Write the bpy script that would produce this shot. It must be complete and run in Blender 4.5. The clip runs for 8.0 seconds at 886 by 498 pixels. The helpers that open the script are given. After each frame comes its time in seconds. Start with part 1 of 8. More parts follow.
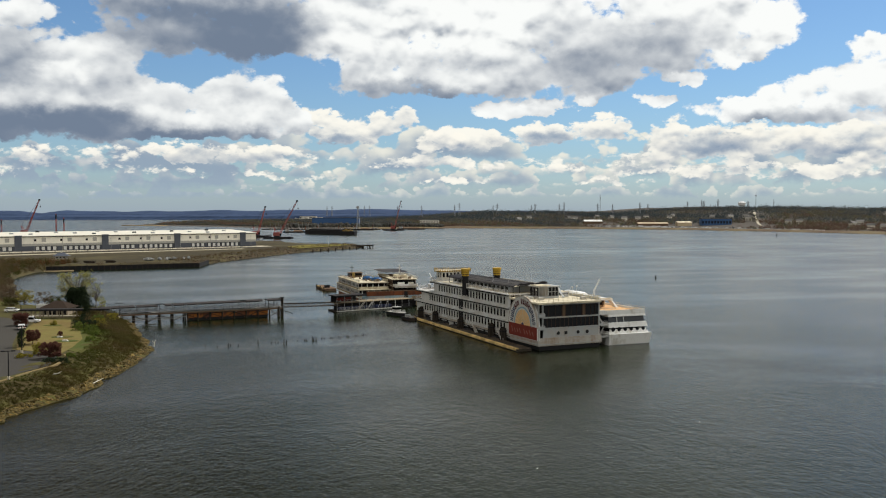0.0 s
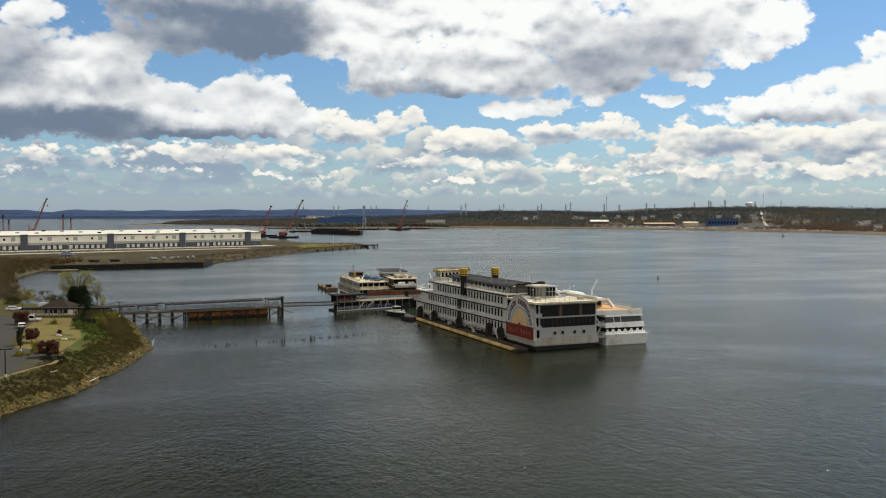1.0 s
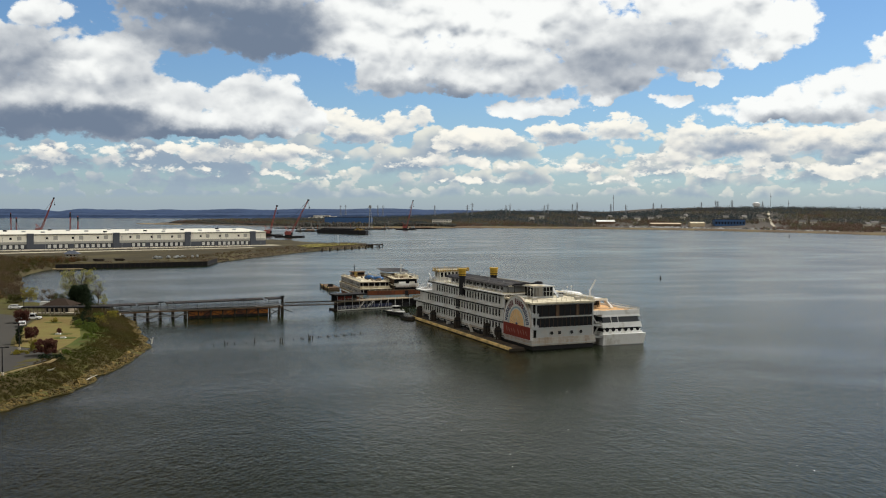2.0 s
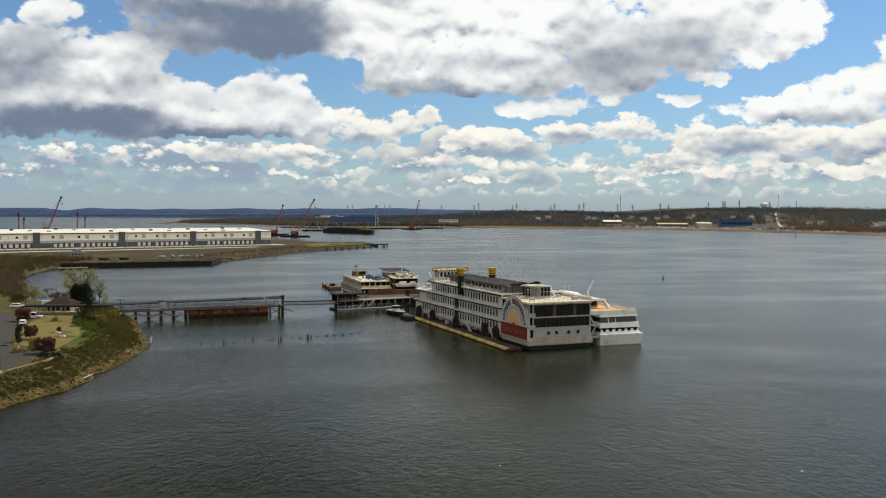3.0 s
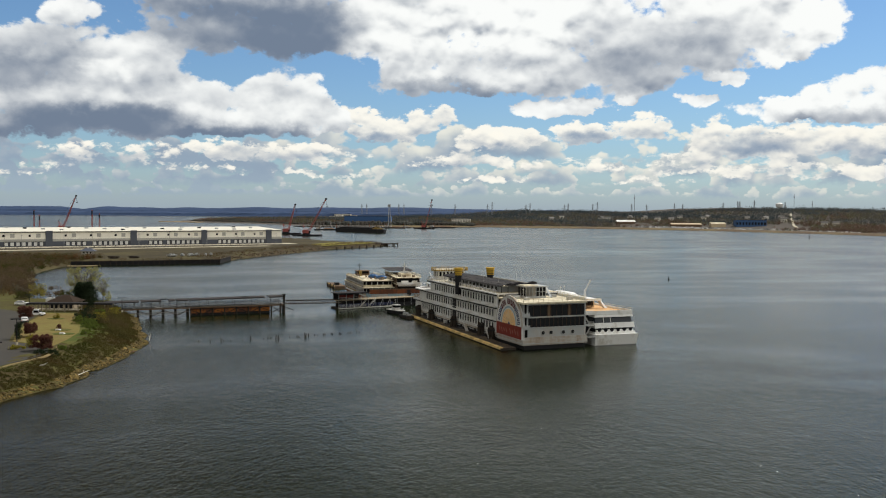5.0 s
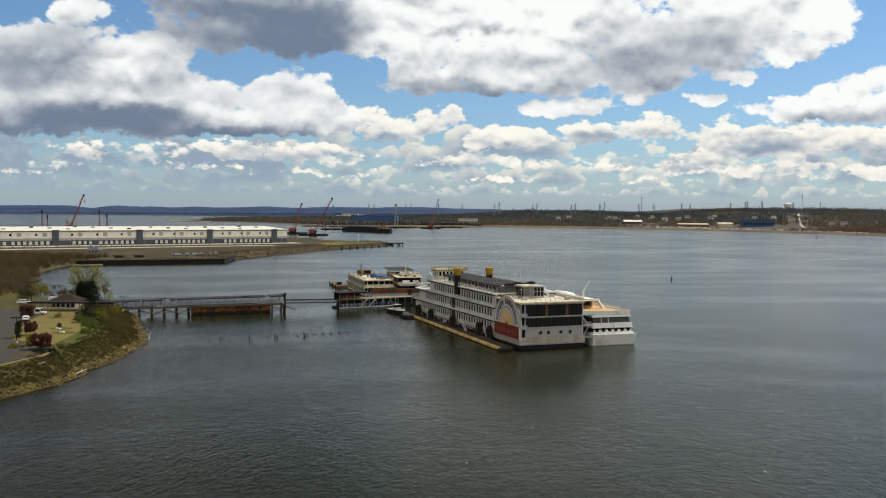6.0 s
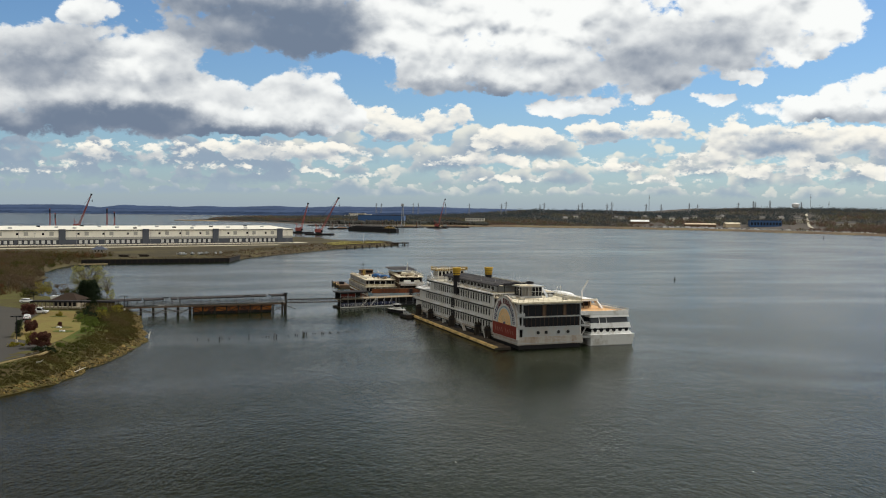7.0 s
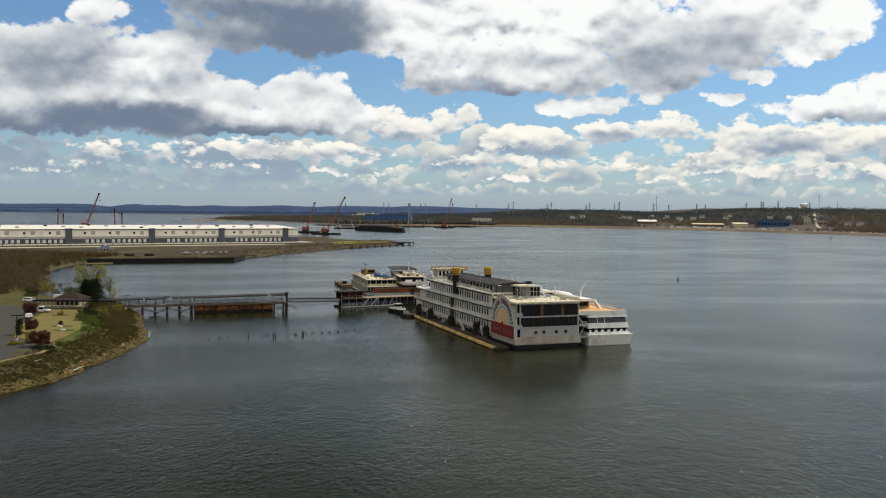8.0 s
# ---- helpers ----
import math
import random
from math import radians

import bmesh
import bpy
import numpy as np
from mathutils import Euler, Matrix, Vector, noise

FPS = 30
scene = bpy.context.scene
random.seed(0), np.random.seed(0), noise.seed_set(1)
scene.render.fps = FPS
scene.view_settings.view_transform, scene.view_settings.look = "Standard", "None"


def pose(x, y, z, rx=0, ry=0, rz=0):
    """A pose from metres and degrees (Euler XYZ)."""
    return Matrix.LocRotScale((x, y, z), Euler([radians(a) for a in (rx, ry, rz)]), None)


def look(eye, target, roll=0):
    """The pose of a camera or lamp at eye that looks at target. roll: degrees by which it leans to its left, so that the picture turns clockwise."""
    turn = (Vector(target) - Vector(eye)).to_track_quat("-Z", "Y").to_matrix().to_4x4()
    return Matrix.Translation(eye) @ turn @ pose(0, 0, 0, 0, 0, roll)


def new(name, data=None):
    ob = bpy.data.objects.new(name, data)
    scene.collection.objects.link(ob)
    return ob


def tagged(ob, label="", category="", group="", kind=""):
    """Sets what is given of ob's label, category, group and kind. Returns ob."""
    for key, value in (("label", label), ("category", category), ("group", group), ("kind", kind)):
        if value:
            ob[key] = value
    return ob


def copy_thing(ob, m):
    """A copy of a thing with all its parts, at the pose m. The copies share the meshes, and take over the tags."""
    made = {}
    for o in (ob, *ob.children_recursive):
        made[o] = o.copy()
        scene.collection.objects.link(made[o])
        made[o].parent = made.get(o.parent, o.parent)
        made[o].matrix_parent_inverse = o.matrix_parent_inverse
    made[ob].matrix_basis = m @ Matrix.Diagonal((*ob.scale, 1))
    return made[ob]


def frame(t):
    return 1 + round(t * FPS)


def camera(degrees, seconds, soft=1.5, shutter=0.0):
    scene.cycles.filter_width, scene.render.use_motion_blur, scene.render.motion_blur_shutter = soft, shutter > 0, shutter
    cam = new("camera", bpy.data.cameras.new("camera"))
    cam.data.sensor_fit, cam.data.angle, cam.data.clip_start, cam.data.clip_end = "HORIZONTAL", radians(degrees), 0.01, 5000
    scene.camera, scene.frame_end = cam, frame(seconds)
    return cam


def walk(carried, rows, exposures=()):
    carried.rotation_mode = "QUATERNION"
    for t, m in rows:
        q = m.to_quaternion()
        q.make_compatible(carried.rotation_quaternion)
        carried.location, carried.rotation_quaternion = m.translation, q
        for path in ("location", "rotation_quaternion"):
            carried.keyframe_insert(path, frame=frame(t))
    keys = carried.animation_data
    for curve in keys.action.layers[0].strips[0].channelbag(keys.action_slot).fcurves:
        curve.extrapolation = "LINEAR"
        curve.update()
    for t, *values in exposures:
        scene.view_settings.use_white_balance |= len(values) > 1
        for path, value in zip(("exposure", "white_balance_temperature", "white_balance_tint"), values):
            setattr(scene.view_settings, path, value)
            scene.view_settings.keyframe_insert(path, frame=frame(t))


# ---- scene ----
cam = camera(52.0, 8.0, soft=1.1)
walk(cam, [
    (0.0, look((-10.583, 2.332, 35.728), (-22.920, 501.763, 15.331), -0.082)),
    (1.0, look((-7.942, 1.709, 35.775), (-24.235, 501.022, 15.273), 0.027)),
    (2.0, look((-5.298, 1.112, 35.836), (-25.609, 500.274, 15.204), 0.129)),
    (3.0, look((-2.651, 0.543, 35.911), (-27.041, 499.515, 15.126), 0.225)),
    (4.0, look((0.000, 0.000, 36.000), (-28.530, 498.745, 15.038), 0.314)),
    (5.0, look((2.654, -0.516, 36.103), (-30.077, 497.962, 14.940), 0.396)),
    (6.0, look((5.312, -1.006, 36.220), (-31.681, 497.165, 14.833), 0.471)),
    (7.0, look((7.973, -1.468, 36.351), (-33.341, 496.352, 14.715), 0.540)),
    (8.0, look((10.638, -1.904, 36.496), (-35.057, 495.521, 14.587), 0.602)),
], exposures=[(0.0, -0.28), (8.0, -0.28)])

# ---- sky and sun ----
SUN_AZ, SUN_EL = 52.0, 50.0


class Sock:
    """A shader value with plain arithmetic."""

    def __init__(self, tree, out):
        self.tree, self.out = tree, out

    def op(self, kind, *others, clamp=False):
        n = self.tree.nodes.new("ShaderNodeMath")
        n.operation, n.use_clamp = kind, clamp
        for slot, o in zip(n.inputs, (self, *others)):
            if isinstance(o, Sock):
                self.tree.links.new(o.out, slot)
            else:
                slot.default_value = o
        return Sock(self.tree, n.outputs[0])

    def __add__(self, o): return self.op("ADD", o)
    def __radd__(self, o): return self.op("ADD", o)
    def __sub__(self, o): return self.op("SUBTRACT", o)
    def __mul__(self, o): return self.op("MULTIPLY", o)
    def __rmul__(self, o): return self.op("MULTIPLY", o)
    def __truediv__(self, o): return self.op("DIVIDE", o)

    def step(self, lo, hi):
        n = self.tree.nodes.new("ShaderNodeMapRange")
        n.interpolation_type = "SMOOTHSTEP"
        n.inputs["From Min"].default_value, n.inputs["From Max"].default_value = lo, hi
        self.tree.links.new(self.out, n.inputs["Value"])
        return Sock(self.tree, n.outputs[0])


def vec(tree, x, y, z=0.0):
    n = tree.nodes.new("ShaderNodeCombineXYZ")
    for slot, o in zip(n.inputs, (x, y, z)):
        if isinstance(o, Sock):
            tree.links.new(o.out, slot)
        else:
            slot.default_value = o
    return n.outputs[0]


def fbm(tree, vector, scale, detail=6.0, rough=0.55, lac=2.0, distort=0.0):
    n = tree.nodes.new("ShaderNodeTexNoise")
    n.inputs["Scale"].default_value, n.inputs["Detail"].default_value = scale, detail
    n.inputs["Roughness"].default_value, n.inputs["Lacunarity"].default_value = rough, lac
    n.inputs["Distortion"].default_value = distort
    tree.links.new(vector, n.inputs["Vector"])
    return Sock(tree, n.outputs["Fac"])


def mix_colour(tree, fac, a, b):
    n = tree.nodes.new("ShaderNodeMix")
    n.data_type = "RGBA"
    for slot, o in ((n.inputs[0], fac), (n.inputs[6], a), (n.inputs[7], b)):
        if isinstance(o, Sock):
            tree.links.new(o.out, slot)
        elif hasattr(o, "is_linked"):
            tree.links.new(o, slot)
        elif isinstance(o, tuple):
            slot.default_value = (*o, 1.0)
        else:
            slot.default_value = o
    return n.outputs[2]


def blobs(tree, at, rows):
    """A sum of soft ellipses: azimuth, elevation, half widths in degrees, and strength."""
    total = None
    for a, e, wa, we, k in rows:
        n = tree.nodes.new("ShaderNodeVectorMath")
        n.operation = "MULTIPLY_ADD"
        tree.links.new(at, n.inputs[0])
        n.inputs[1].default_value, n.inputs[2].default_value = (1 / wa, 1 / we, 0), (-a / wa, -e / we, 0)
        d = tree.nodes.new("ShaderNodeVectorMath")
        d.operation = "DOT_PRODUCT"
        tree.links.new(n.outputs[0], d.inputs[0])
        tree.links.new(n.outputs[0], d.inputs[1])
        g = tree.nodes.new("ShaderNodeMath")
        g.operation = "POWER"
        g.inputs[0].default_value = math.exp(-1)
        flat = Sock(tree, d.outputs["Value"])
        tree.links.new((flat * flat).out, g.inputs[1])
        g = Sock(tree, g.outputs[0])
        total = g * k if total is None else g.op("MULTIPLY_ADD", k, total)
    return total


def puffs(tree, at, scale, detail, soft=0.25):
    """Rounded billows: one at the middle of a billow, falling to its rim."""
    n = tree.nodes.new("ShaderNodeTexVoronoi")
    n.voronoi_dimensions, n.feature = "2D", "SMOOTH_F1"
    n.inputs["Scale"].default_value, n.inputs["Detail"].default_value = scale, detail
    n.inputs["Roughness"].default_value, n.inputs["Lacunarity"].default_value = 0.55, 2.1
    n.inputs["Smoothness"].default_value = soft
    tree.links.new(at, n.inputs["Vector"])
    return Sock(tree, n.outputs["Distance"]).op("MULTIPLY_ADD", -1.0, 1.0)


# azimuth, elevation, half widths, strength
LARGE_WEST = [
    (-31.1, 6.93, 4.64, 3.57, 1.0), (-26.0, 11.53, 1.86, 0.86, 1.0), (-25.8, 8.36, 4.46, 2.43, 1.0), (-23.7, 5.6, 7.86, 1.43, 1.0), (-21.4, 8.29, 2.21, 2.0, 1.0),
    (-18.0, 14.4, 9.29, 2.14, 1.0), (-17.4, 6.31, 2.86, 1.64, 1.0), (-17.0, 11.43, 5.71, 2.21, 1.0), (-15.4, 5.18, 5.36, 0.86, 0.9), (-13.2, 7.16, 2.5, 1.86, 1.0),
    (-11.7, 5.76, 1.96, 1.07, 0.9),
]
LARGE_MIDDLE = [
    (-11.3, 11.35, 4.64, 2.07, 1.0), (-9.7, 7.34, 1.07, 0.79, -0.5), (-4.4, 11.32, 5.36, 3.21, 1.0), (-4.0, 8.09, 4.64, 1.14, 1.0), (1.3, 9.62, 4.29, 2.68, 1.0),
    (2.3, 6.31, 2.21, 0.54, 1.0), (2.7, 14.93, 20.0, 2.86, 1.0), (5.0, 6.56, 1.61, 0.39, 0.9), (5.7, 12.24, 3.93, 2.14, 1.0), (6.5, 8.86, 4.29, 2.07, 1.0),
    (7.4, 6.79, 0.57, 0.5, 0.9),
]
LARGE_EAST = [
    (10.7, 10.41, 3.93, 2.86, 1.0), (11.7, 6.76, 1.21, 0.46, 1.0), (13.2, 7.98, 1.36, 0.43, 1.0), (14.6, 10.88, 3.57, 2.36, 1.0), (16.0, 6.05, 2.68, 0.79, 1.0),
    (16.6, 9.09, 1.36, 0.68, 1.0), (18.5, 10.81, 2.07, 1.5, 1.0), (19.1, 6.49, 2.68, 1.36, 1.0), (21.9, 6.78, 2.68, 1.71, 1.0), (23.5, 9.35, 1.5, 0.79, 1.0),
    (25.1, 6.91, 3.04, 2.21, 1.0),
]
LARGE_CLOUDS = LARGE_WEST + LARGE_MIDDLE + LARGE_EAST
DARK_WEST = [
    (-28.5, 7.6, 3.0, 1.0, 0.25), (-28.4, 4.62, 5.71, 1.79, 0.2), (-28.0, 8.9, 3.4, 1.4, 0.38), (-25.0, 5.0, 7.14, 1.2, 0.20), (-24.6, 10.16, 2.86, 0.89, -0.12),
    (-23.9, 8.1, 1.6, 0.6, -0.25), (-21.0, 5.2, 5.2, 0.8, 0.34), (-17.4, 6.9, 1.8, 0.7, 0.22), (-16.5, 11.4, 6.8, 2.5, 0.40), (-12.3, 11.0, 3.9, 1.9, 0.36),
    (-11.6, 5.9, 1.6, 0.6, 0.16), (-8.3, 10.6, 2.0, 2.2, -0.28),
]
DARK_EAST = [
    (-4.6, 7.6, 4.0, 0.9, 0.26), (-2.9, 11.33, 4.29, 2.14, -0.34), (-1.0, 9.2, 3.4, 0.9, 0.2), (1.6, 11.15, 3.21, 1.96, -0.28), (6.9, 8.51, 4.29, 1.61, 0.22),
    (9.0, 10.2, 5.0, 1.6, 0.24), (11.3, 9.55, 3.57, 1.79, 0.22), (14.6, 10.56, 2.5, 1.43, 0.2), (18.5, 10.96, 1.96, 1.07, -0.2), (19.0, 6.0, 3.6, 0.5, 0.12),
    (20.5, 5.6, 5.4, 0.7, 0.24), (22.5, 7.0, 2.0, 0.6, 0.12),
]
DARK_BASES = DARK_WEST + DARK_EAST
ROW_WEST = [
    (-27.4, 2.25, 4.29, 0.46, 0.5), (-23.5, 3.43, 7.14, 0.86, 0.6), (-18.1, 2.42, 4.29, 0.39, 0.5), (-15.5, 3.71, 4.29, 0.71, 0.6), (-11.4, 2.13, 3.21, 0.32, 0.7),
    (-10.7, 3.42, 3.21, 0.79, 0.6), (-9.3, 5.62, 2.14, 0.93, 1.0), (-7.2, 4.84, 2.14, 0.71, 0.9), (-4.7, 5.77, 1.71, 1.0, 1.0), (-3.7, 3.1, 3.93, 0.64, 0.6),
    (-1.5, 4.58, 2.14, 0.86, 1.0), (-0.8, 1.9, 2.86, 0.29, 0.7),
]
ROW_EAST = [
    (0.9, 4.57, 1.79, 0.71, 1.0), (2.7, 2.94, 4.29, 0.61, 0.6), (4.6, 4.82, 1.64, 0.93, 1.0), (8.5, 5.05, 2.0, 1.07, 1.0), (9.0, 1.85, 3.21, 0.29, 0.7),
    (9.7, 2.89, 4.29, 0.68, 0.6), (12.7, 4.46, 2.14, 1.36, 1.0), (16.6, 4.2, 2.5, 1.43, 1.0), (17.3, 2.44, 5.71, 0.57, 0.6), (21.0, 4.14, 2.86, 1.0, 1.0),
    (23.8, 4.3, 2.14, 1.29, 1.0), (24.3, 2.53, 4.29, 0.71, 0.6),
]
ROW_CLOUDS = ROW_WEST + ROW_EAST


ROW_BASES = [(5.0, 4.55, 1.5, 0.5, 0.42), (15.4, 4.1, 2.6, 0.6, 0.50), (-2.0, 2.8, 1.3, 0.4, 0.40), (9.4, 3.9, 1.4, 0.4, 0.30), (21.5, 3.6, 2.6, 0.45, 0.30), (-15.0, 3.4, 3.5, 0.4, 0.30), (-24.0, 3.0, 4.0, 0.4, 0.30), (-7.4, 4.4, 1.8, 0.35, 0.30)]


def build_world():
    world = bpy.data.worlds.new("sky")
    world.use_nodes = True
    tree = world.node_tree
    tree.nodes.clear()
    out, back = tree.nodes.new("ShaderNodeOutputWorld"), tree.nodes.new("ShaderNodeBackground")
    tree.links.new(back.outputs[0], out.inputs[0])
    clear = tree.nodes.new("ShaderNodeTexSky")
    clear.sky_type, clear.sun_disc = "NISHITA", False
    clear.sun_elevation, clear.sun_rotation = radians(SUN_EL), radians(SUN_AZ)
    clear.air_density, clear.dust_density, clear.ozone_density = 1.0, 0.3, 3.0
    co = tree.nodes.new("ShaderNodeTexCoord")
    sep = tree.nodes.new("ShaderNodeSeparateXYZ")
    tree.links.new(co.outputs["Generated"], sep.inputs[0])
    x, y, z = (Sock(tree, o) for o in sep.outputs)
    az = x.op("ARCTAN2", y) * 57.2958
    el = z.op("ARCSINE") * 57.2958
    elsewhere = ((el - 12.6).step(0.0, 3.5) + az.op("ABSOLUTE").step(30.0, 38.0)).op("MINIMUM", 1.0)

    # unseen cloud behind the viewpoint, added bright to fill walls that face it
    rear_fill = az.op("ABSOLUTE").step(70.0, 120.0)
    # unseen cloud above the view, added dark to dim the near water
    overhead = (el - 12.3).step(0.0, 3.2) * (rear_fill * -1.0 + 1.0)
    a, e = radians(SUN_AZ), radians(SUN_EL)
    near_sun = x * (math.sin(a) * math.cos(e)) + y * (math.cos(a) * math.cos(e)) + z * math.sin(e)
    glare = near_sun.step(0.45, 1.0)

    bent_az = az + (fbm(tree, vec(tree, az * 0.45 + 7.0, el * 0.6), 1.0, 4.0, 0.6) - 0.5) * 2.6
    bent_el = el + (fbm(tree, vec(tree, az * 0.45 + 31.0, el * 0.6 + 5.0), 1.0, 4.0, 0.6) - 0.5) * 1.7

    def masses(rows, dv):
        return blobs(tree, vec(tree, bent_az, bent_el + dv), rows)

    def billows(dv, sx, sy, seed, detail, wide, fine):
        """Uneven relief of a cloud layer, read a little higher up by dv degrees."""
        e = el + dv
        p = vec(tree, az * sx + seed, e * sy + seed * 0.37)
        bend = fbm(tree, p, 2.2, 3.0, 0.5) - 0.5
        q = vec(tree, az * sx + bend * 0.22 + seed, e * sy + bend * 0.15 + seed * 0.37)
        low = fbm(tree, q, 1.0, detail, 0.55) - 0.5
        return low * wide + (puffs(tree, q, 2.0, 2.0 if detail < 4 else 5.0) - 0.62) * fine

    def layer(rows, sx, sy, seed, rise, rest, dark, base, lumps, relief, heaps, edge, thin):
        s0, s1 = masses(rows, 0.0), masses(rows, rise)
        n0 = billows(0.0, sx, sy, seed, 6.0, 1.25, 0.5)
        a0, a1 = billows(0.0, sx, sy, seed, 2.5, 1.0, lumps), billows(rise * 0.6, sx, sy, seed, 2.5, 1.0, lumps)
        wisps = fbm(tree, vec(tree, az * (sx * 4.0) + seed, el * (sy * 4.0)), 1.0, 4.0, 0.6, distort=0.3) - 0.5
        cover = (s0 + rest).op("MINIMUM", 1.0) + n0 * 0.85 + wisps * 0.95
        heap0 = puffs(tree, vec(tree, az * (sx * 1.6) + wisps * 0.3 + seed, el * (sy * 1.5) + wisps * 0.3), 1.0, 1.0, 0.7)
        heap1 = puffs(tree, vec(tree, az * (sx * 1.6) + wisps * 0.3 + seed, (el + rise * 0.6) * (sy * 1.5) + wisps * 0.3), 1.0, 1.0, 0.7)
        tone = (a0 - a1) * relief + (heap0 - heap1) * heaps + (n0 - a0) * 0.06
        tone = tone * (dark * -1.8 + 1.0).op("MAXIMUM", 0.5)
        lit = (s0 - s1) * edge + tone + base - dark
        lit = lit + (cover * -1.0 + 0.98) * thin
        return cover.step(0.25, 0.54), lit.step(-0.36, 1.0)

    overcast = (az * -1.0 - 4.0).step(0.0, 18.0) * (rear_fill * -1.0 + 1.0)
    dark = masses(DARK_BASES, 0.0) + overhead * (overcast * 0.5 + 0.85) - glare * 0.85 - rear_fill * 0.45 + overcast * 0.13
    mask, lit = layer(LARGE_CLOUDS, 0.20, 0.28, 3.1, 1.0, elsewhere * (overcast * 0.3 + 0.75) + rear_fill * 0.40, dark, 0.46, 0.34, 1.0, 0.55, 0.46, 0.26)
    mmask, mlit = layer(ROW_CLOUDS, 0.34, 0.60, 9.7, 0.5, 0.0, masses(ROW_BASES, 0.0), 0.46, 0.34, 0.8, 0.5, 0.55, 0.34)

    drift = fbm(tree, vec(tree, az * 0.10, el * 0.30), 1.0, 2.0) - 0.5

    def cumulus_row(base, height, wide, seed, shade):
        """A far row of heaped clouds: flat bases at one elevation, uneven bright tops."""
        rim = fbm(tree, vec(tree, az * (wide * 5.0) + seed, el * (wide * 7.0) + seed), 1.0, 4.0, 0.6) - 0.5
        mass = fbm(tree, vec(tree, az * wide + seed * 3.0, el * (wide * 0.7)), 1.0, 2.0, 0.5)
        heap = puffs(tree, vec(tree, az * (wide * 1.9) + rim * 0.25 + seed, el * (wide * 2.8) + rim * 0.25), 1.0, 2.0, 0.5) - 0.58
        v = (el - base + drift * (height * 1.4)) / height
        depth = (mass - 0.30) * 5.5 + heap * 1.1 + rim * 0.8 - v
        cover = depth.step(0.0, 0.30) * (v + rim * 0.7).step(-0.35, 0.25)
        bright = (depth * -0.55 + heap * 0.9 + rim * 0.5 - shade + 1.08).step(0.0, 1.0)
        return cover, bright

    K = 10.0
    tuned = tree.nodes.new("ShaderNodeMix")
    tuned.data_type, tuned.blend_type = "RGBA", "MULTIPLY"
    tuned.inputs[0].default_value = 1.0
    tree.links.new(clear.outputs[0], tuned.inputs[6])
    tuned.inputs[7].default_value = SKY_TINT
    haze = el.op("MAXIMUM", 0.0).op("MULTIPLY", -0.36).op("EXPONENT")
    c = mix_colour(tree, haze * 0.85, tuned.outputs[2], (0.39 * K, 0.48 * K, 0.58 * K))
    for base, height, wide, seed, veil, thick in ((1.0, 0.65, 0.50, 13.7, 0.55, 0.85), (1.75, 0.95, 0.36, 5.9, 0.34, 0.95), (2.5, 1.2, 0.29, 27.1, 0.18, 0.95), (3.4, 1.35, 0.24, 41.3, 0.08, 0.95)):
        cover, bright = cumulus_row(base, height, wide, seed, overcast * 0.50)
        body = tuple(K * (a + (b - a) * veil) for a, b in zip((0.33, 0.43, 0.56), (0.47, 0.58, 0.66)))
        crest = tuple(K * (a + (b - a) * veil) for a, b in zip((1.06, 1.05, 0.93), (0.74, 0.78, 0.75)))
        c = mix_colour(tree, cover * thick, c, mix_colour(tree, bright, body, crest))
    mid = mix_colour(tree, mlit, (0.23 * K, 0.335 * K, 0.49 * K), (1.22 * K, 1.18 * K, 1.06 * K))
    c = mix_colour(tree, mmask * 0.95, c, mid)
    near_base = mix_colour(tree, elsewhere, (0.205 * K, 0.265 * K, 0.365 * K), (0.060 * K, 0.068 * K, 0.064 * K))
    near_top = mix_colour(tree, elsewhere, (1.17 * K, 1.19 * K, 1.17 * K), (0.98 * K, 0.96 * K, 0.89 * K))
    big = mix_colour(tree, lit, near_base, near_top)
    c = mix_colour(tree, mask, c, big)
    tree.links.new(c, back.inputs["Color"])
    back.inputs["Strength"].default_value = 0.1
    scene.world = world


SKY_TINT = (0.84, 1.06, 1.24, 1.0)
build_world()
sun = new("sun", bpy.data.lights.new("sun", "SUN"))
sun.data.energy, sun.data.angle, sun.data.color = 5.0, radians(0.6), (1.0, 0.96, 0.90)
_a, _e = radians(SUN_AZ), radians(SUN_EL)
sun.matrix_world = look((300 * math.sin(_a) * math.cos(_e), 300 * math.cos(_a) * math.cos(_e), 300 * math.sin(_e)), (0, 0, 0))

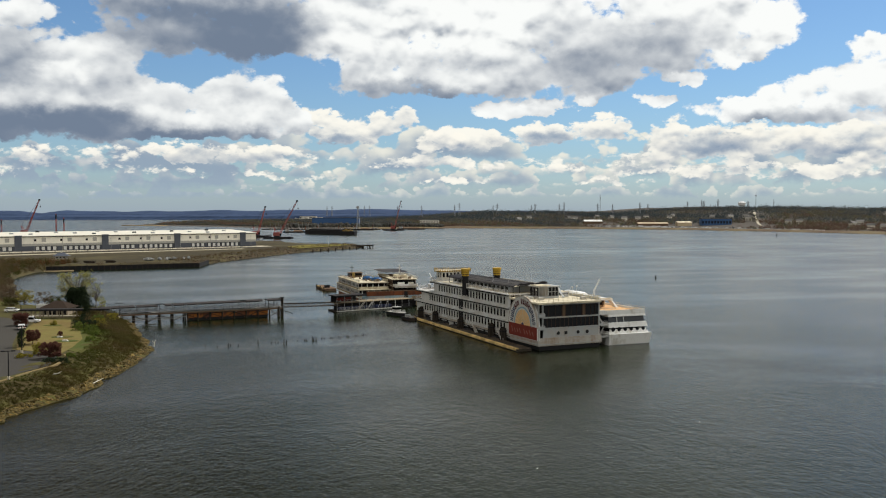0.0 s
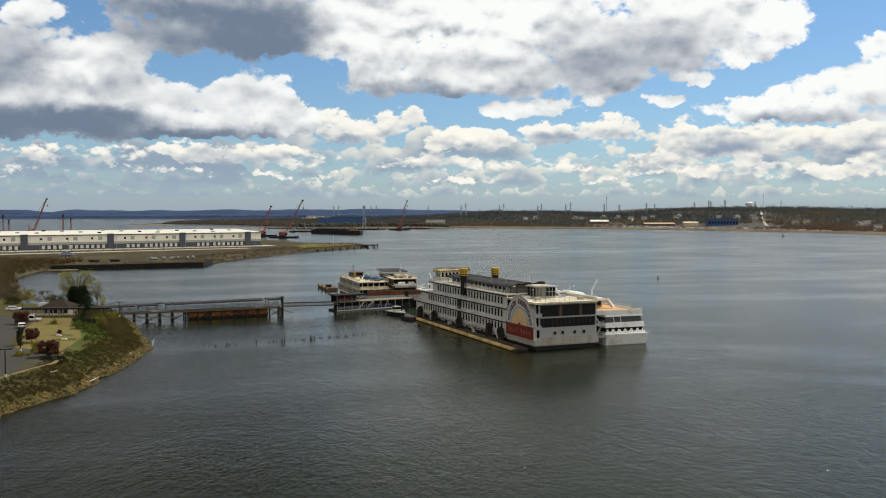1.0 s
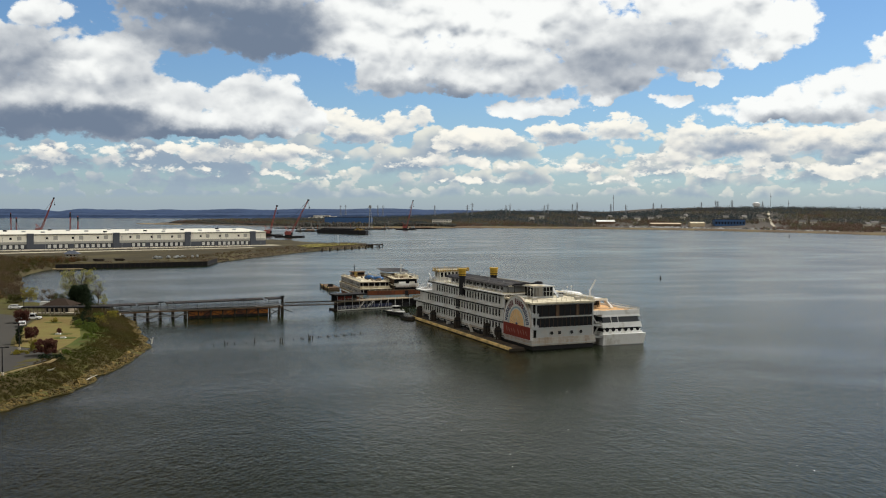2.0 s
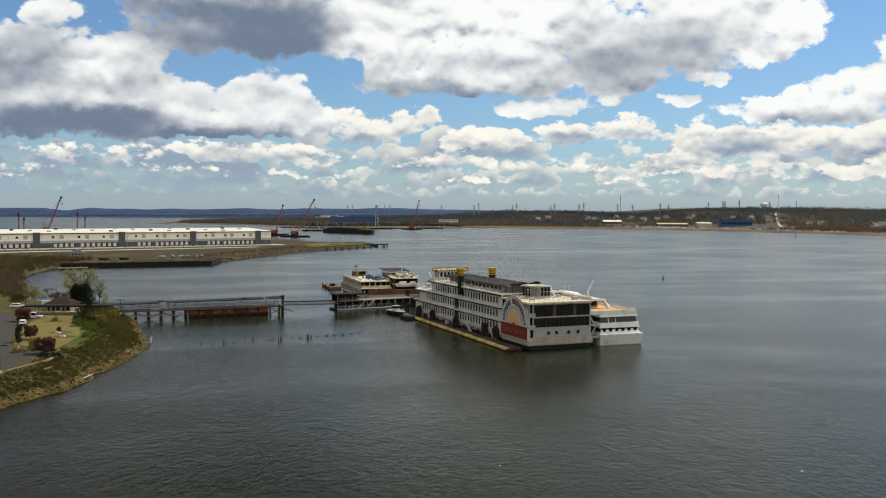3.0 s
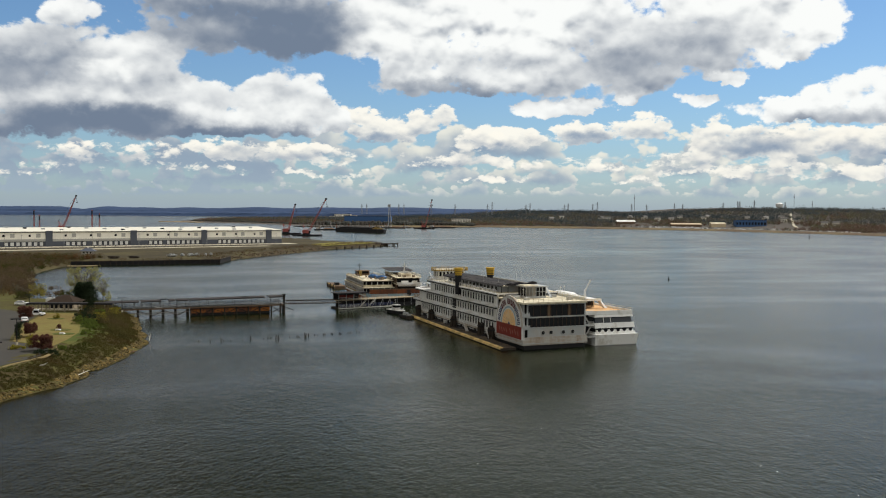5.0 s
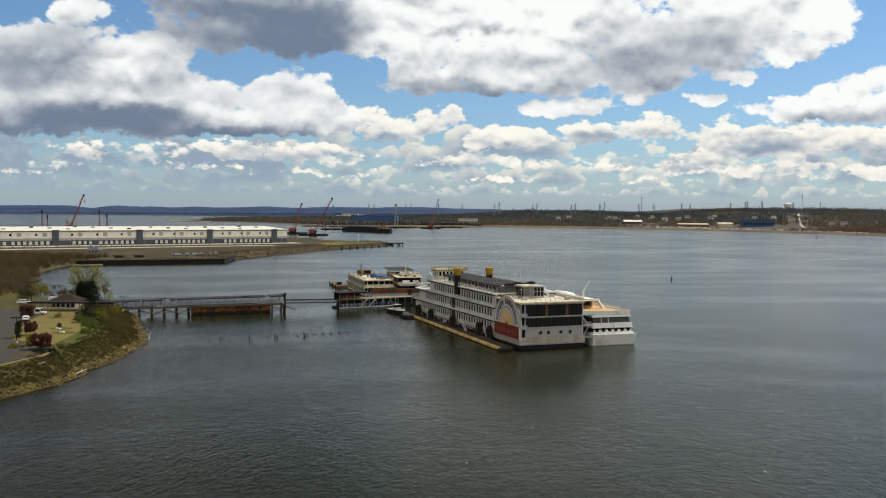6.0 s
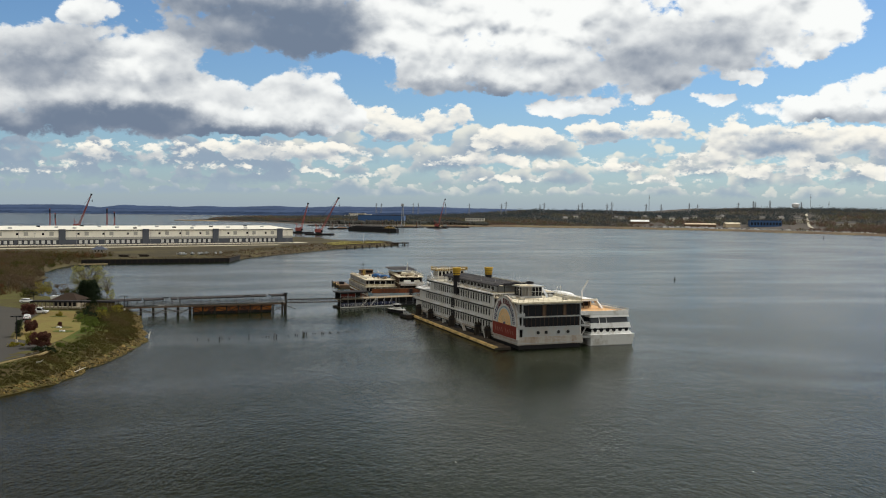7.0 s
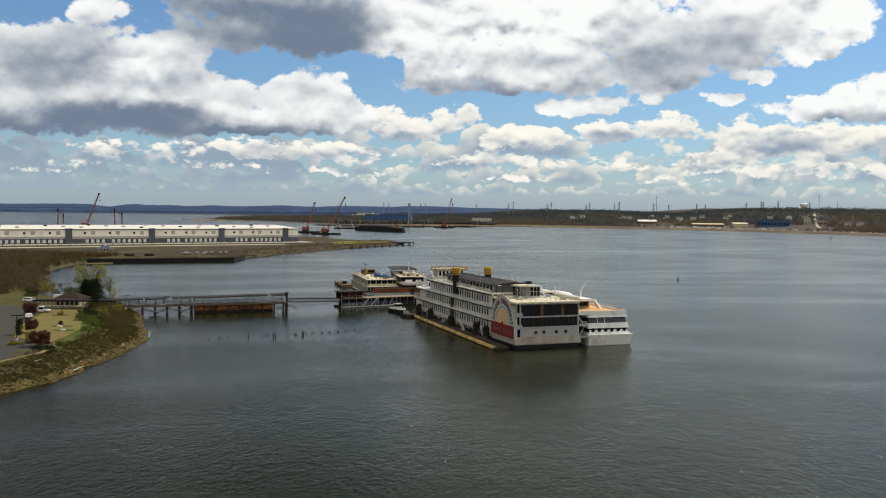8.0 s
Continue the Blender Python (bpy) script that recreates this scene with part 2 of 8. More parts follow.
# ---- materials ----
def material(name, colour, rough=0.7, metal=0.0, var=0.25, grain=0.6, coarse=0.08, bump=0.15, second=None, amount=0.5, streak=False, coat=0.0, spec=0.2, soft=0.18, island=0.0):
    """A surface with grain and stains at two scales (grain, coarse: cells per metre), fine relief and an optional second colour in patches."""
    mat = bpy.data.materials.new(name)
    mat.use_nodes = True
    tree = mat.node_tree
    bsdf = tree.nodes["Principled BSDF"]
    co = tree.nodes.new("ShaderNodeTexCoord")
    at = co.outputs["Object"]
    if streak:
        mp = tree.nodes.new("ShaderNodeMapping")
        mp.inputs["Scale"].default_value = (1.0, 1.0, 0.14)
        tree.links.new(at, mp.inputs[0])
        stained = mp.outputs[0]
    else:
        stained = at
    fine = fbm(tree, at, grain, 5.0, 0.6)
    big = fbm(tree, stained, coarse, 6.0, 0.62)
    col = mix_colour(tree, 0.0, colour, colour)
    if second:
        fac = (big + (fine - 0.5) * 0.5).step(0.62 - amount * 0.3 - soft / 2, 0.62 - amount * 0.3 + soft / 2)
        col = mix_colour(tree, fac, colour, second)
    light = (fine - 0.5) * (2 * var) + (big - 0.5) * (2 * var) + 1.0
    if island:
        geo = tree.nodes.new("ShaderNodeNewGeometry")
        info = tree.nodes.new("ShaderNodeObjectInfo")
        r = Sock(tree, geo.outputs["Random Per Island"]) + Sock(tree, info.outputs["Random"])
        light = light + (r.op("FRACT") - 0.5) * (2 * island)
    hsv = tree.nodes.new("ShaderNodeHueSaturation")
    tree.links.new(col, hsv.inputs["Color"])
    tree.links.new(light.op("MAXIMUM", 0.05).out, hsv.inputs["Value"])
    tree.links.new(hsv.outputs[0], bsdf.inputs["Base Color"])
    bsdf.inputs["Roughness"].default_value, bsdf.inputs["Metallic"].default_value = rough, metal
    bsdf.inputs["Coat Weight"].default_value, bsdf.inputs["Specular IOR Level"].default_value = coat, spec
    if bump:
        b = tree.nodes.new("ShaderNodeBump")
        b.inputs["Strength"].default_value, b.inputs["Distance"].default_value = bump, 0.3 / max(grain, 0.3)
        tree.links.new(fine.out, b.inputs["Height"])
        tree.links.new(b.outputs[0], bsdf.inputs["Normal"])
    return mat


def leafy(mat, amount=0.45):
    """Lets part of the light through thin leaves and twigs."""
    tree = mat.node_tree
    bsdf, out = tree.nodes["Principled BSDF"], tree.nodes["Material Output"]
    thin, mix = tree.nodes.new("ShaderNodeBsdfTranslucent"), tree.nodes.new("ShaderNodeMixShader")
    tree.links.new(bsdf.inputs["Base Color"].links[0].from_socket, thin.inputs["Color"])
    mix.inputs[0].default_value = amount
    bsdf.inputs["Specular IOR Level"].default_value = 0.15
    for k, sh in ((1, bsdf), (2, thin)):
        tree.links.new(sh.outputs[0], mix.inputs[k])
    tree.links.new(mix.outputs[0], out.inputs["Surface"])
    return mat


def water_material():
    mat = bpy.data.materials.new("river_water")
    mat.use_nodes = True
    tree = mat.node_tree
    bsdf = tree.nodes["Principled BSDF"]
    co = tree.nodes.new("ShaderNodeTexCoord")
    mp = tree.nodes.new("ShaderNodeMapping")
    mp.inputs["Rotation"].default_value = (0, 0, radians(24))
    mp.inputs["Scale"].default_value = (1.0, 0.55, 1.0)
    tree.links.new(co.outputs["Object"], mp.inputs[0])
    at = mp.outputs[0]
    sep = tree.nodes.new("ShaderNodeSeparateXYZ")
    tree.links.new(co.outputs["Object"], sep.inputs[0])
    east, north = Sock(tree, sep.outputs[0]), Sock(tree, sep.outputs[1])
    chop = fbm(tree, at, 1.5, 4.0, 0.6, distort=0.4)
    swell = fbm(tree, at, 0.055, 3.0, 0.5)
    slick = fbm(tree, at, 0.010, 4.0, 0.55, distort=0.3)
    ripple = fbm(tree, at, 0.55, 2.0, 0.5, distort=0.6)
    # wind lanes: long bands of smoother and rougher water
    bend = fbm(tree, vec(tree, east * 0.006, north * 0.006, 4.0), 1.0, 2.0) - 0.5
    lanes = fbm(tree, vec(tree, east * 0.007 + north * 0.002 + bend * 1.5, north * 0.024 - east * 0.004 + bend * 3.0), 1.0, 4.0, 0.6).step(0.40, 0.66)
    open_water = north.step(220.0, 560.0)
    height = (chop * 0.40 + ripple * 0.40) * (open_water * -1.0 + 1.0) + swell * 0.6
    b = tree.nodes.new("ShaderNodeBump")
    b.inputs["Distance"].default_value = 1.0
    tree.links.new(((slick * 0.26 + 0.09) * (lanes * -0.40 + 1.15) * (open_water * -0.90 + 1.0)).out, b.inputs["Strength"])
    tree.links.new(height.out, b.inputs["Height"])
    tree.links.new(b.outputs[0], bsdf.inputs["Normal"])
    # browner base and warmer specular tint towards the near west
    west_tint = (east * -1.0).step(-15.0, 110.0) * (north * -1.0).step(-330.0, -60.0)
    col = mix_colour(tree, slick, (0.0078, 0.0112, 0.0040), (0.0098, 0.0136, 0.0050))
    col = mix_colour(tree, west_tint, col, (0.0135, 0.0085, 0.0004))
    tree.links.new(col, bsdf.inputs["Base Color"])
    tree.links.new(mix_colour(tree, west_tint, (1.0, 1.0, 1.0), (1.0, 0.82, 0.45)), bsdf.inputs["Specular Tint"])
    tree.links.new((slick * 0.10 + lanes * -0.05 + 0.19).out, bsdf.inputs["Roughness"])
    bsdf.inputs["IOR"].default_value = 1.33
    bsdf.inputs["Specular IOR Level"].default_value = 0.33
    return mat


def glass_material(name, colour=(0.012, 0.015, 0.018), rough=0.08):
    mat = bpy.data.materials.new(name)
    mat.use_nodes = True
    b = mat.node_tree.nodes["Principled BSDF"]
    b.inputs["Base Color"].default_value = (*colour, 1)
    b.inputs["Roughness"].default_value, b.inputs["IOR"].default_value = rough, 1.45
    return mat


WATER = water_material()
GLASS = glass_material("dark_window_glass", (0.006, 0.007, 0.009), 0.2)
GLASS.node_tree.nodes["Principled BSDF"].inputs["Specular IOR Level"].default_value = 0.22
# the blue-grey of a reflection is put into this glass colour
SKYGLASS = glass_material("glass_with_reflected_blue", (0.020, 0.026, 0.034), 0.12)
STERNGLASS = glass_material("dark_smoked_glass", (0.007, 0.008, 0.011), 0.12)
STERNGLASS.node_tree.nodes["Principled BSDF"].inputs["Specular IOR Level"].default_value = 0.3
WHITE = material("weathered_white_paint", (0.66, 0.675, 0.68), 0.6, var=0.08, grain=0.9, coarse=0.14, soft=0.5, second=(0.46, 0.43, 0.38), amount=0.4, streak=True)
CLEAN = material("glossy_white_hull_paint", (0.74, 0.745, 0.73), 0.45, spec=0.4, var=0.06, grain=0.5, coarse=0.15, bump=0.02, second=(0.50, 0.48, 0.43), amount=0.25, streak=True)
GREYP = material("dull_grey_steel_paint", (0.36, 0.39, 0.41), 0.6, var=0.08, grain=0.8, coarse=0.2, soft=0.5, second=(0.36, 0.32, 0.27), amount=0.25, streak=True)
RUSTW = material("rusty_white_steel", (0.46, 0.45, 0.42), 0.65, var=0.12, grain=1.2, coarse=0.35, soft=0.6, second=(0.24, 0.17, 0.11), amount=0.3, streak=True)
# for black paint, and for fills where shade is put in as black
BLACK = material("black_steel_and_shade_fill", (0.012, 0.012, 0.014), 0.6, spec=0.2, var=0.3, grain=1.0, coarse=0.2)
DARKW = material("dark_creosoted_timber", (0.035, 0.028, 0.022), 0.85, var=0.35, grain=2.0, coarse=0.4, bump=0.4)
BROWNW = material("weathered_brown_timber", (0.13, 0.085, 0.055), 0.85, var=0.3, grain=2.0, coarse=0.3, bump=0.3)
GREYW = material("silvered_grey_planks", (0.20, 0.19, 0.175), 0.85, var=0.25, grain=2.0, coarse=0.3, bump=0.3)
YELLOWD = material("pale_yellow_timber_edge", (0.82, 0.60, 0.25), 0.8, var=0.25, grain=1.5, coarse=0.25, second=(0.45, 0.31, 0.13), amount=0.3)
GOLD = material("gold_painted_metal", (0.48, 0.30, 0.036), 0.5, metal=0.15, var=0.15, grain=2.0, coarse=0.5)
CREAM = material("cream_painted_deck", (0.66, 0.60, 0.45), 0.75, var=0.15, grain=0.8, coarse=0.12, second=(0.36, 0.30, 0.21), amount=0.35)
CANVAS = material("faded_dark_canopy_roof", (0.028, 0.027, 0.031), 0.92, var=0.25, grain=0.6, coarse=0.1, second=(0.05, 0.047, 0.046), amount=0.4, spec=0.2)
REDSIGN = material("faded_red_signboard", (0.17, 0.026, 0.018), 0.6, var=0.2, grain=1.0, coarse=0.25)
REDMARK = material("red_sign_paint", (0.09, 0.018, 0.024), 0.6, var=0.2)
NAVYMARK = material("navy_sign_paint", (0.04, 0.05, 0.10), 0.6, var=0.2)
PALEMARK = material("pale_sign_paint", (0.25, 0.11, 0.09), 0.6, var=0.2)
PEACH = material("peach_sign_paint", (0.72, 0.46, 0.22), 0.6, var=0.12, grain=1.0)
SKYBLUE = material("light_blue_hull_band", (0.22, 0.33, 0.39), 0.5, var=0.15)
DOMEBLUE = material("deep_blue_plastic", (0.02, 0.075, 0.19), 0.35, var=0.15)
RUST = material("rust_red_hull", (0.19, 0.062, 0.025), 0.7, var=0.3, grain=0.8, coarse=0.2, second=(0.09, 0.035, 0.02), amount=0.4, streak=True)
ORANGE = material("orange_rusty_steel", (0.45, 0.155, 0.035), 0.7, var=0.3, grain=0.8, coarse=0.25, second=(0.12, 0.05, 0.03), amount=0.4, streak=True)
TAN = material("tan_painted_deckhouse", (0.50, 0.40, 0.27), 0.6, var=0.12, grain=0.8, coarse=0.2, streak=True)
TERRA = material("terracotta_deck_paint", (0.60, 0.36, 0.17), 0.75, var=0.15, grain=0.8, coarse=0.2)
ASPHALT = material("worn_asphalt", (0.050, 0.046, 0.039), 0.9, spec=0.25, var=0.16, grain=1.5, coarse=0.08, second=(0.041, 0.038, 0.034), amount=0.4)
KERBTAN = material("tan_gravel_path", (0.20, 0.15, 0.07), 0.95, var=0.2, grain=1.0, coarse=0.1)
CONCRETE = material("pale_concrete", (0.44, 0.40, 0.31), 0.9, var=0.15, grain=1.0, coarse=0.06)
GRASS = material("spring_grass", (0.054, 0.074, 0.010), 0.95, var=0.35, grain=0.7, coarse=0.07, bump=0.5, second=(0.072, 0.072, 0.016), amount=0.35)
DRYGRASS = material("dry_tan_lawn", (0.138, 0.100, 0.033), 0.95, var=0.2, grain=0.6, coarse=0.06, bump=0.4, second=(0.14, 0.12, 0.035), amount=0.3)
SOIL = material("brown_earth_bank", (0.055, 0.041, 0.016), 0.95, var=0.3, grain=0.8, coarse=0.12, bump=0.5, second=(0.066, 0.066, 0.015), amount=0.4, soft=0.4)
SAND = material("pale_beach_sand", (0.38, 0.29, 0.17), 0.95, var=0.2, grain=0.8, coarse=0.1)
STONE = material("tan_riprap_stone", (0.120, 0.083, 0.024), 0.9, var=0.25, grain=1.4, coarse=0.5, bump=0.5, second=(0.062, 0.048, 0.017), amount=0.5, island=0.6)
WEED = material("olive_waterline_weed", (0.055, 0.046, 0.014), 0.9, var=0.3, grain=1.2, coarse=0.3)
BRUSH = leafy(material("bare_brown_brush", (0.090, 0.066, 0.024), 0.95, var=0.2, grain=0.4, coarse=0.06, bump=0, second=(0.072, 0.062, 0.018), amount=0.5, island=0.14), 0.55)
REED = leafy(material("dry_tan_reeds", (0.14, 0.095, 0.042), 0.95, var=0.25, grain=0.4, coarse=0.05, bump=0, second=(0.12, 0.09, 0.045), amount=0.4, island=0.35))
BARK = material("grey_brown_bark", (0.10, 0.08, 0.06), 0.9, var=0.3, grain=4.0, coarse=0.6, bump=0.5)
YLEAF = leafy(material("fresh_yellow_green_leaves", (0.25, 0.24, 0.05), 0.8, var=0.2, bump=0, island=0.35))
CONIFER = leafy(material("dark_evergreen_foliage", (0.022, 0.035, 0.016), 0.85, var=0.25, bump=0, island=0.4))
GREENSHRUB = leafy(material("green_shrub_leaves", (0.11, 0.145, 0.028), 0.85, var=0.25, bump=0, island=0.4))
YELLOWSHRUB = leafy(material("yellow_green_shrub_leaves", (0.22, 0.19, 0.03), 0.85, var=0.25, bump=0, island=0.4))
PLUM = leafy(material("purple_plum_leaves", (0.105, 0.045, 0.034), 0.85, var=0.25, bump=0, island=0.45))
SHINGLE = material("brown_shingle_roof", (0.034, 0.024, 0.018), 0.95, spec=0.1, var=0.25, grain=1.5, coarse=0.3, bump=0.3)
DARKROOF = material("dark_metal_roof", (0.024, 0.022, 0.022), 0.9, spec=0.2, var=0.25, grain=0.8, coarse=0.2)
WAREWALL = material("off_white_precast_wall", (0.80, 0.78, 0.71), 0.75, var=0.05, grain=0.3, coarse=0.04, second=(0.70, 0.68, 0.62), amount=0.3, streak=True)
WAREROOF = material("bright_white_roof_membrane", (0.62, 0.60, 0.52), 0.7, var=0.06, grain=0.2, coarse=0.03)
SLATE = material("slate_blue_grey_panel", (0.075, 0.085, 0.11), 0.6, var=0.12, grain=0.4, coarse=0.1)
DOORWHITE = material("white_roller_door", (0.60, 0.61, 0.62), 0.5, var=0.08, grain=0.8)
LOUVRE = material("grey_louvre", (0.36, 0.36, 0.34), 0.6, var=0.1)
CARWHITE = material("white_car_paint", (0.80, 0.80, 0.80), 0.25, spec=0.5, var=0.02, bump=0, coat=0.5)
TYRE = material("black_rubber", (0.02, 0.02, 0.02), 0.85, var=0.2)
CHROME = material("bright_metal", (0.6, 0.6, 0.6), 0.3, metal=1.0, var=0.1, bump=0)
REDLAMP = material("red_lamp_lens", (0.30, 0.02, 0.02), 0.25, var=0.05, bump=0)
CRANERED = material("faded_red_crane_paint", (0.28, 0.075, 0.065), 0.6, var=0.2, grain=0.5, coarse=0.1)
BLUEWALL = material("blue_metal_siding", (0.042, 0.10, 0.23), 0.6, var=0.15, grain=0.3, coarse=0.05)
# the next two base colours are paled and greyed to carry haze
FARWOOD = leafy(material("haze_paled_bare_woodland", (0.098, 0.088, 0.078), 0.95, var=0.2, grain=0.02, coarse=0.006, bump=0, second=(0.088, 0.094, 0.086), amount=0.45, island=0.25, spec=0.1), 0.45)
FAREVER = leafy(material("haze_blued_evergreens", (0.052, 0.066, 0.072), 0.95, var=0.2, grain=0.02, coarse=0.006, bump=0, island=0.25, spec=0.1), 0.4)
FAROLIVE = leafy(material("distant_budding_trees", (0.108, 0.104, 0.058), 0.95, var=0.2, grain=0.02, coarse=0.006, bump=0, island=0.25, spec=0.1), 0.45)
FARRUSSET = leafy(material("distant_russet_trees", (0.118, 0.078, 0.058), 0.95, var=0.2, grain=0.02, coarse=0.006, bump=0, island=0.25, spec=0.1), 0.45)
# the blue haze of distance is put into the hills' base colour
FARHILL = material("wooded_hills_haze_blue", (0.033, 0.057, 0.118), 0.95, var=0.25, grain=0.02, coarse=0.004, bump=0)
SCRUBLAND = material("dark_olive_scrubland", (0.042, 0.034, 0.018), 0.95, var=0.25, grain=0.15, coarse=0.02, bump=0.2, second=(0.066, 0.056, 0.024), amount=0.25)
MARSH = material("tan_salt_marsh", (0.095, 0.064, 0.037), 0.95, var=0.25, grain=0.08, coarse=0.012, bump=0.2, second=(0.13, 0.10, 0.05), amount=0.4)
FARGROUND = material("brown_woodland_floor", (0.072, 0.062, 0.052), 0.95, var=0.25, grain=0.08, coarse=0.01, bump=0)
PALEWALL = material("pale_rendered_wall", (0.55, 0.52, 0.46), 0.8, var=0.12, grain=0.3, coarse=0.05, island=0.3)
GALV = material("galvanised_steel", (0.34, 0.35, 0.36), 0.5, metal=0.4, var=0.15)
ROOFGREY = material("weathered_grey_roof_shingles", (0.13, 0.125, 0.12), 0.9, var=0.2, grain=0.5, coarse=0.1, island=0.4)
LIGHTGREY = material("light_grey_steel_lattice", (0.22, 0.23, 0.25), 0.6, var=0.15)


# ---- mesh tools ----
class M:
    """Collects vertices and faces of one mesh."""

    def __init__(self):
        self.v, self.f = [], []

    def add(self, verts, faces):
        n = len(self.v)
        self.v += [tuple(p) for p in verts]
        self.f += [tuple(n + i for i in f) for f in faces]
        return self

    def box(self, x0, x1, y0, y1, z0, z1):
        return self.add([(x0, y0, z0), (x1, y0, z0), (x1, y1, z0), (x0, y1, z0), (x0, y0, z1), (x1, y0, z1), (x1, y1, z1), (x0, y1, z1)],
                        [(0, 3, 2, 1), (4, 5, 6, 7), (0, 1, 5, 4), (1, 2, 6, 5), (2, 3, 7, 6), (3, 0, 4, 7)])

    def beam(self, p, q, w, h=None):
        p, q = Vector(p), Vector(q)
        d = (q - p).normalized()
        s = d.cross(Vector((0, 0, 1)))
        s = Vector((1, 0, 0)) if s.length < 1e-3 else s.normalized()
        u = s.cross(d)
        s, u = s * (w / 2), u * ((h or w) / 2)
        return self.add([p - s - u, p + s - u, p + s + u, p - s + u, q - s - u, q + s - u, q + s + u, q - s + u],
                        [(0, 3, 2, 1), (4, 5, 6, 7), (0, 1, 5, 4), (1, 2, 6, 5), (2, 3, 7, 6), (3, 0, 4, 7)])

    def cyl(self, p, q, r, n=8, r2=None):
        p, q = Vector(p), Vector(q)
        d = (q - p).normalized()
        s = d.cross(Vector((0, 0, 1)))
        s = Vector((1, 0, 0)) if s.length < 1e-3 else s.normalized()
        u = s.cross(d)
        r2 = r if r2 is None else r2
        ring = [(s * math.cos(2 * math.pi * i / n) + u * math.sin(2 * math.pi * i / n)) for i in range(n)]
        return self.add([p + c * r for c in ring] + [q + c * r2 for c in ring],
                        [(i, (i + 1) % n, n + (i + 1) % n, n + i) for i in range(n)] + [tuple(range(n))[::-1], tuple(range(n, 2 * n))])

    def prism(self, poly, z0, z1, top=None):
        n = len(poly)
        top = top or poly
        return self.add([(x, y, z0) for x, y in poly] + [(x, y, z1) for x, y in top],
                        [(i, (i + 1) % n, n + (i + 1) % n, n + i) for i in range(n)] + [tuple(range(n))[::-1], tuple(range(n, 2 * n))])

    def slab(self, poly, axis, c0, c1):
        """A polygon of two coordinates, thick along axis 0, 1 or 2 from c0 to c1."""
        def lift(p, c):
            q = list(p)
            q.insert(axis, c)
            return q
        n = len(poly)
        return self.add([lift(p, c0) for p in poly] + [lift(p, c1) for p in poly],
                        [(i, (i + 1) % n, n + (i + 1) % n, n + i) for i in range(n)] + [tuple(range(n))[::-1], tuple(range(n, 2 * n))])

    def loft(self, rings, closed=True):
        n = len(rings[0])
        base = len(self.v)
        for r in rings:
            self.v += [tuple(p) for p in r]
        for k in range(len(rings) - 1):
            for i in range(n if closed else n - 1):
                j = (i + 1) % n
                self.f.append((base + k * n + i, base + k * n + j, base + (k + 1) * n + j, base + (k + 1) * n + i))
        if closed:
            self.f.append(tuple(base + i for i in range(n))[::-1])
            self.f.append(tuple(base + (len(rings) - 1) * n + i for i in range(n)))
        return self

    def ball(self, c, r, rx=1, ry=1, rz=1, n=8, m=5):
        rings = []
        for k in range(m + 1):
            t = math.pi * (k / m - 0.5)
            rings.append([(c[0] + r * rx * math.cos(t) * math.cos(2 * math.pi * i / n), c[1] + r * ry * math.cos(t) * math.sin(2 * math.pi * i / n), c[2] + r * rz * math.sin(t)) for i in range(n)])
        return self.loft(rings)

    def mesh(self, name):
        me = bpy.data.meshes.new(name)
        me.from_pydata(self.v, [], self.f)
        me.update()
        bm = bmesh.new()
        bm.from_mesh(me)
        bmesh.ops.recalc_face_normals(bm, faces=bm.faces)
        bm.to_mesh(me)
        bm.free()
        return me


def part(name, m, mat, parent=None, label="", smooth=False):
    me = m if isinstance(m, bpy.types.Mesh) else m.mesh(name)
    if not me.materials:
        me.materials.append(mat)
    if smooth:
        me.shade_smooth()
    ob = new(name, me)
    ob.parent = parent
    if label:
        tagged(ob, label)
    return ob


def thing(name, label, category, m=None, group="", kind=""):
    ob = new(name)
    ob.matrix_basis = m or Matrix()
    return tagged(ob, label, category, group, kind)


def raw(name, verts, faces, mat, smooth=False):
    me = bpy.data.meshes.new(name)
    me.from_pydata(verts, [], faces)
    me.materials.append(mat)
    if smooth:
        me.shade_smooth()
    me.update()
    return me


def ground_z(px, py, line, profile):
    """Heights from the distance to a shoreline (a closed polygon): profile is rows of distance, height; outside is negative."""
    px, py = np.asarray(px, float), np.asarray(py, float)
    d = np.full(px.shape, 1e9)
    inside = np.zeros(px.shape, bool)
    pts = np.array(line, float)
    for (x0, y0), (x1, y1) in zip(pts, np.roll(pts, -1, 0)):
        ex, ey = x1 - x0, y1 - y0
        t = np.clip(((px - x0) * ex + (py - y0) * ey) / (ex * ex + ey * ey), 0, 1)
        d = np.minimum(d, np.hypot(px - x0 - t * ex, py - y0 - t * ey))
        cross = ((y0 > py) != (y1 > py)) & (px < (x1 - x0) * (py - y0) / (y1 - y0 + 1e-12) + x0)
        inside ^= cross
    d = np.where(inside, d, -d)
    xs, zs = zip(*profile)
    return np.interp(d, xs, zs), d


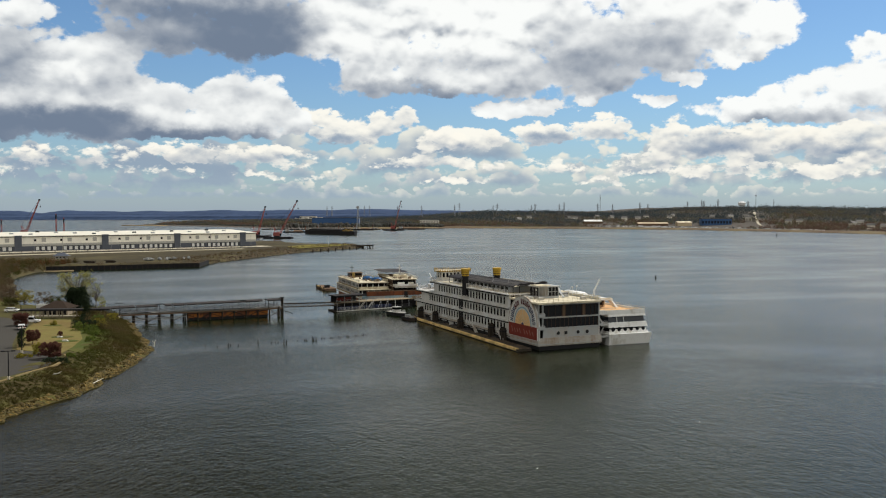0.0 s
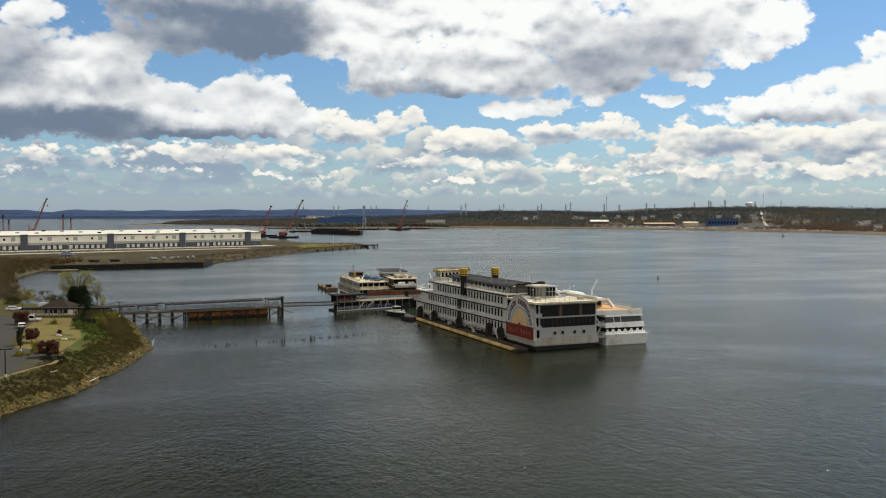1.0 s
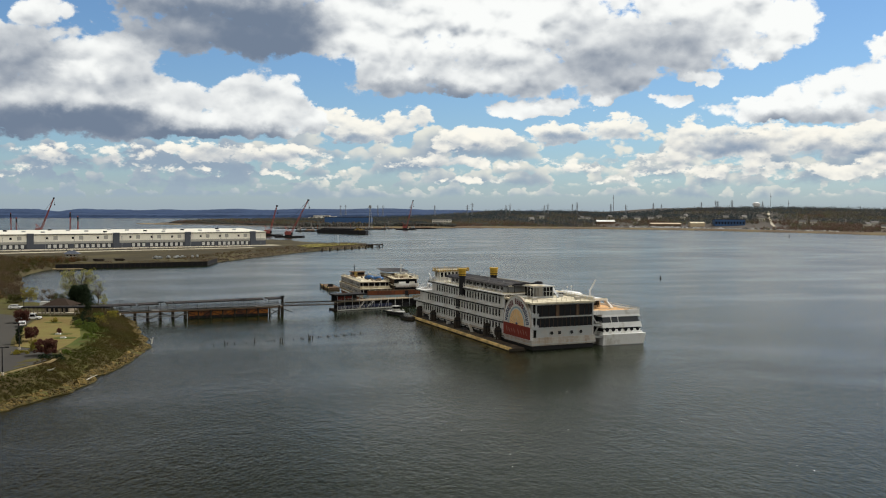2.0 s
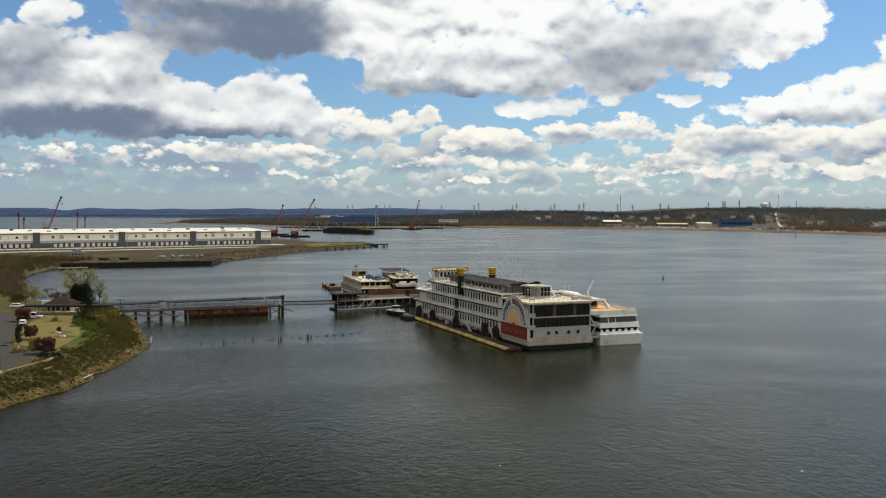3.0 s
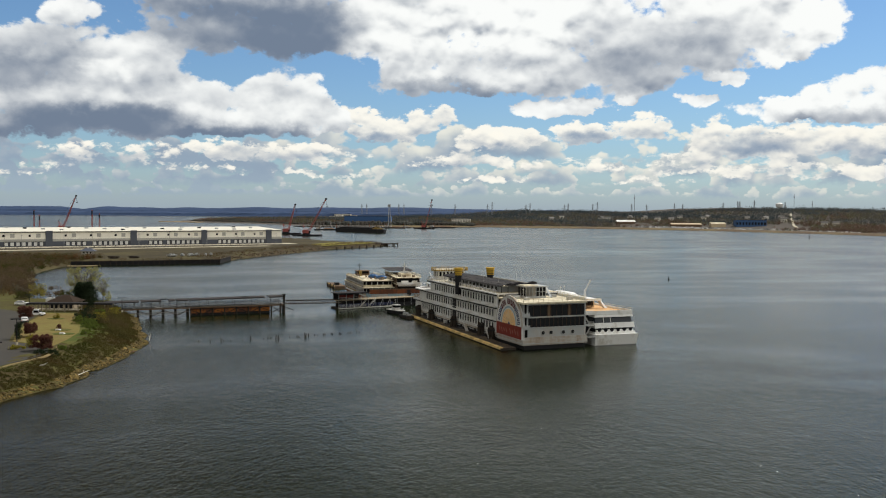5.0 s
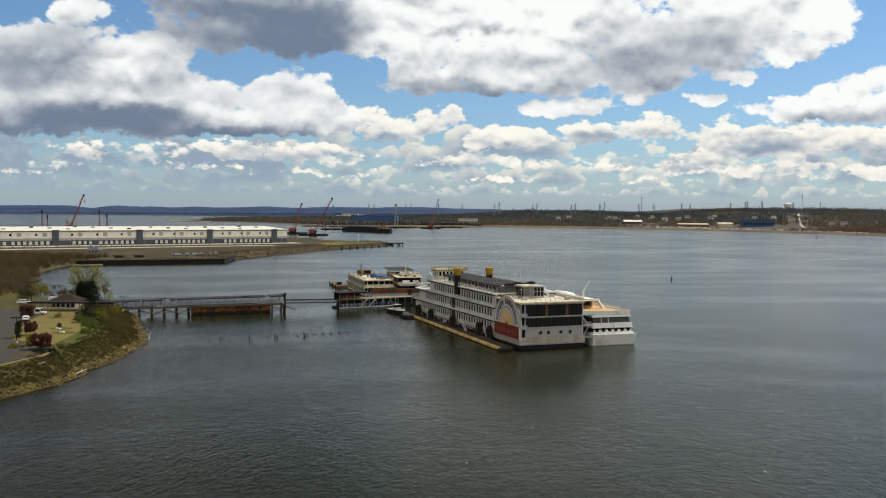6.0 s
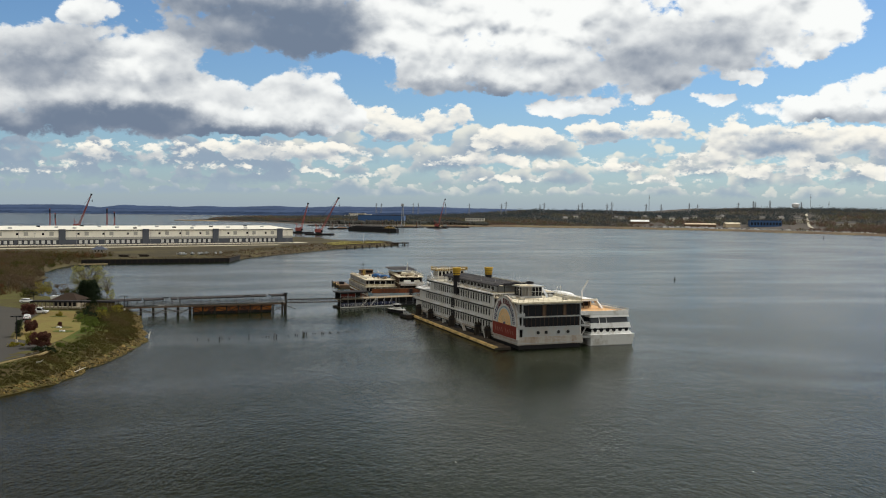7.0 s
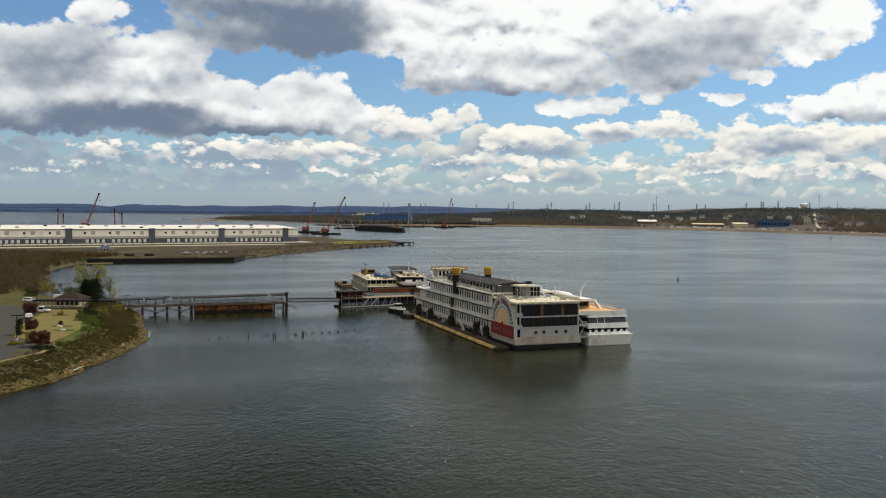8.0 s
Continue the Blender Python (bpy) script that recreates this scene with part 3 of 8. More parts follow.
def terrain(name, line, profile, box, step, mat, rough=0.15, seed=1):
    """A sheet of land over a box, cut off where it lies well under the water."""
    x0, x1, y0, y1 = box
    xs, ys = np.arange(x0, x1 + step, step), np.arange(y0, y1 + step, step)
    gx, gy = np.meshgrid(xs, ys)
    z, d = ground_z(gx, gy, line, profile)
    rng = np.random.default_rng(seed)
    z = z + np.where((d > 0.5) & (d < 14), rng.normal(0, rough, z.shape), 0)
    ny, nx = gx.shape
    idx = np.arange(nx * ny).reshape(ny, nx)
    keep = (np.maximum.reduce([d[:-1, :-1], d[1:, :-1], d[:-1, 1:], d[1:, 1:]]) > -3 * step)
    q = np.stack([idx[:-1, :-1], idx[:-1, 1:], idx[1:, 1:], idx[1:, :-1]], -1)[keep]
    used, inv = np.unique(q, return_inverse=True)
    verts = np.stack([gx.ravel(), gy.ravel(), z.ravel()], -1)[used]
    return raw(name, verts.tolist(), inv.reshape(-1, 4).tolist(), mat, True)


def tufts(rng, places, height, width, lean=0.35, blades=5):
    """Upright crossing blades at each place; arrays of vertices and faces."""
    n = len(places)
    p = np.repeat(np.asarray(places, float), blades, 0)
    k = len(p)
    ang = rng.uniform(0, 2 * np.pi, k)
    h = height * rng.uniform(0.45, 1.15, k)
    w = width * rng.uniform(0.5, 1.2, k)
    off = np.stack([np.cos(ang), np.sin(ang), np.zeros(k)], -1)
    p = p + off * (w * 0.7)[:, None] * rng.uniform(0, 1, k)[:, None]
    side = np.stack([-np.sin(ang), np.cos(ang), np.zeros(k)], -1) * (w / 2)[:, None]
    tip = p + off * (h * lean * rng.uniform(-0.3, 1, k))[:, None] + np.array([0, 0, 1.0]) * h[:, None]
    v = np.stack([p - side, p + side, tip + side * 0.35, tip - side * 0.35], 1).reshape(-1, 3)
    f = np.arange(4 * k).reshape(-1, 4)
    return v, f


def leaves(rng, centres, radii, per, size, flat=0.8):
    """Small leaf sprays filling clumps; centres and radii are arrays."""
    c = np.repeat(np.asarray(centres, float), per, 0)
    r = np.repeat(np.asarray(radii, float), per, 0)
    k = len(c)
    d = rng.normal(size=(k, 3))
    d /= np.linalg.norm(d, axis=1)[:, None]
    p = c + d * (r * rng.uniform(0.35, 1.0, k) ** 0.5)[:, None] * np.array([1, 1, flat])
    a = rng.normal(size=(k, 3))
    a /= np.linalg.norm(a, axis=1)[:, None]
    b = np.cross(a, rng.normal(size=(k, 3)))
    b /= np.linalg.norm(b, axis=1)[:, None]
    s = size * rng.uniform(0.5, 1.2, k)[:, None]
    v = np.stack([p - a * s, p - b * s * 0.5, p + a * s, p + b * s * 0.5], 1).reshape(-1, 3)
    return v, np.arange(4 * k).reshape(-1, 4)

# ---- water and land ----
water = part("water", M().add([(-9000, -3000, 0), (9000, -3000, 0), (9000, 9000, 0), (-9000, 9000, 0)], [(0, 1, 2, 3)]), WATER)
tagged(water, "dark rippled grey-brown river water", "water", kind="structure")

NEAR = [(-92, 148), (-90.2, 163), (-88.4, 170), (-86.8, 179), (-86.8, 189.5), (-87.6, 200.5), (-89.6, 217), (-91.5, 234), (-97.6, 248), (-105, 263), (-112, 277), (-116, 288), (-126, 303),
        (-145, 316), (-165, 327), (-185, 345), (-200, 368), (-215, 385), (-320, 400), (-320, 40), (-120, 60), (-103, 105), (-96, 132)]


def uneven(line, step, amount, seed):
    """A line of points cut up finely and pushed in and out, for a broken shoreline."""
    rng = np.random.default_rng(seed)
    out = []
    for (xa, ya), (xb, yb) in zip(line, line[1:]):
        L = math.hypot(xb - xa, yb - ya)
        n = max(1, int(L / step))
        for k in range(n):
            push = rng.normal(0, amount) if k else 0.0
            out.append((xa + (xb - xa) * k / n - (yb - ya) / L * push, ya + (yb - ya) * k / n + (xb - xa) / L * push))
    return out + [line[-1]]


NEAR_EDGE = uneven(NEAR[:13], 3.0, 0.75, 3)
NEAR = NEAR_EDGE + NEAR[13:]
BANK = [(-8, -1.5), (0, 0.05), (2.5, 0.9), (9, 3.3), (12, 3.5), (400, 3.5)]
ground = part("ground", terrain("ground", NEAR, BANK, (-320, -84, 60, 402), 1.6, SOIL, 0.14), SOIL)
tagged(ground, "grassy point of land with a brown rocky bank", "ground", kind="structure")

PORT = [(-190, 372), (-218, 400), (-225, 415), (-230, 440), (-245, 458), (-259, 500), (-267, 535), (-267, 550), (-232, 563), (-185, 590), (-190, 628), (-178, 705), (-155, 816),
        (-119, 900), (-114, 915), (-128, 930), (-170, 950), (-200, 990), (-215, 1030), (-330, 1080), (-480, 1040), (-760, 900), (-950, 600), (-800, 300), (-310, 345)]
PORTBANK = [(-12, -3), (0, 0.05), (2, 1.5), (6, 2.8), (12, 3.2), (900, 3.2)]
port_ground = part("port_ground", terrain("port_ground", PORT, PORTBANK, (-940, -108, 330, 1082), 3.0, SCRUBLAND, 0.2, 2), SCRUBLAND)
tagged(port_ground, "flat brown scrubby land of the port", "ground", kind="structure")


def strip(name, pts, width, z, mat, thick=0.12):
    """A paved strip along a line of points."""
    m = M()
    pts = [Vector((x, y, 0)) for x, y in pts]
    left, right = [], []
    for i, p in enumerate(pts):
        d = (pts[min(i + 1, len(pts) - 1)] - pts[max(i - 1, 0)]).normalized()
        s = Vector((-d.y, d.x, 0)) * (width / 2)
        left.append(p + s)
        right.append(p - s)
    rings = [[(l.x, l.y, z - thick), (r.x, r.y, z - thick), (r.x, r.y, z), (l.x, l.y, z)] for l, r in zip(left, right)]
    return m.loft(rings)


def slab_of(name, poly, z, mat, label, thick=0.15, category="ground"):
    ob = part(name, M().prism(poly, z - thick, z), mat)
    return tagged(ob, label, category, kind="structure")


slab_of("parking_lot", [(-300, 100), (-112, 100), (-104, 140), (-101, 170), (-100, 182), (-98.5, 190), (-100, 198), (-104, 206), (-117, 212), (-122, 222), (-131, 243), (-137, 262), (-150, 275), (-178, 292), (-300, 292)],
        3.54, ASPHALT, "worn grey asphalt parking lot", category="road")
slab_of("lawn", [(-103, 206), (-104.5, 216), (-108, 230), (-115, 245), (-125, 262), (-129, 271), (-141, 271), (-136, 262), (-130, 243), (-121, 222), (-116, 212)], 3.58, DRYGRASS, "dry tan lawn with worn grass")
kerb = part("kerb", strip("kerb", [(-103, 140), (-100, 165), (-98.6, 182), (-97.2, 191), (-98.6, 199), (-101.5, 205.5)], 0.7, 3.62, KERBTAN, 0.3), KERBTAN)
tagged(kerb, "pale concrete path edging the lot", "pavement", kind="structure")


slab_of("green_verge", [(-98.8, 207.5), (-104.8, 212.5), (-108.6, 228.5), (-116.0, 245.0), (-124.5, 260.5), (-119.5, 266.0), (-112.0, 254.0), (-104.5, 240.0), (-100.5, 224.0)], 3.56, GRASS, "fresh green grass along the top of the bank")


def bed(x, y, rx, ry):
    m = M()
    m.prism([(x + rx * math.cos(t), y + ry * math.sin(t)) for t in np.linspace(0, 2 * math.pi, 20)[:-1]], 3.5, 3.64)
    return tagged(part("flower_bed", m, GRASS), "oval patch of green grass in the dry lawn", "lawn", "beds in the lawn", "structure")


for bx, by, rx, ry in ((-128.1, 257.2, 2.6, 1.7), (-114.8, 233.6, 2.9, 1.8), (-110.4, 226.2, 2.9, 1.9)):
    bed(bx, by, rx, ry)

# far shore
FAR = [(-900, 2450), (-620, 2230), (-420, 1960), (-260, 1900), (-136, 1945), (-40, 2000), (200, 1930), (407, 1800), (554, 1600), (642, 1430), (760, 1310), (1100, 1150), (3200, 1000), (3200, 4650), (-700, 4650), (-800, 3500), (-1000, 2800)]


def far_height(x, y):
    z, d = ground_z(x, y, FAR, [(-60, -3), (0, 0.2), (70, 2.0), (170, 5.0), (330, 16), (600, 31), (1000, 36), (3000, 34)])
    rise = np.interp(x, [-400, -150, 60, 500, 700, 850, 1200], [0.15, 0.45, 0.9, 0.98, 1.25, 1.3, 1.1])
    wob = 1 + 0.10 * np.sin(np.asarray(x) / 95.0 + 1.0) + 0.07 * np.sin(np.asarray(x) / 41.0 + np.asarray(y) / 130.0)
    return np.where(z > 2.5, 2.5 + (z - 2.5) * rise * wob, z), d


def far_land():
    xs, ys = np.arange(-1080, 3200, 40.0), np.arange(980, 4650, 40.0)
    gx, gy = np.meshgrid(xs, ys)
    z, d = far_height(gx, gy)
    ny, nx = gx.shape
    idx = np.arange(nx * ny).reshape(ny, nx)
    keep = np.maximum.reduce([d[:-1, :-1], d[1:, :-1], d[:-1, 1:], d[1:, 1:]]) > -50
    q = np.stack([idx[:-1, :-1], idx[:-1, 1:], idx[1:, 1:], idx[1:, :-1]], -1)[keep]
    used, inv = np.unique(q, return_inverse=True)
    return raw("far_shore", np.stack([gx.ravel(), gy.ravel(), z.ravel()], -1)[used].tolist(), inv.reshape(-1, 4).tolist(), FARGROUND, True)


far_shore = tagged(part("far_shore", far_land(), FARGROUND), "brown far shore rising to low wooded hills", "ground", kind="structure")


def marsh_edge():
    pts = [Vector((x, y, 0)) for x, y in FAR[3:13]]
    m = M()
    rings = []
    for k, p in enumerate(pts):
        d = (pts[min(k + 1, len(pts) - 1)] - pts[max(k - 1, 0)]).normalized()
        n = Vector((-d.y, d.x, 0))
        a, b, c = p - n * 5, p + n * 8, p + n * 40
        rings.append([(a.x, a.y, -0.4), (a.x, a.y, 0.25), (b.x, b.y, 2.2), (c.x, c.y, 3.3), (c.x, c.y, -0.4)])
    return m.loft(rings)


tagged(part("marsh", marsh_edge(), MARSH), "tan salt marsh along the far water's edge", "marsh", kind="structure")


def hills(name, y0, depth, heights, mat, seed):
    """A long wooded ridge across the bay."""
    rng = np.random.default_rng(seed)
    xs = np.arange(-4300, 900, 22.0)
    hx, hz = zip(*heights)
    top = np.interp(xs, hx, hz) + np.convolve(rng.normal(0, 2.2, len(xs) + 4), np.ones(5) / 5, "valid")
    rows = []
    for k, (dy, fr) in enumerate(((0, 0.0), (10, 0.28), (depth * 0.3, 0.62), (depth * 0.6, 0.86), (depth, 1.0), (depth + 60, 0.0))):
        z = top * fr + (rng.normal(0, 1.2, len(xs)) if 0 < fr < 1 else 0) * 1.0 + (0.1 if fr == 0 else 0)
        rows.append(np.stack([xs, np.full(len(xs), y0 + dy), z], -1))
    v = np.concatenate(rows)
    n = len(xs)
    f = [(k * n + i, k * n + i + 1, (k + 1) * n + i + 1, (k + 1) * n + i) for k in range(len(rows) - 1) for i in range(n - 1)]
    return raw(name, v.tolist(), f, mat)


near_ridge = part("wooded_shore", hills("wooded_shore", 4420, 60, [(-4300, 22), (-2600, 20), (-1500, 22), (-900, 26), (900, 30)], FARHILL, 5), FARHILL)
tagged(near_ridge, "low dark wooded shore across the bay, haze blue put into its colour", "hills", kind="structure")
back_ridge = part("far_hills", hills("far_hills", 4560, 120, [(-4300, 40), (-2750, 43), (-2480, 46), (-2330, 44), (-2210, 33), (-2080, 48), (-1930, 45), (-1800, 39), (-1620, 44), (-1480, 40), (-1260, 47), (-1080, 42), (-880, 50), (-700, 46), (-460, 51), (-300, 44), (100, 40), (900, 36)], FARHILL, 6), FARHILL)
tagged(back_ridge, "long wooded hills on the horizon, haze blue put into their colour", "hills", kind="structure")


def ico():
    bm = bmesh.new()
    bmesh.ops.create_icosphere(bm, subdivisions=1, radius=1.0)
    v, f = np.array([p.co[:] for p in bm.verts]), np.array([[q.index for q in face.verts] for face in bm.faces])
    bm.free()
    return v, f


ICO_V, ICO_F = ico()


def clumps(name, places, sizes, mat, seed, jitter=0.28, tall=1.0, smooth=False):
    """Uneven tree crowns, each a small rough blob, joined into one mesh."""
    rng = np.random.default_rng(seed)
    p, s = np.asarray(places, float), np.asarray(sizes, float)
    v = ICO_V[None] * (1 + rng.uniform(-jitter, jitter, (len(p), len(ICO_V), 1))) * s[:, None, None] * np.array([1, 1, tall])
    v = v + p[:, None, :]
    f = ICO_F[None] + (np.arange(len(p)) * len(ICO_V))[:, None, None]
    return raw(name, v.reshape(-1, 3).tolist(), f.reshape(-1, 3).tolist(), mat, smooth)


CLEARINGS = [(295, 2090, 45, 60), (470, 1850, 120, 90), (385, 1960, 120, 50), (560, 1880, 50, 80), (-300, 2040, 130, 60), (602, 1925, 8, 60), (634, 2040, 9, 60), (668, 2150, 10, 60), (700, 2260, 10, 55)]


def far_woods():
    """Soft crowns of twig sprays on the far slopes: dark evergreens on the ridge, bare and budding trees below."""
    rng = np.random.default_rng(8)
    x = rng.uniform(-900, 1500, 200000)
    y = rng.uniform(1150, 3300, 200000)
    z, d = far_height(x, y)
    keep = (d > 42) & (d < 820) & (rng.uniform(0, 1, len(x)) < np.interp(d, [42, 90, 200, 350, 600, 820], [0.12, 0.4, 0.55, 0.45, 0.5, 0.35])) & (np.abs(x / y) < 0.62)
    for cx, cy, rx, ry in CLEARINGS:
        keep &= ~((np.abs(x - cx) < rx) & (np.abs(y - cy) < ry))
    x, y, z, d = x[keep], y[keep], z[keep], d[keep]
    tone = np.sin(x / 61.0 + 2.0 * np.sin(y / 90.0)) + np.sin(x / 23.0 + y / 47.0) + rng.normal(0, 0.7, len(x)) + np.interp(d, [60, 300, 500], [-1.3, 0.1, 1.4]) - np.interp(x / y, [0.30, 0.40], [0.0, 1.2])
    kinds = ((0.9, 9.0, "evergreen_woods", "dark blue-green evergreen woods on the far ridge, paled by painted haze", FAREVER), (-0.5, 0.9, "bare_woods", "bare grey-brown spring woods on the far shore", FARWOOD),
             (-1.5, -0.5, "budding_woods", "olive budding woods on the far shore", FAROLIVE), (-9.0, -1.5, "russet_woods", "russet bare woods along the far shore", FARRUSSET))
    for lo, hi, name, label, mat in kinds:
        k = (tone >= lo) & (tone < hi)
        n = int(k.sum())
        s = np.where(rng.uniform(0, 1, n) < 0.15, rng.uniform(3.6, 5.6, n), rng.uniform(1.8, 3.8, n))
        v, f = leaves(rng, np.stack([x[k], y[k], z[k] + s * 0.95], -1), s * np.interp(d[k], [100, 500], [0.9, 1.3]), 12, 1.55, 1.2)
        tagged(part(name, raw(name, v.tolist(), f.tolist(), mat), mat), label, "woods", kind="stuff")


far_woods()

# ---- riverboat ----
MULLION = material("dark_rusted_mullion", (0.05, 0.034, 0.026), 0.8, var=0.3, grain=2.0, coarse=0.4)
OLDGOLD = material("faded_dull_gold_trim", (0.34, 0.23, 0.06), 0.7, var=0.3, grain=1.5, coarse=0.5, second=(0.10, 0.07, 0.03), amount=0.4)
SHIP = pose(8.1, 234.6, 0, 0, 0, 25.3)


def rail_run(m, pts, height=1.05, step=1.6, r=0.035, bars=3):
    """Posts and bars of a railing along points."""
    for p, q in zip(pts, pts[1:]):
        p, q = Vector(p), Vector(q)
        n = max(1, round((q - p).length / step))
        for k in range(n + 1):
            c = p.lerp(q, k / n)
            m.beam(c, c + Vector((0, 0, height)), r * 2)
        for b in range(bars):
            h = Vector((0, 0, height * (b + 1) / bars))
            m.beam(p + h, q + h, r * 1.6)
    return m


def wall_with_openings(m, x0, x1, along0, along1, z0, z1, sill, head, centres, width, axis=1):
    """A wall of real thickness along y (axis 1) or x (axis 0) with a row of openings."""
    def put(a0, a1, c0, c1):
        if a1 - a0 < 0.01 or c1 - c0 < 0.01:
            return
        if axis == 1:
            m.box(x0, x1, a0, a1, c0, c1)
        else:
            m.box(a0, a1, x0, x1, c0, c1)
    put(along0, along1, z0, sill)
    put(along0, along1, head, z1)
    edge = along0
    for c in sorted(centres):
        put(edge, c - width / 2, sill, head)
        edge = c + width / 2
    put(edge, along1, sill, head)
    return m


def arched_window_meshes(w, h):
    """A frame with a round head that fills a rectangular opening, and its pane; built in the y-z plane, facing -x."""
    n = 8
    arc = [(-w / 2 * math.cos(math.pi * i / n) * -1, h - w / 2 + w / 2 * math.sin(math.pi * i / n)) for i in range(n + 1)]
    inner = [(w / 2 * 0.92, 0.04)] + [(p * 0.92, (h - w / 2) + (q - (h - w / 2)) * 0.92) for p, q in arc] + [(-w / 2 * 0.92, 0.04)]
    outer = [(w / 2, 0), (w / 2, h - w / 2)] + [(w / 2, h)] * 3 + [(0, h)] + [(-w / 2, h)] * 3 + [(-w / 2, h - w / 2), (-w / 2, 0)]
    m = M()
    k = len(inner)
    m.add([(-0.06, y, z) for y, z in outer] + [(-0.06, y, z) for y, z in inner] + [(0.08, y, z) for y, z in inner],
          [(i, (i + 1) % k, k + (i + 1) % k, k + i) for i in range(k)] + [(k + i, k + (i + 1) % k, 2 * k + (i + 1) % k, 2 * k + i) for i in range(k)])
    m.beam((-0.05, -w / 2 - 0.08, -0.02), (-0.05, w / 2 + 0.08, -0.02), 0.2, 0.08)
    p = M().slab([(y * 1.02, z) for y, z in inner], 0, 0.05, 0.09)
    return m.mesh("window_frame"), p.mesh("pane")


def riverboat():
    boat = thing("riverboat", "large white three-deck casino riverboat with black-trimmed decks", "riverboat", SHIP)
    outline = [(0, 0), (19.2, 0), (19.2, 72), (16.5, 82), (12.5, 89.5), (9.4, 92), (6.3, 89.5), (2.6, 83), (0, 76)]
    inset = [(9.6 + (x - 9.6) * 0.95, 45 + (y - 45) * 0.992) for x, y in outline]
    # shade under the guards is put into the hull's black
    part("hull", M().prism(inset, -0.6, 2.0), BLACK, boat, "hull coloured black for the dark void under the guards")
    part("stern_skirt", M().prism([(0, 0), (19.2, 0), (19.2, 15.5), (0, 15.5)], 1.15, 1.946), RUSTW, boat, "rust-streaked white skirt below the stern deck")
    part("guard_deck", M().prism(outline, 1.95, 2.55), RUSTW, boat, "rust-streaked white guard deck")
    for x in np.arange(0.5, 19, 2.0):
        part("guard_brace", M().beam((x, 0.1, 1.15), (x + 0.2, 1.4, 0.2), 0.14), BLACK, boat)
    part("rubbing_strake", M().box(-0.14, -0.004, 0, 71, 1.5, 1.72).box(-0.1, 19.3, -0.14, -0.004, 1.5, 1.68), GREYP, boat)

    frame_me, pane_me = arched_window_meshes(1.2, 2.1)
    frame_me.materials.append(WHITE)
    pane_me.materials.append(GLASS)

    def window(y, z, parent):
        w = part("window", frame_me, WHITE, parent)
        w.location = (0.05, y, z)
        p = part("pane", pane_me, GLASS, w)
        return w

    # three decks of side walls with arched windows
    decks = ((2.55, 6.0, 3.3, 17.6, 76.0, 82.0), (6.0, 9.6, 6.85, 17.6, 71.5, 78.0), (9.6, 13.2, 10.4, 17.6, 63.5, 67.5))
    for k, (z0, z1, sill, ya, yb, bow) in enumerate(decks):
        centres = list(np.arange(ya + 1.2, yb, 1.93))
        doors = [c for c in centres if 45.5 < c < 49.2] if k < 2 else []
        m = M()
        wall_with_openings(m, 0.0, 0.28, 15.6, bow, z0, z1, sill, sill + 2.1, centres, 1.2)
        m.box(0.28, 18.9, bow - 0.28, bow, z0, z1)
        for y in np.arange(17.83, bow - 1, 3.86):
            m.box(-0.06, 0.0, y - 0.09, y + 0.09, z0 + 0.2, z1 - 0.7)
        m.box(18.62, 18.9, 0.5, bow - 0.29, z0, z1)
        wall = part("side_wall", m, WHITE, boat, "white panelled wall with a row of arched windows")
        for c in centres:
            window(c, sill, wall)
        # added black sheet stands in for the unlit inside behind the windows
        part("dark_inside_sheet", M().box(1.6, 1.75, 16, bow - 0.4, z0 + 0.02, z1 - 0.02), BLACK, boat)
        if doors:
            part("double_door", M().box(-0.07, 0.26, 45.6, 46.9, z0 + 0.3, z0 + 3.0).box(-0.07, 0.26, 47.1, 48.4, z0 + 0.3, z0 + 3.0), BLACK, boat, "dark double doors amid the windows")
    # deck edges with dark trim
    for z, bow in ((6.0, 89.0), (9.6, 87.0), (13.2, 75.5)):
        edge = [(-0.55, 15.8), (19.3, 15.8), (19.3, bow - 9), (14.5, bow - 0.6), (9.6, bow + 0.9), (4.6, bow - 0.6), (-0.55, bow - 6)]
        part("deck_edge", M().prism(edge, z - 0.14, z + 0.16), WHITE, boat, "white projecting deck edge")
        trim = [(x - 0.08 if x < 9 else x + 0.08, y + (0.08 if y > 20 else -0.02)) for x, y in edge]
        part("deck_trim", M().prism(trim, z - 0.46, z - 0.145), BLACK, boat, "black trim line below the deck edge")
        r = M()
        if z < 13:
            rail_run(r, [(-0.4, bow - 6.2, z + 0.16), (4.6, bow - 0.9, z + 0.16), (9.6, bow + 0.6, z + 0.16), (14.4, bow - 0.9, z + 0.16), (19.1, bow - 9, z + 0.16)], 1.05, 1.3)
        else:
            rail_run(r, [(-0.4, 16.2, z + 0.16), (-0.4, bow - 6.2, z + 0.16), (4.6, bow - 0.9, z + 0.16), (9.6, bow + 0.6, z + 0.16), (14.4, bow - 0.9, z + 0.16), (19.1, bow - 9, z + 0.16)], 1.1, 1.5, 0.045)
        part("railing", r, WHITE, boat, "white deck railing")
    part("roof_deck", M().prism([(0.1, 16), (18.9, 16), (18.9, 66), (14.4, 74.5), (4.8, 74.5), (0.1, 69)], 13.365, 13.42), CREAM, boat, "worn cream roof deck")
    # texas house set back on the roof deck
    m = M()
    wall_with_openings(m, 2.4, 2.6, 20, 58, 13.42, 15.0, 13.75, 14.8, list(np.arange(22, 57, 2.6)), 1.9)
    m.box(2.6, 16.4, 57.8, 58, 13.42, 15.0).box(16.2, 16.4, 20, 57.8, 13.42, 15.0).box(2.6, 16.4, 20, 20.2, 13.42, 15.0)
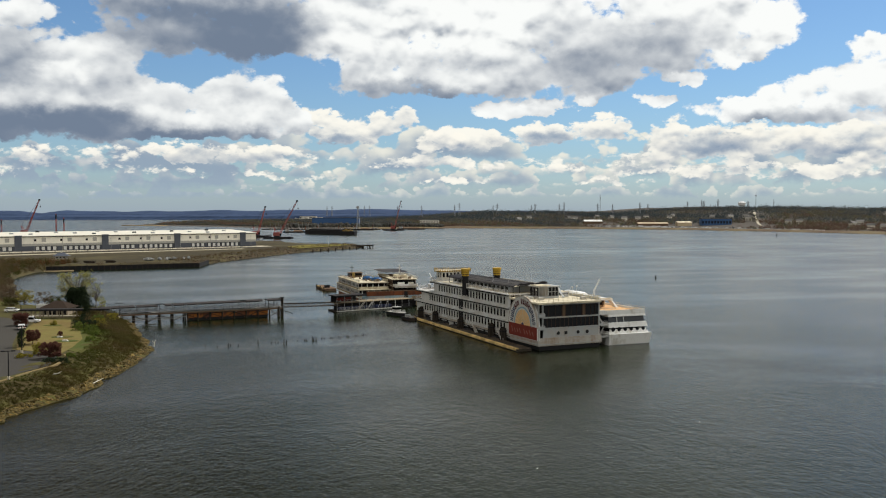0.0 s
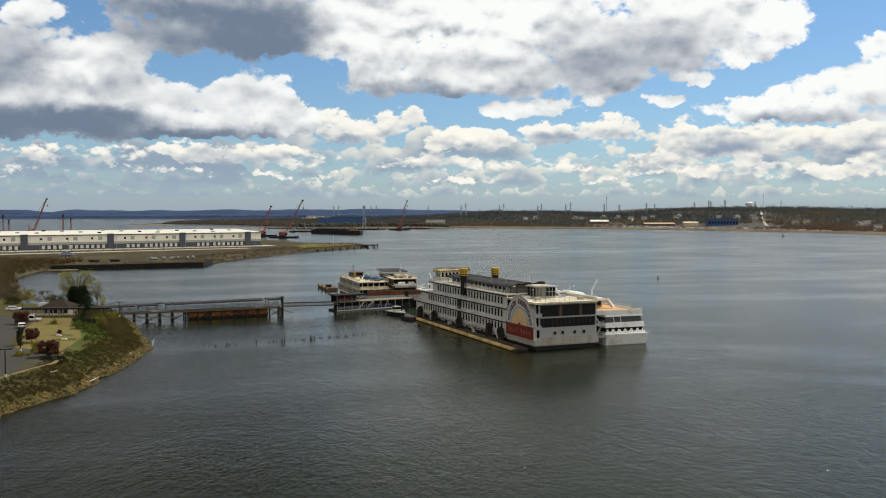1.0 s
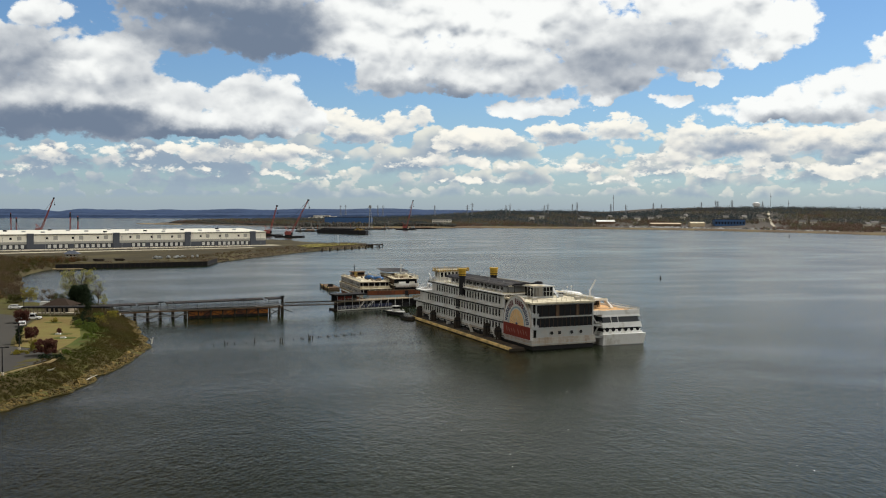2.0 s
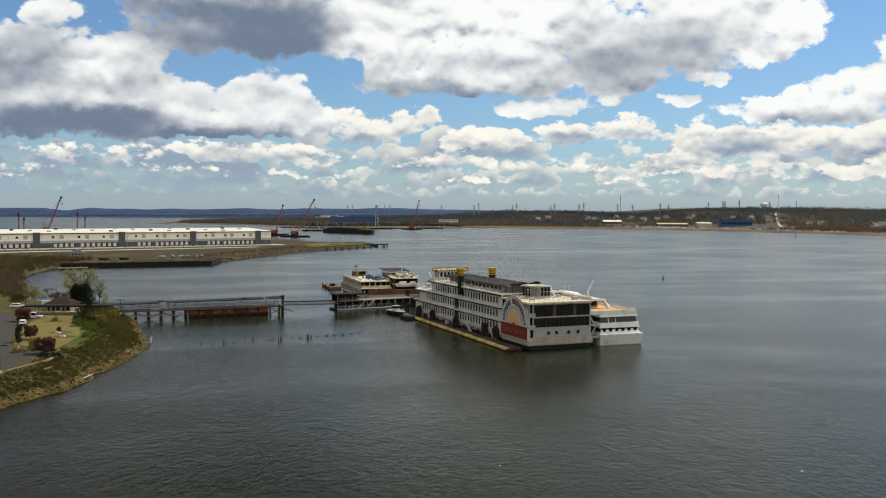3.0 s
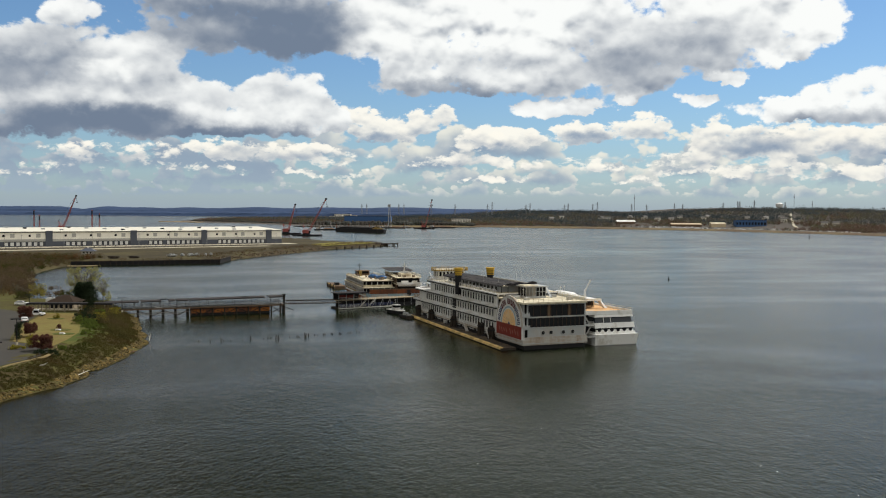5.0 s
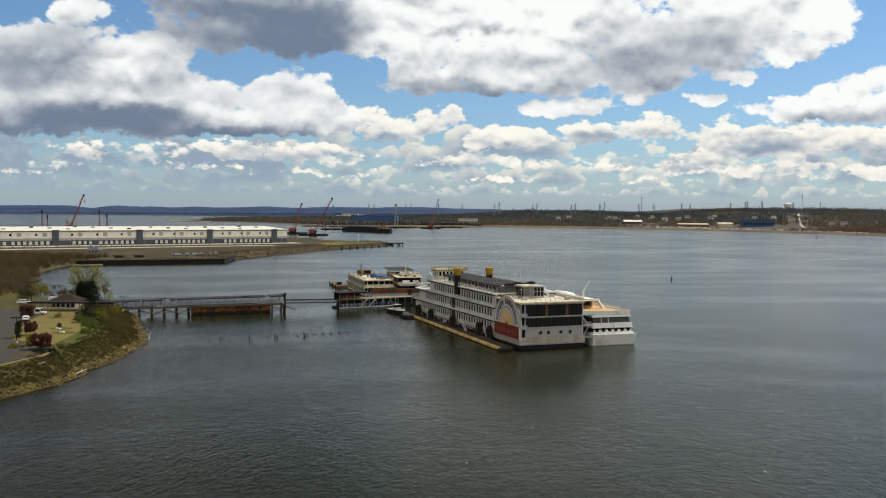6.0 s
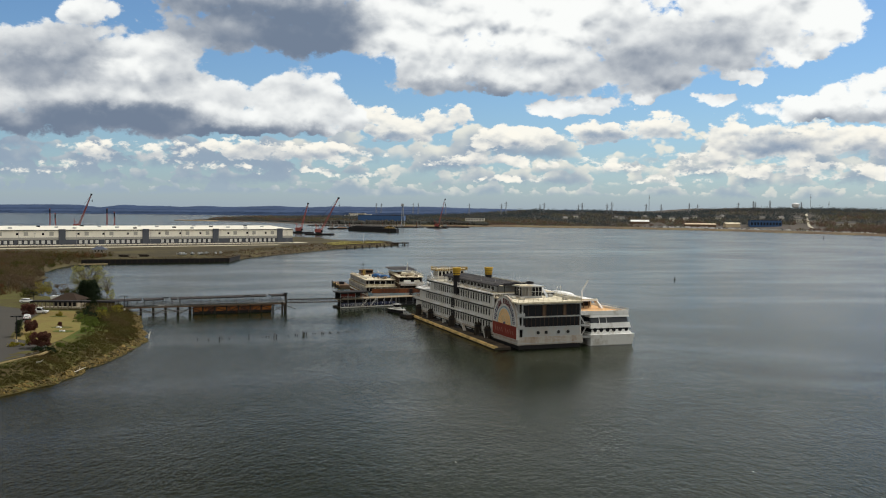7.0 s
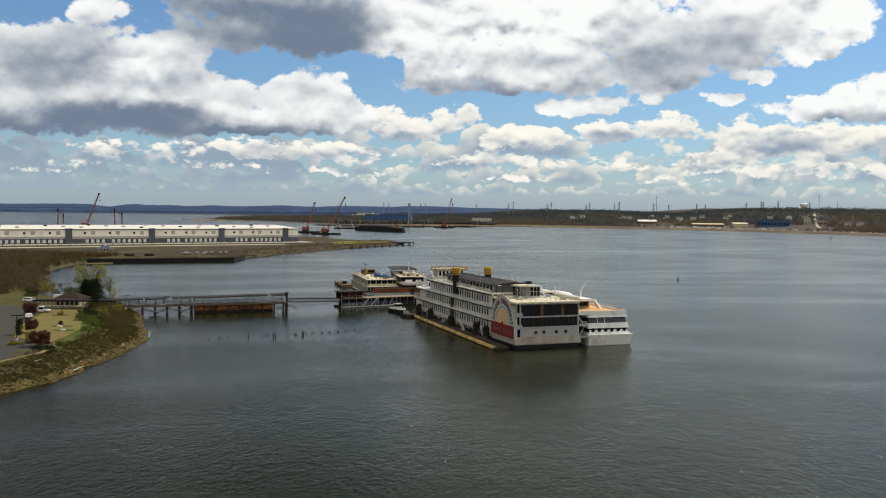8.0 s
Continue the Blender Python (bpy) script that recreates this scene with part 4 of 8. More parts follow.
    part("roof_house", m, GREYP, boat, "low grey house on the roof deck")
    part("roof_house_window", M().box(2.5, 2.55, 20.6, 57.4, 13.75, 14.8), GLASS, boat)
    # long dark canopy with its supports
    can = M()
    top = [(6.6 - 5.0 * math.cos(math.pi * i / 10), 15.15 + 0.75 * math.sin(math.pi * i / 10)) for i in range(11)]
    can.loft([[(x, y, z) for x, z in top] + [(x, y, z - 0.12) for x, z in top[::-1]] for y in (17.0, 60.5)])
    part("canopy", can, CANVAS, boat, "long faded dark canopy roof")
    for y in np.arange(17.0, 60.6, 4.35):
        m = M()
        for (xa, za), (xb, zb) in zip(top, top[1:]):
            m.beam((xa, y, za + 0.02), (xb, y, zb + 0.02), 0.14, 0.08)
        part("canopy_rib", m, BLACK, boat)
    for y in np.arange(17.2, 60, 4.25):
        for x in (1.9, 11.3):
            part("canopy_post", M().beam((x, y, 13.42), (x, y, 15.1), 0.14), BLACK, boat)
    # flat dark awnings and plant aft of the canopy
    part("awning", M().box(3.4, 12.6, 16.4, 21.5, 15.35, 15.5), CANVAS, boat, "flat dark awning")
    for x in (3.6, 8.0, 12.4):
        part("awning_post", M().beam((x, 16.6, 13.4), (x, 16.6, 15.35), 0.12).beam((x, 21.2, 13.4), (x, 21.2, 15.35), 0.12), BLACK, boat)
    for x, y, w, h in ((4.2, 17.0, 1.6, 0.7), (6.8, 18.2, 2.2, 0.9), (10.0, 17.4, 1.4, 0.6), (12.0, 19.0, 1.8, 1.0)):
        part("air_unit", M().box(x, x + w, y, y + 1.5, 15.5, 15.5 + h * 0.6).cyl((x + w / 2, y + 0.75, 15.5 + h * 0.6), (x + w / 2, y + 0.75, 15.6 + h * 0.6), 0.5, 10), CANVAS, boat, "dark roof plant")
    for x, y, h in ((2.2, 30, 2.4), (9.0, 22.5, 3.2), (4.5, 25, 1.8), (12.5, 26, 2.6)):
        part("whip_aerial", M().cyl((x, y, 13.4), (x + 0.1, y, 15.2 + h), 0.05, 5, 0.03), GREYP, boat)
    for y in np.arange(24.0, 58.0, 3.4):
        part("deck_bench", M().box(0.6, 1.3, y, y + 1.8, 13.42, 13.85), CREAM, boat)
    # wheelhouse
    wh = [(2.4, 66.6), (11.4, 66.6), (12.0, 69), (10.8, 72.4), (7.2, 73.4), (3.4, 72.4), (1.8, 69)]
    m = M()
    m.prism(wh, 13.42, 14.5).prism(wh, 16.0, 16.45)
    for (xa, ya), (xb, yb) in zip(wh, wh[1:] + wh[:1]):
        n = max(2, int(math.hypot(xb - xa, yb - ya) / 1.2))
        for k in range(n):
            m.beam((xa + (xb - xa) * k / n, ya + (yb - ya) * k / n, 14.5), (xa + (xb - xa) * k / n, ya + (yb - ya) * k / n, 16.0), 0.42)
    part("wheelhouse", m, WHITE, boat, "white wheelhouse with a ring of windows")
    part("wheelhouse_glass", M().prism([(6.9 + (x - 6.9) * 0.95, 69.8 + (y - 69.8) * 0.95) for x, y in wh], 14.5, 16.0), GLASS, boat)
    big = [(6.9 + (x - 6.9) * 1.2, 69.4 + (y - 69.4) * 1.3) for x, y in wh]
    part("wheelhouse_roof", M().prism(big, 16.45, 16.7), CREAM, boat)
    m = M()
    for (xa, ya), (xb, yb) in zip(big, big[1:] + big[:1]):
        n = max(2, int(math.hypot(xb - xa, yb - ya) / 0.8))
        for k in range(n):
            x, y = xa + (xb - xa) * k / n, ya + (yb - ya) * k / n
            m.slab([(-0.36, 16.60), (-0.28, 16.34), (0.0, 16.24), (0.28, 16.34), (0.36, 16.60)], 1, -0.05, 0.05)
            turn = Matrix.Translation((x, y, 0)) @ Matrix.Rotation(math.atan2(yb - ya, xb - xa), 4, 'Z')
            m.v[-10:] = [tuple(turn @ Vector(p)) for p in m.v[-10:]]
            m.cyl((x, y, 16.7), (x, y, 17.25), 0.13, 5, 0.05).ball((x, y, 17.3), 0.16, n=5, m=3)
        m.beam((xa, ya, 16.66), (xb, yb, 16.66), 0.16, 0.2).beam((xa, ya, 17.0), (xb, yb, 17.0), 0.08, 0.1)
    part("roof_cresting", m, OLDGOLD, boat, "gold scalloped valance round the roof")
    # chimneys
    for x, y, zb in ((0.15, 43.0, 10.9), (10.2, 43.0, 13.4)):
        if x < 1:
            s = part("smokestack", M().cyl((-0.35, y, zb), (-0.35, y, 16.2), 0.95, 16), BLACK, boat, "tall black smokestack with a gold crown")
            cx = -0.35
        else:
            s = part("smokestack", M().cyl((x, y, zb), (x, y, 16.2), 0.95, 16), BLACK, boat, "tall black smokestack with a gold crown")
            cx = x
        m = M().cyl((cx, y, 16.6), (cx, y, 18.5), 1.08, 16, 1.25).cyl((cx, y, 18.5), (cx, y, 18.8), 1.38, 16, 1.34)
        part("crown", m, GOLD, s, "flared gold crown")
        part("band", M().cyl((cx, y, 16.2), (cx, y, 16.6), 1.10, 16).cyl((cx, y, 16.95), (cx, y, 17.12), 1.16, 16).cyl((cx, y, 17.75), (cx, y, 17.85), 1.22, 16), BLACK, s)
    # paddle box sign
    c, r = 7.7, 7.7
    arc = [(c - r * math.cos(math.pi * i / 28), 5.7 + r * math.sin(math.pi * i / 28)) for i in range(29)]
    sign = part("paddle_box", M().slab([(c - r, 2.6)] + arc + [(c + r, 2.6)], 0, -0.35, 0.5), WHITE, boat, "round-topped white paddle box with painted sign")
    m = M()
    for i in range(28):
        a0, a1 = math.pi * i / 28, math.pi * (i + 1) / 28
        m.add([(x, c - q * math.cos(a), 5.7 + q * math.sin(a)) for x in (-0.42, 0.0) for q in (r - 0.02, r + 0.22) for a in (a0, a1)],
              [(0, 1, 3, 2), (4, 6, 7, 5), (0, 2, 6, 4), (1, 5, 7, 3), (2, 3, 7, 6), (0, 4, 5, 1)])
    part("arch_rim", m, RUSTW, sign)
    part("sign_panel", M().box(-0.42, -0.354, c - r + 0.1, c + r - 0.1, 2.7, 6.0), REDSIGN, sign, "red lower signboard")

    def ring(r0, r1, x0, x1, n=28, cz=6.0):
        m = M()
        for i in range(n):
            a0, a1 = math.pi * i / n, math.pi * (i + 1) / n
            m.add([(x, c - q * math.cos(a), cz + q * math.sin(a)) for x in (x0, x1) for q in (r0, r1) for a in (a0, a1)],
                  [(0, 1, 3, 2), (4, 6, 7, 5), (0, 2, 6, 4), (1, 5, 7, 3), (2, 3, 7, 6), (0, 4, 5, 1)])
        return m

    part("sunburst", ring(0.75, 4.0, -0.40, -0.354), PEACH, sign, "peach half-round sunburst")
    part("sunburst_ring", ring(4.35, 4.75, -0.395, -0.354), SKYBLUE, sign)
    part("sunburst_hub", ring(0.05, 0.62, -0.41, -0.354, 8), NAVYMARK, sign)
    m = M()
    for i in range(1, 12):
        a = math.pi * i / 12
        m.beam((-0.41, c - 1.0 * math.cos(a), 6.0 + 1.0 * math.sin(a)), (-0.41, c - 3.9 * math.cos(a), 6.0 + 3.9 * math.sin(a)), 0.1, 0.06)
    part("sunburst_rays", m, CREAM, sign)
    # lettering too worn to read, as plain bars along the arch and on the red board
    for i in range(18):
        a = math.radians(172 - 164 * i / 17)
        if i == 10:
            continue
        q0, q1 = 5.35, 6.75
        letter = M()
        for da in (-0.038, 0.038):
            letter.beam((-0.385, c + q0 * math.cos(a + da), 6.0 + q0 * math.sin(a + da)), (-0.385, c + q1 * math.cos(a + da), 6.0 + q1 * math.sin(a + da)), 0.06, 0.26)
        q = (q1, q0, (q0 + q1) / 2)[i % 3]
        letter.beam((-0.385, c + q * math.cos(a - 0.035), 6.0 + q * math.sin(a - 0.035)), (-0.385, c + q * math.cos(a + 0.035), 6.0 + q * math.sin(a + 0.035)), 0.06, 0.24)
        part("letter_bar", letter, REDMARK if 4 < i < 14 else NAVYMARK, sign)
    m = M()
    for i, (y, w, h) in enumerate(((2.2, 1.0, 1.1), (3.7, 1.1, 1.3), (5.2, 0.9, 1.0), (6.6, 1.1, 1.2), (9.0, 1.0, 1.3), (10.4, 1.0, 1.0), (11.8, 1.0, 1.1), (13.3, 1.0, 1.4))):
        part("letter_bar", M().beam((-0.44, y - w * 0.35, 3.6 + 0.1 * (i % 3)), (-0.44, y + w * 0.35, 3.6 + h + 0.1 * (i % 2)), 0.04, 0.34), PALEMARK, sign)
    # after end: glazed stern
    part("stern_roof", M().prism([(-0.4, -0.9), (18.5, -0.9), (18.5, 15.55), (-0.1, 15.55)], 12.0, 12.45), CREAM, boat, "flat cream stern roof with stained edges")
    # added black block stands in for the unlit inside of the stern
    part("dark_stern_fill", M().box(1.7, 18.4, 1.3, 15.4, 2.6, 11.95), BLACK, boat)
    m = M()
    m.box(1.6, 18.5, 0.35, 0.6, 2.56, 5.45)
    m.box(0.6, 1.6, 2.2, 2.5, 2.56, 11.98)
    part("stern_wall", m, GREYP, boat, "light grey lower stern wall")
    m = M()
    for z in (5.45, 8.25, 11.6):
        m.box(1.4, 18.7, 0.2, 0.75, z, z + 0.34)
    for x in (1.5, 18.55):
        m.box(x - 0.15, x + 0.15, 0.25, 0.65, 5.79, 11.6)
    part("window_frame", m, GREYP, boat, "grey frames of the glazed stern")
    m = M()
    for x in (7.3, 8.3, 13.4, 14.3):
        m.box(x - 0.12, x + 0.12, 0.28, 0.62, 8.59, 11.6)
    for x in np.arange(2.8, 18.2, 1.28):
        m.box(x - 0.06, x + 0.06, 0.32, 0.58, 5.79, 8.25)
    for x in (3.2, 5.2, 10.0, 11.7, 16.0, 17.3):
        m.box(x - 0.05, x + 0.05, 0.32, 0.58, 8.59, 11.6)
    part("mullion", m, MULLION, boat, "rust-brown mullions")
    for x0, x1, z0, z1 in ((1.7, 7.18, 8.62, 11.57), (8.42, 13.28, 8.62, 11.57), (14.42, 18.4, 8.62, 11.57), (1.7, 18.4, 5.82, 8.22)):
        part("pane", M().box(x0, x1, 0.44, 0.5, z0, z1), STERNGLASS, boat)
    for x0, x1 in ((7.42, 8.18), (13.52, 14.18)):
        part("stern_infill", M().box(x0, x1, 0.36, 0.56, 8.6, 11.58), BROWNW, boat, "rust-brown panel between the windows")
    for x in (6.0, 12.0, 14.8):
        f = part("porthole", M().cyl((x, 0.16, 4.3), (x, 0.34, 4.3), 0.64, 14), GREYP, boat)
        part("pane", M().cyl((x, 0.10, 4.3), (x, 0.155, 4.3), 0.46, 14), BLACK, f)
    part("vent", M().box(8.0, 8.8, 0.2, 0.34, 3.9, 4.7), BLACK, boat)
    # corner balconies
    for z in (5.3, 8.5):
        b = part("balcony", M().box(-0.1, 1.9, -0.2, 2.4, z, z + 0.2), GREYP, boat)
        part("balcony_railing", rail_run(M(), [(0, 2.3, z + 0.2), (0, -0.1, z + 0.2), (1.8, -0.1, z + 0.2)], 1.0, 0.4, 0.03), WHITE, b)
        part("balcony_panel", M().box(-0.12, 1.9, -0.24, -0.2, z + 0.2, z + 1.0), GREYP, b)
    part("corner_post", M().box(0.0, 0.24, 0.0, 0.24, 2.55, 12.0), GREYP, boat)
    part("deck_bulwark", M().box(0.15, 19.1, 0.06, 0.16, 2.55, 3.25), RUSTW, boat, "rust-streaked low stern bulwark")
    part("stern_railing", rail_run(M(), [(-0.2, 15.3, 12.45), (-0.2, -0.7, 12.45), (18.3, -0.7, 12.45), (18.3, 15, 12.45)], 1.1, 1.4, 0.04), CREAM, boat, "cream roof railing")
    # cabin on the stern roof
    cab = part("roof_cabin", M().box(5.6, 11.8, 9.6, 9.8, 12.45, 13.0).box(5.6, 5.8, 9.8, 14.6, 12.45, 13.0).box(11.6, 11.8, 9.8, 14.6, 12.45, 13.0).box(5.8, 11.6, 14.4, 14.6, 12.45, 15.5), GREYP, boat, "small glazed cabin on the stern roof")
    part("cabin_pane", M().box(8.6, 11.6, 9.68, 9.74, 13.0, 15.4), GLASS, cab)
    part("cabin_pane", M().box(5.68, 5.74, 9.8, 14.4, 13.0, 15.4), GLASS, cab)
    for x, y in [(x, 9.7) for x in np.arange(5.7, 11.8, 1.0)] + [(5.7, 11.2), (5.7, 12.8)]:
        part("cabin_post", M().beam((x, y, 13.0), (x, y, 15.5), 0.14), GREYP, cab)
    part("cabin_rail", M().beam((5.6, 9.65, 14.2), (11.8, 9.65, 14.2), 0.1), GREYP, cab)
    part("cabin_roof", M().box(5.2, 12.2, 9.1, 15.0, 15.5, 15.72), GREYP, cab, "flat grey cabin roof")
    part("roof_hatch", M().box(5.4, 9.2, 9.4, 14.0, 15.72, 15.9), CREAM, cab, "pale cream roof panel")
    part("roof_stair", rail_run(M(), [(13.4, 9.5, 12.45), (13.4, 14.0, 12.45)], 1.1, 0.9, 0.035).beam((13.4, 9.6, 12.5), (13.4, 13.4, 15.4), 0.7, 0.1), GREYP, boat)
    for x, y, h in ((16.5, 8, 3.2), (17.6, 12, 2.6), (5.0, 10, 2.4)):
        a = part("antenna", M().cyl((x, y, 12.4), (x, y, 12.4 + h), 0.06, 6), WHITE, boat)
        part("radome", M().ball((x, y, 12.4 + h), 0.24, n=8, m=4), WHITE, a)
    for x, y in ((3.0, 12), (2.0, 8.5), (15, 3), (3.2, 5), (14.5, 11)):
        part("roof_box", M().box(x, x + 1.3, y, y + 1.1, 12.45, 13.2), GREYP, boat)
    # foredecks and bow gear
    for z, y0, bow in ((6.0, 82.1, 89.0), (9.6, 78.1, 87.0)):
        part("foredeck", M().prism([(1.2, y0), (18.0, y0), (14.3, bow - 1.2), (9.6, bow + 0.2), (4.9, bow - 1.2), (1.0, bow - 6.2)], z + 0.164, z + 0.2), GREYW, boat, "worn grey plank foredeck")
        for x, y in ((5.0, bow - 4.0), (13.5, bow - 4.0)):
            part("capstan", M().cyl((x, y, z + 0.2), (x, y, z + 1.0), 0.45, 12, 0.3).cyl((x, y, z + 1.0), (x, y, z + 1.15), 0.5, 12), BLACK, boat)
        part("anchor_winch", M().cyl((7.6, bow - 2.8, z + 0.75), (11.6, bow - 2.8, z + 0.75), 0.5, 12).box(7.4, 7.7, bow - 3.4, bow - 2.2, z + 0.2, z + 1.4).box(11.5, 11.8, bow - 3.4, bow - 2.2, z + 0.2, z + 1.4), BROWNW, boat, "rusty anchor winch")
        for x in (3.4, 15.8):
            part("vent_cowl", M().cyl((x, y0 + 1.6, z + 0.2), (x, y0 + 1.6, z + 1.5), 0.28, 10).ball((x, y0 + 1.6, z + 1.6), 0.45, n=10, m=6), WHITE, boat)
    m = M()
    m.beam((9.4, 87, 9.7), (9.4, 93.5, 14.0), 0.2).beam((6, 85, 9.7), (9.4, 92, 13.0), 0.1).beam((13, 85, 9.7), (9.4, 92, 13.0), 0.1)
    part("bow_derrick", m, WHITE, boat, "slender white bow derrick")
    part("bow_house", M().box(5, 14, 78.1, 80.5, 6.2, 9.0).box(4, 14, 67.6, 71.0, 9.76, 13.0), WHITE, boat)
    # side clutter along the main deck
    r = rail_run(M(), [(-0.02, 16.5, 2.55), (-0.02, 71, 2.55)], 1.0, 1.5, 0.03, 2)
    part("side_railing", r, GREYP, boat)
    # boarding stair by the sign
    for k, (y0, y1, z1) in enumerate(((17.0, 21.0, 2.9), (33.0, 37.0, 2.7))):
        ramp = part("boarding_ramp", M().beam((-1.6, y0, 0.95), (-0.7, y1, z1), 0.9, 0.12), RUSTW, boat, "pale boarding ramp")
        part("ramp_railing", rail_run(M(), [(-2.1, y0, 0.95), (-1.2, y1, z1)], 0.9, 1.0, 0.035, 2), WHITE, ramp)
    for y in np.arange(20.0, 70.0, 5.2):
        part("tyre_fender", M().cyl((-0.36, y, 1.5), (-0.15, y, 1.5), 0.5, 12), TYRE, boat)
    for y, w in ((22.5, 3.0), (39.0, 4.0), (49.5, 3.2), (58.0, 2.6), (68.0, 3.4)):
        part("tarpaulin", M().prism([(-0.14, y), (-0.14, y + w), (-1.5, y + w - 0.2), (-1.3, y + 0.3)], 0.76, 1.1, [(-0.3, y + 0.3), (-0.3, y + w - 0.4), (-0.8, y + w - 0.5), (-0.9, y + 0.6)]), CANVAS, boat, "dark tarpaulin over gear")
    for y, w, h in ((24.0, 1.8, 1.2), (44.5, 2.4, 1.4), (52.0, 1.5, 1.0), (66.0, 2.0, 1.5)):
        part("deck_locker", M().box(-1.0, -0.15, y, y + w, 0.8, 0.8 + h), GREYP, boat)
    return boat


riverboat()


def yacht():
    """The white vessel moored on the riverboat's far side; its after end shows."""
    y = thing("cruise_yacht", "white cruise vessel with a stepped stern moored alongside", "ship", SHIP)
    a, b = 22.0, 34.5

    def tier(z0, z1, s0, s1, w0, w1, far=62):
        lo = [(a - w0, s0), (b + w0, s0 - 0.4), (b + w0, far), (a - w0, far)]
        hi = [(a - w1, s1), (b + w1, s1 - 0.4), (b + w1, far), (a - w1, far)]
        return M().prism(lo, z0, z1, hi)

    part("hull", tier(-0.5, 3.1, 0.6, -0.3, 0.0, 0.35), CLEAN, y, "glossy white flared hull")
    part("boot_stripe", tier(-0.3, 0.35, 0.52, 0.40, 0.03, 0.05), GREYP, y)
    part("lower_deck", tier(3.1, 3.6, 0.7, 0.8, -0.1, -0.1), CLEAN, y)
    part("porthole_recess", tier(3.6, 4.65, 1.3, 1.5, -0.45, -0.5), BLACK, y, "dark recess with round openings")
    part("middle_wall", tier(4.65, 6.0, 0.9, 1.3, -0.1, -0.3), CLEAN, y)
    part("window_band", tier(6.0, 7.55, 1.7, 2.2, -0.55, -0.75), SKYGLASS, y, "continuous blue-grey stern windows")
    part("bulwark_base", tier(7.55, 8.2, 1.5, 1.8, -0.3, -0.5), CLEAN, y)
    m = M()
    bw = [(a - 1.6, 62), (a - 1.6, 2.4), (a + 0.5, 1.8), (b - 0.5, 1.4), (b - 0.5, 62)]
    for (xa, ya), (xb, yb) in zip(bw, bw[1:]):
        m.beam((xa, ya, 8.75), (xb, yb, 8.75), 0.2, 1.1)
    part("bulwark", m, CLEAN, y, "white bulwark round the after deck")
    part("after_deck", M().prism([(a - 1.5, 2.6), (a + 0.6, 2.0), (b - 0.6, 1.6), (b - 0.6, 60), (a - 1.5, 60)], 8.2, 8.75), TERRA, y, "terracotta painted after deck")
    part("bulwark_cap", rail_run(M(), [(a - 1.6, 16, 9.3), (a - 1.6, 2.4, 9.3), (a + 0.5, 1.8, 9.3), (b - 0.5, 1.4, 9.3), (b - 0.5, 16, 9.3)], 0.5, 1.2, 0.03, 1), CREAM, y)
    for k in range(6):
        x = a + 1.4 + k * 1.95
        part("round_opening", M().cyl((x, 0.76, 4.2), (x, 1.0, 4.2), 0.58, 14), GLASS, y)
    part("recess_sill", M().box(a + 0.5, b - 0.5, 0.80, 1.3, 3.6, 4.2), CLEAN, y)
    for k in range(1, 5):
        x = a + 1.0 + k * 2.2
        part("window_post", M().beam((x, 1.55, 6.0), (x, 2.05, 7.55), 0.14), CLEAN, y)
    part("saloon", M().box(a + 0.4, b - 4.6, 14.5, 60, 8.75, 11.0), TAN, y, "tan after saloon")
    part("saloon_pane", M().box(a + 0.8, b - 5.0, 14.4, 14.49, 9.3, 10.8), GLASS, y)
    for x in np.arange(a + 0.6, b - 4.6, 1.6):
        part("saloon_post", M().beam((x, 14.3, 8.75), (x, 14.3, 11.0), 0.16), BROWNW, y)
    part("upper_roof", M().prism([(a - 2.5, 11.5), (b - 4.6, 10.5), (b - 4.0, 60), (a - 2.5, 60)], 11.0, 11.4), CLEAN, y, "broad white roof")
    f = b - 1.2
    part("roof_fin", M().add([(f - 4.0, 10.6, 11.2), (f - 2.9, 9.6, 9.0), (f - 2.1, 9.6, 9.0), (f - 3.2, 11.6, 11.2), (f - 4.0, 12.6, 11.2), (f - 2.9, 11.2, 9.0), (f - 2.1, 11.2, 9.0), (f - 3.2, 12.6, 11.2)],
         [(0, 1, 2, 3), (4, 7, 6, 5), (0, 4, 5, 1), (2, 6, 7, 3), (1, 5, 6, 2), (0, 3, 7, 4)]), CLEAN, y, "slanted white fin at the roof's edge")
    part("roof_edge", M().box(a - 2.5, b - 4.7, 10.9, 11.3, 11.4, 11.62), CREAM, y, "stained cream roof edge")
    rings = [[(a + 1.6 + 2.6 * math.cos(t), yy, 11.38 + 1.7 * math.sin(t)) for t in np.linspace(0, math.pi, 13)] for yy in (17, 24)]
    part("barrel_roof", M().loft(rings), CLEAN, y, "rounded white roof fairing", True)
    part("boarding_stair", rail_run(M(), [(19.6, 1.0, 5.6), (21.6, 1.0, 5.6)], 1.0, 0.8).box(19.4, 21.9, 0.6, 4, 5.4, 5.6).box(19.3, 22.2, 0.3, 6, 2.3, 2.6), GREYP, y, "grey landings between the two vessels")
    part("stair_railing", rail_run(M(), [(19.6, 1.2, 8.5), (21.6, 1.2, 8.5)], 1.0, 0.6).beam((19.8, 2, 2.6), (21.6, 2, 5.5), 0.5, 0.15).beam((19.8, 3, 8.2), (21.6, 3, 5.6), 0.5, 0.15), WHITE, y)
    # added black sheet stands in for the shade between the two vessels
    part("gap_dark_sheet", M().box(19.3, 21.9, 4.2, 4.4, 2.6, 8.15), BLACK, y)
    d = part("stern_derrick", M().beam((30.0, 20.0, 11.3), (30.2, 20.3, 13.2), 0.5), WHITE, y, "slender pale leaning mast")
    part("boom", M().beam((30.2, 20.3, 13.0), (32.6, 21.2, 16.0), 0.34), WHITE, d)
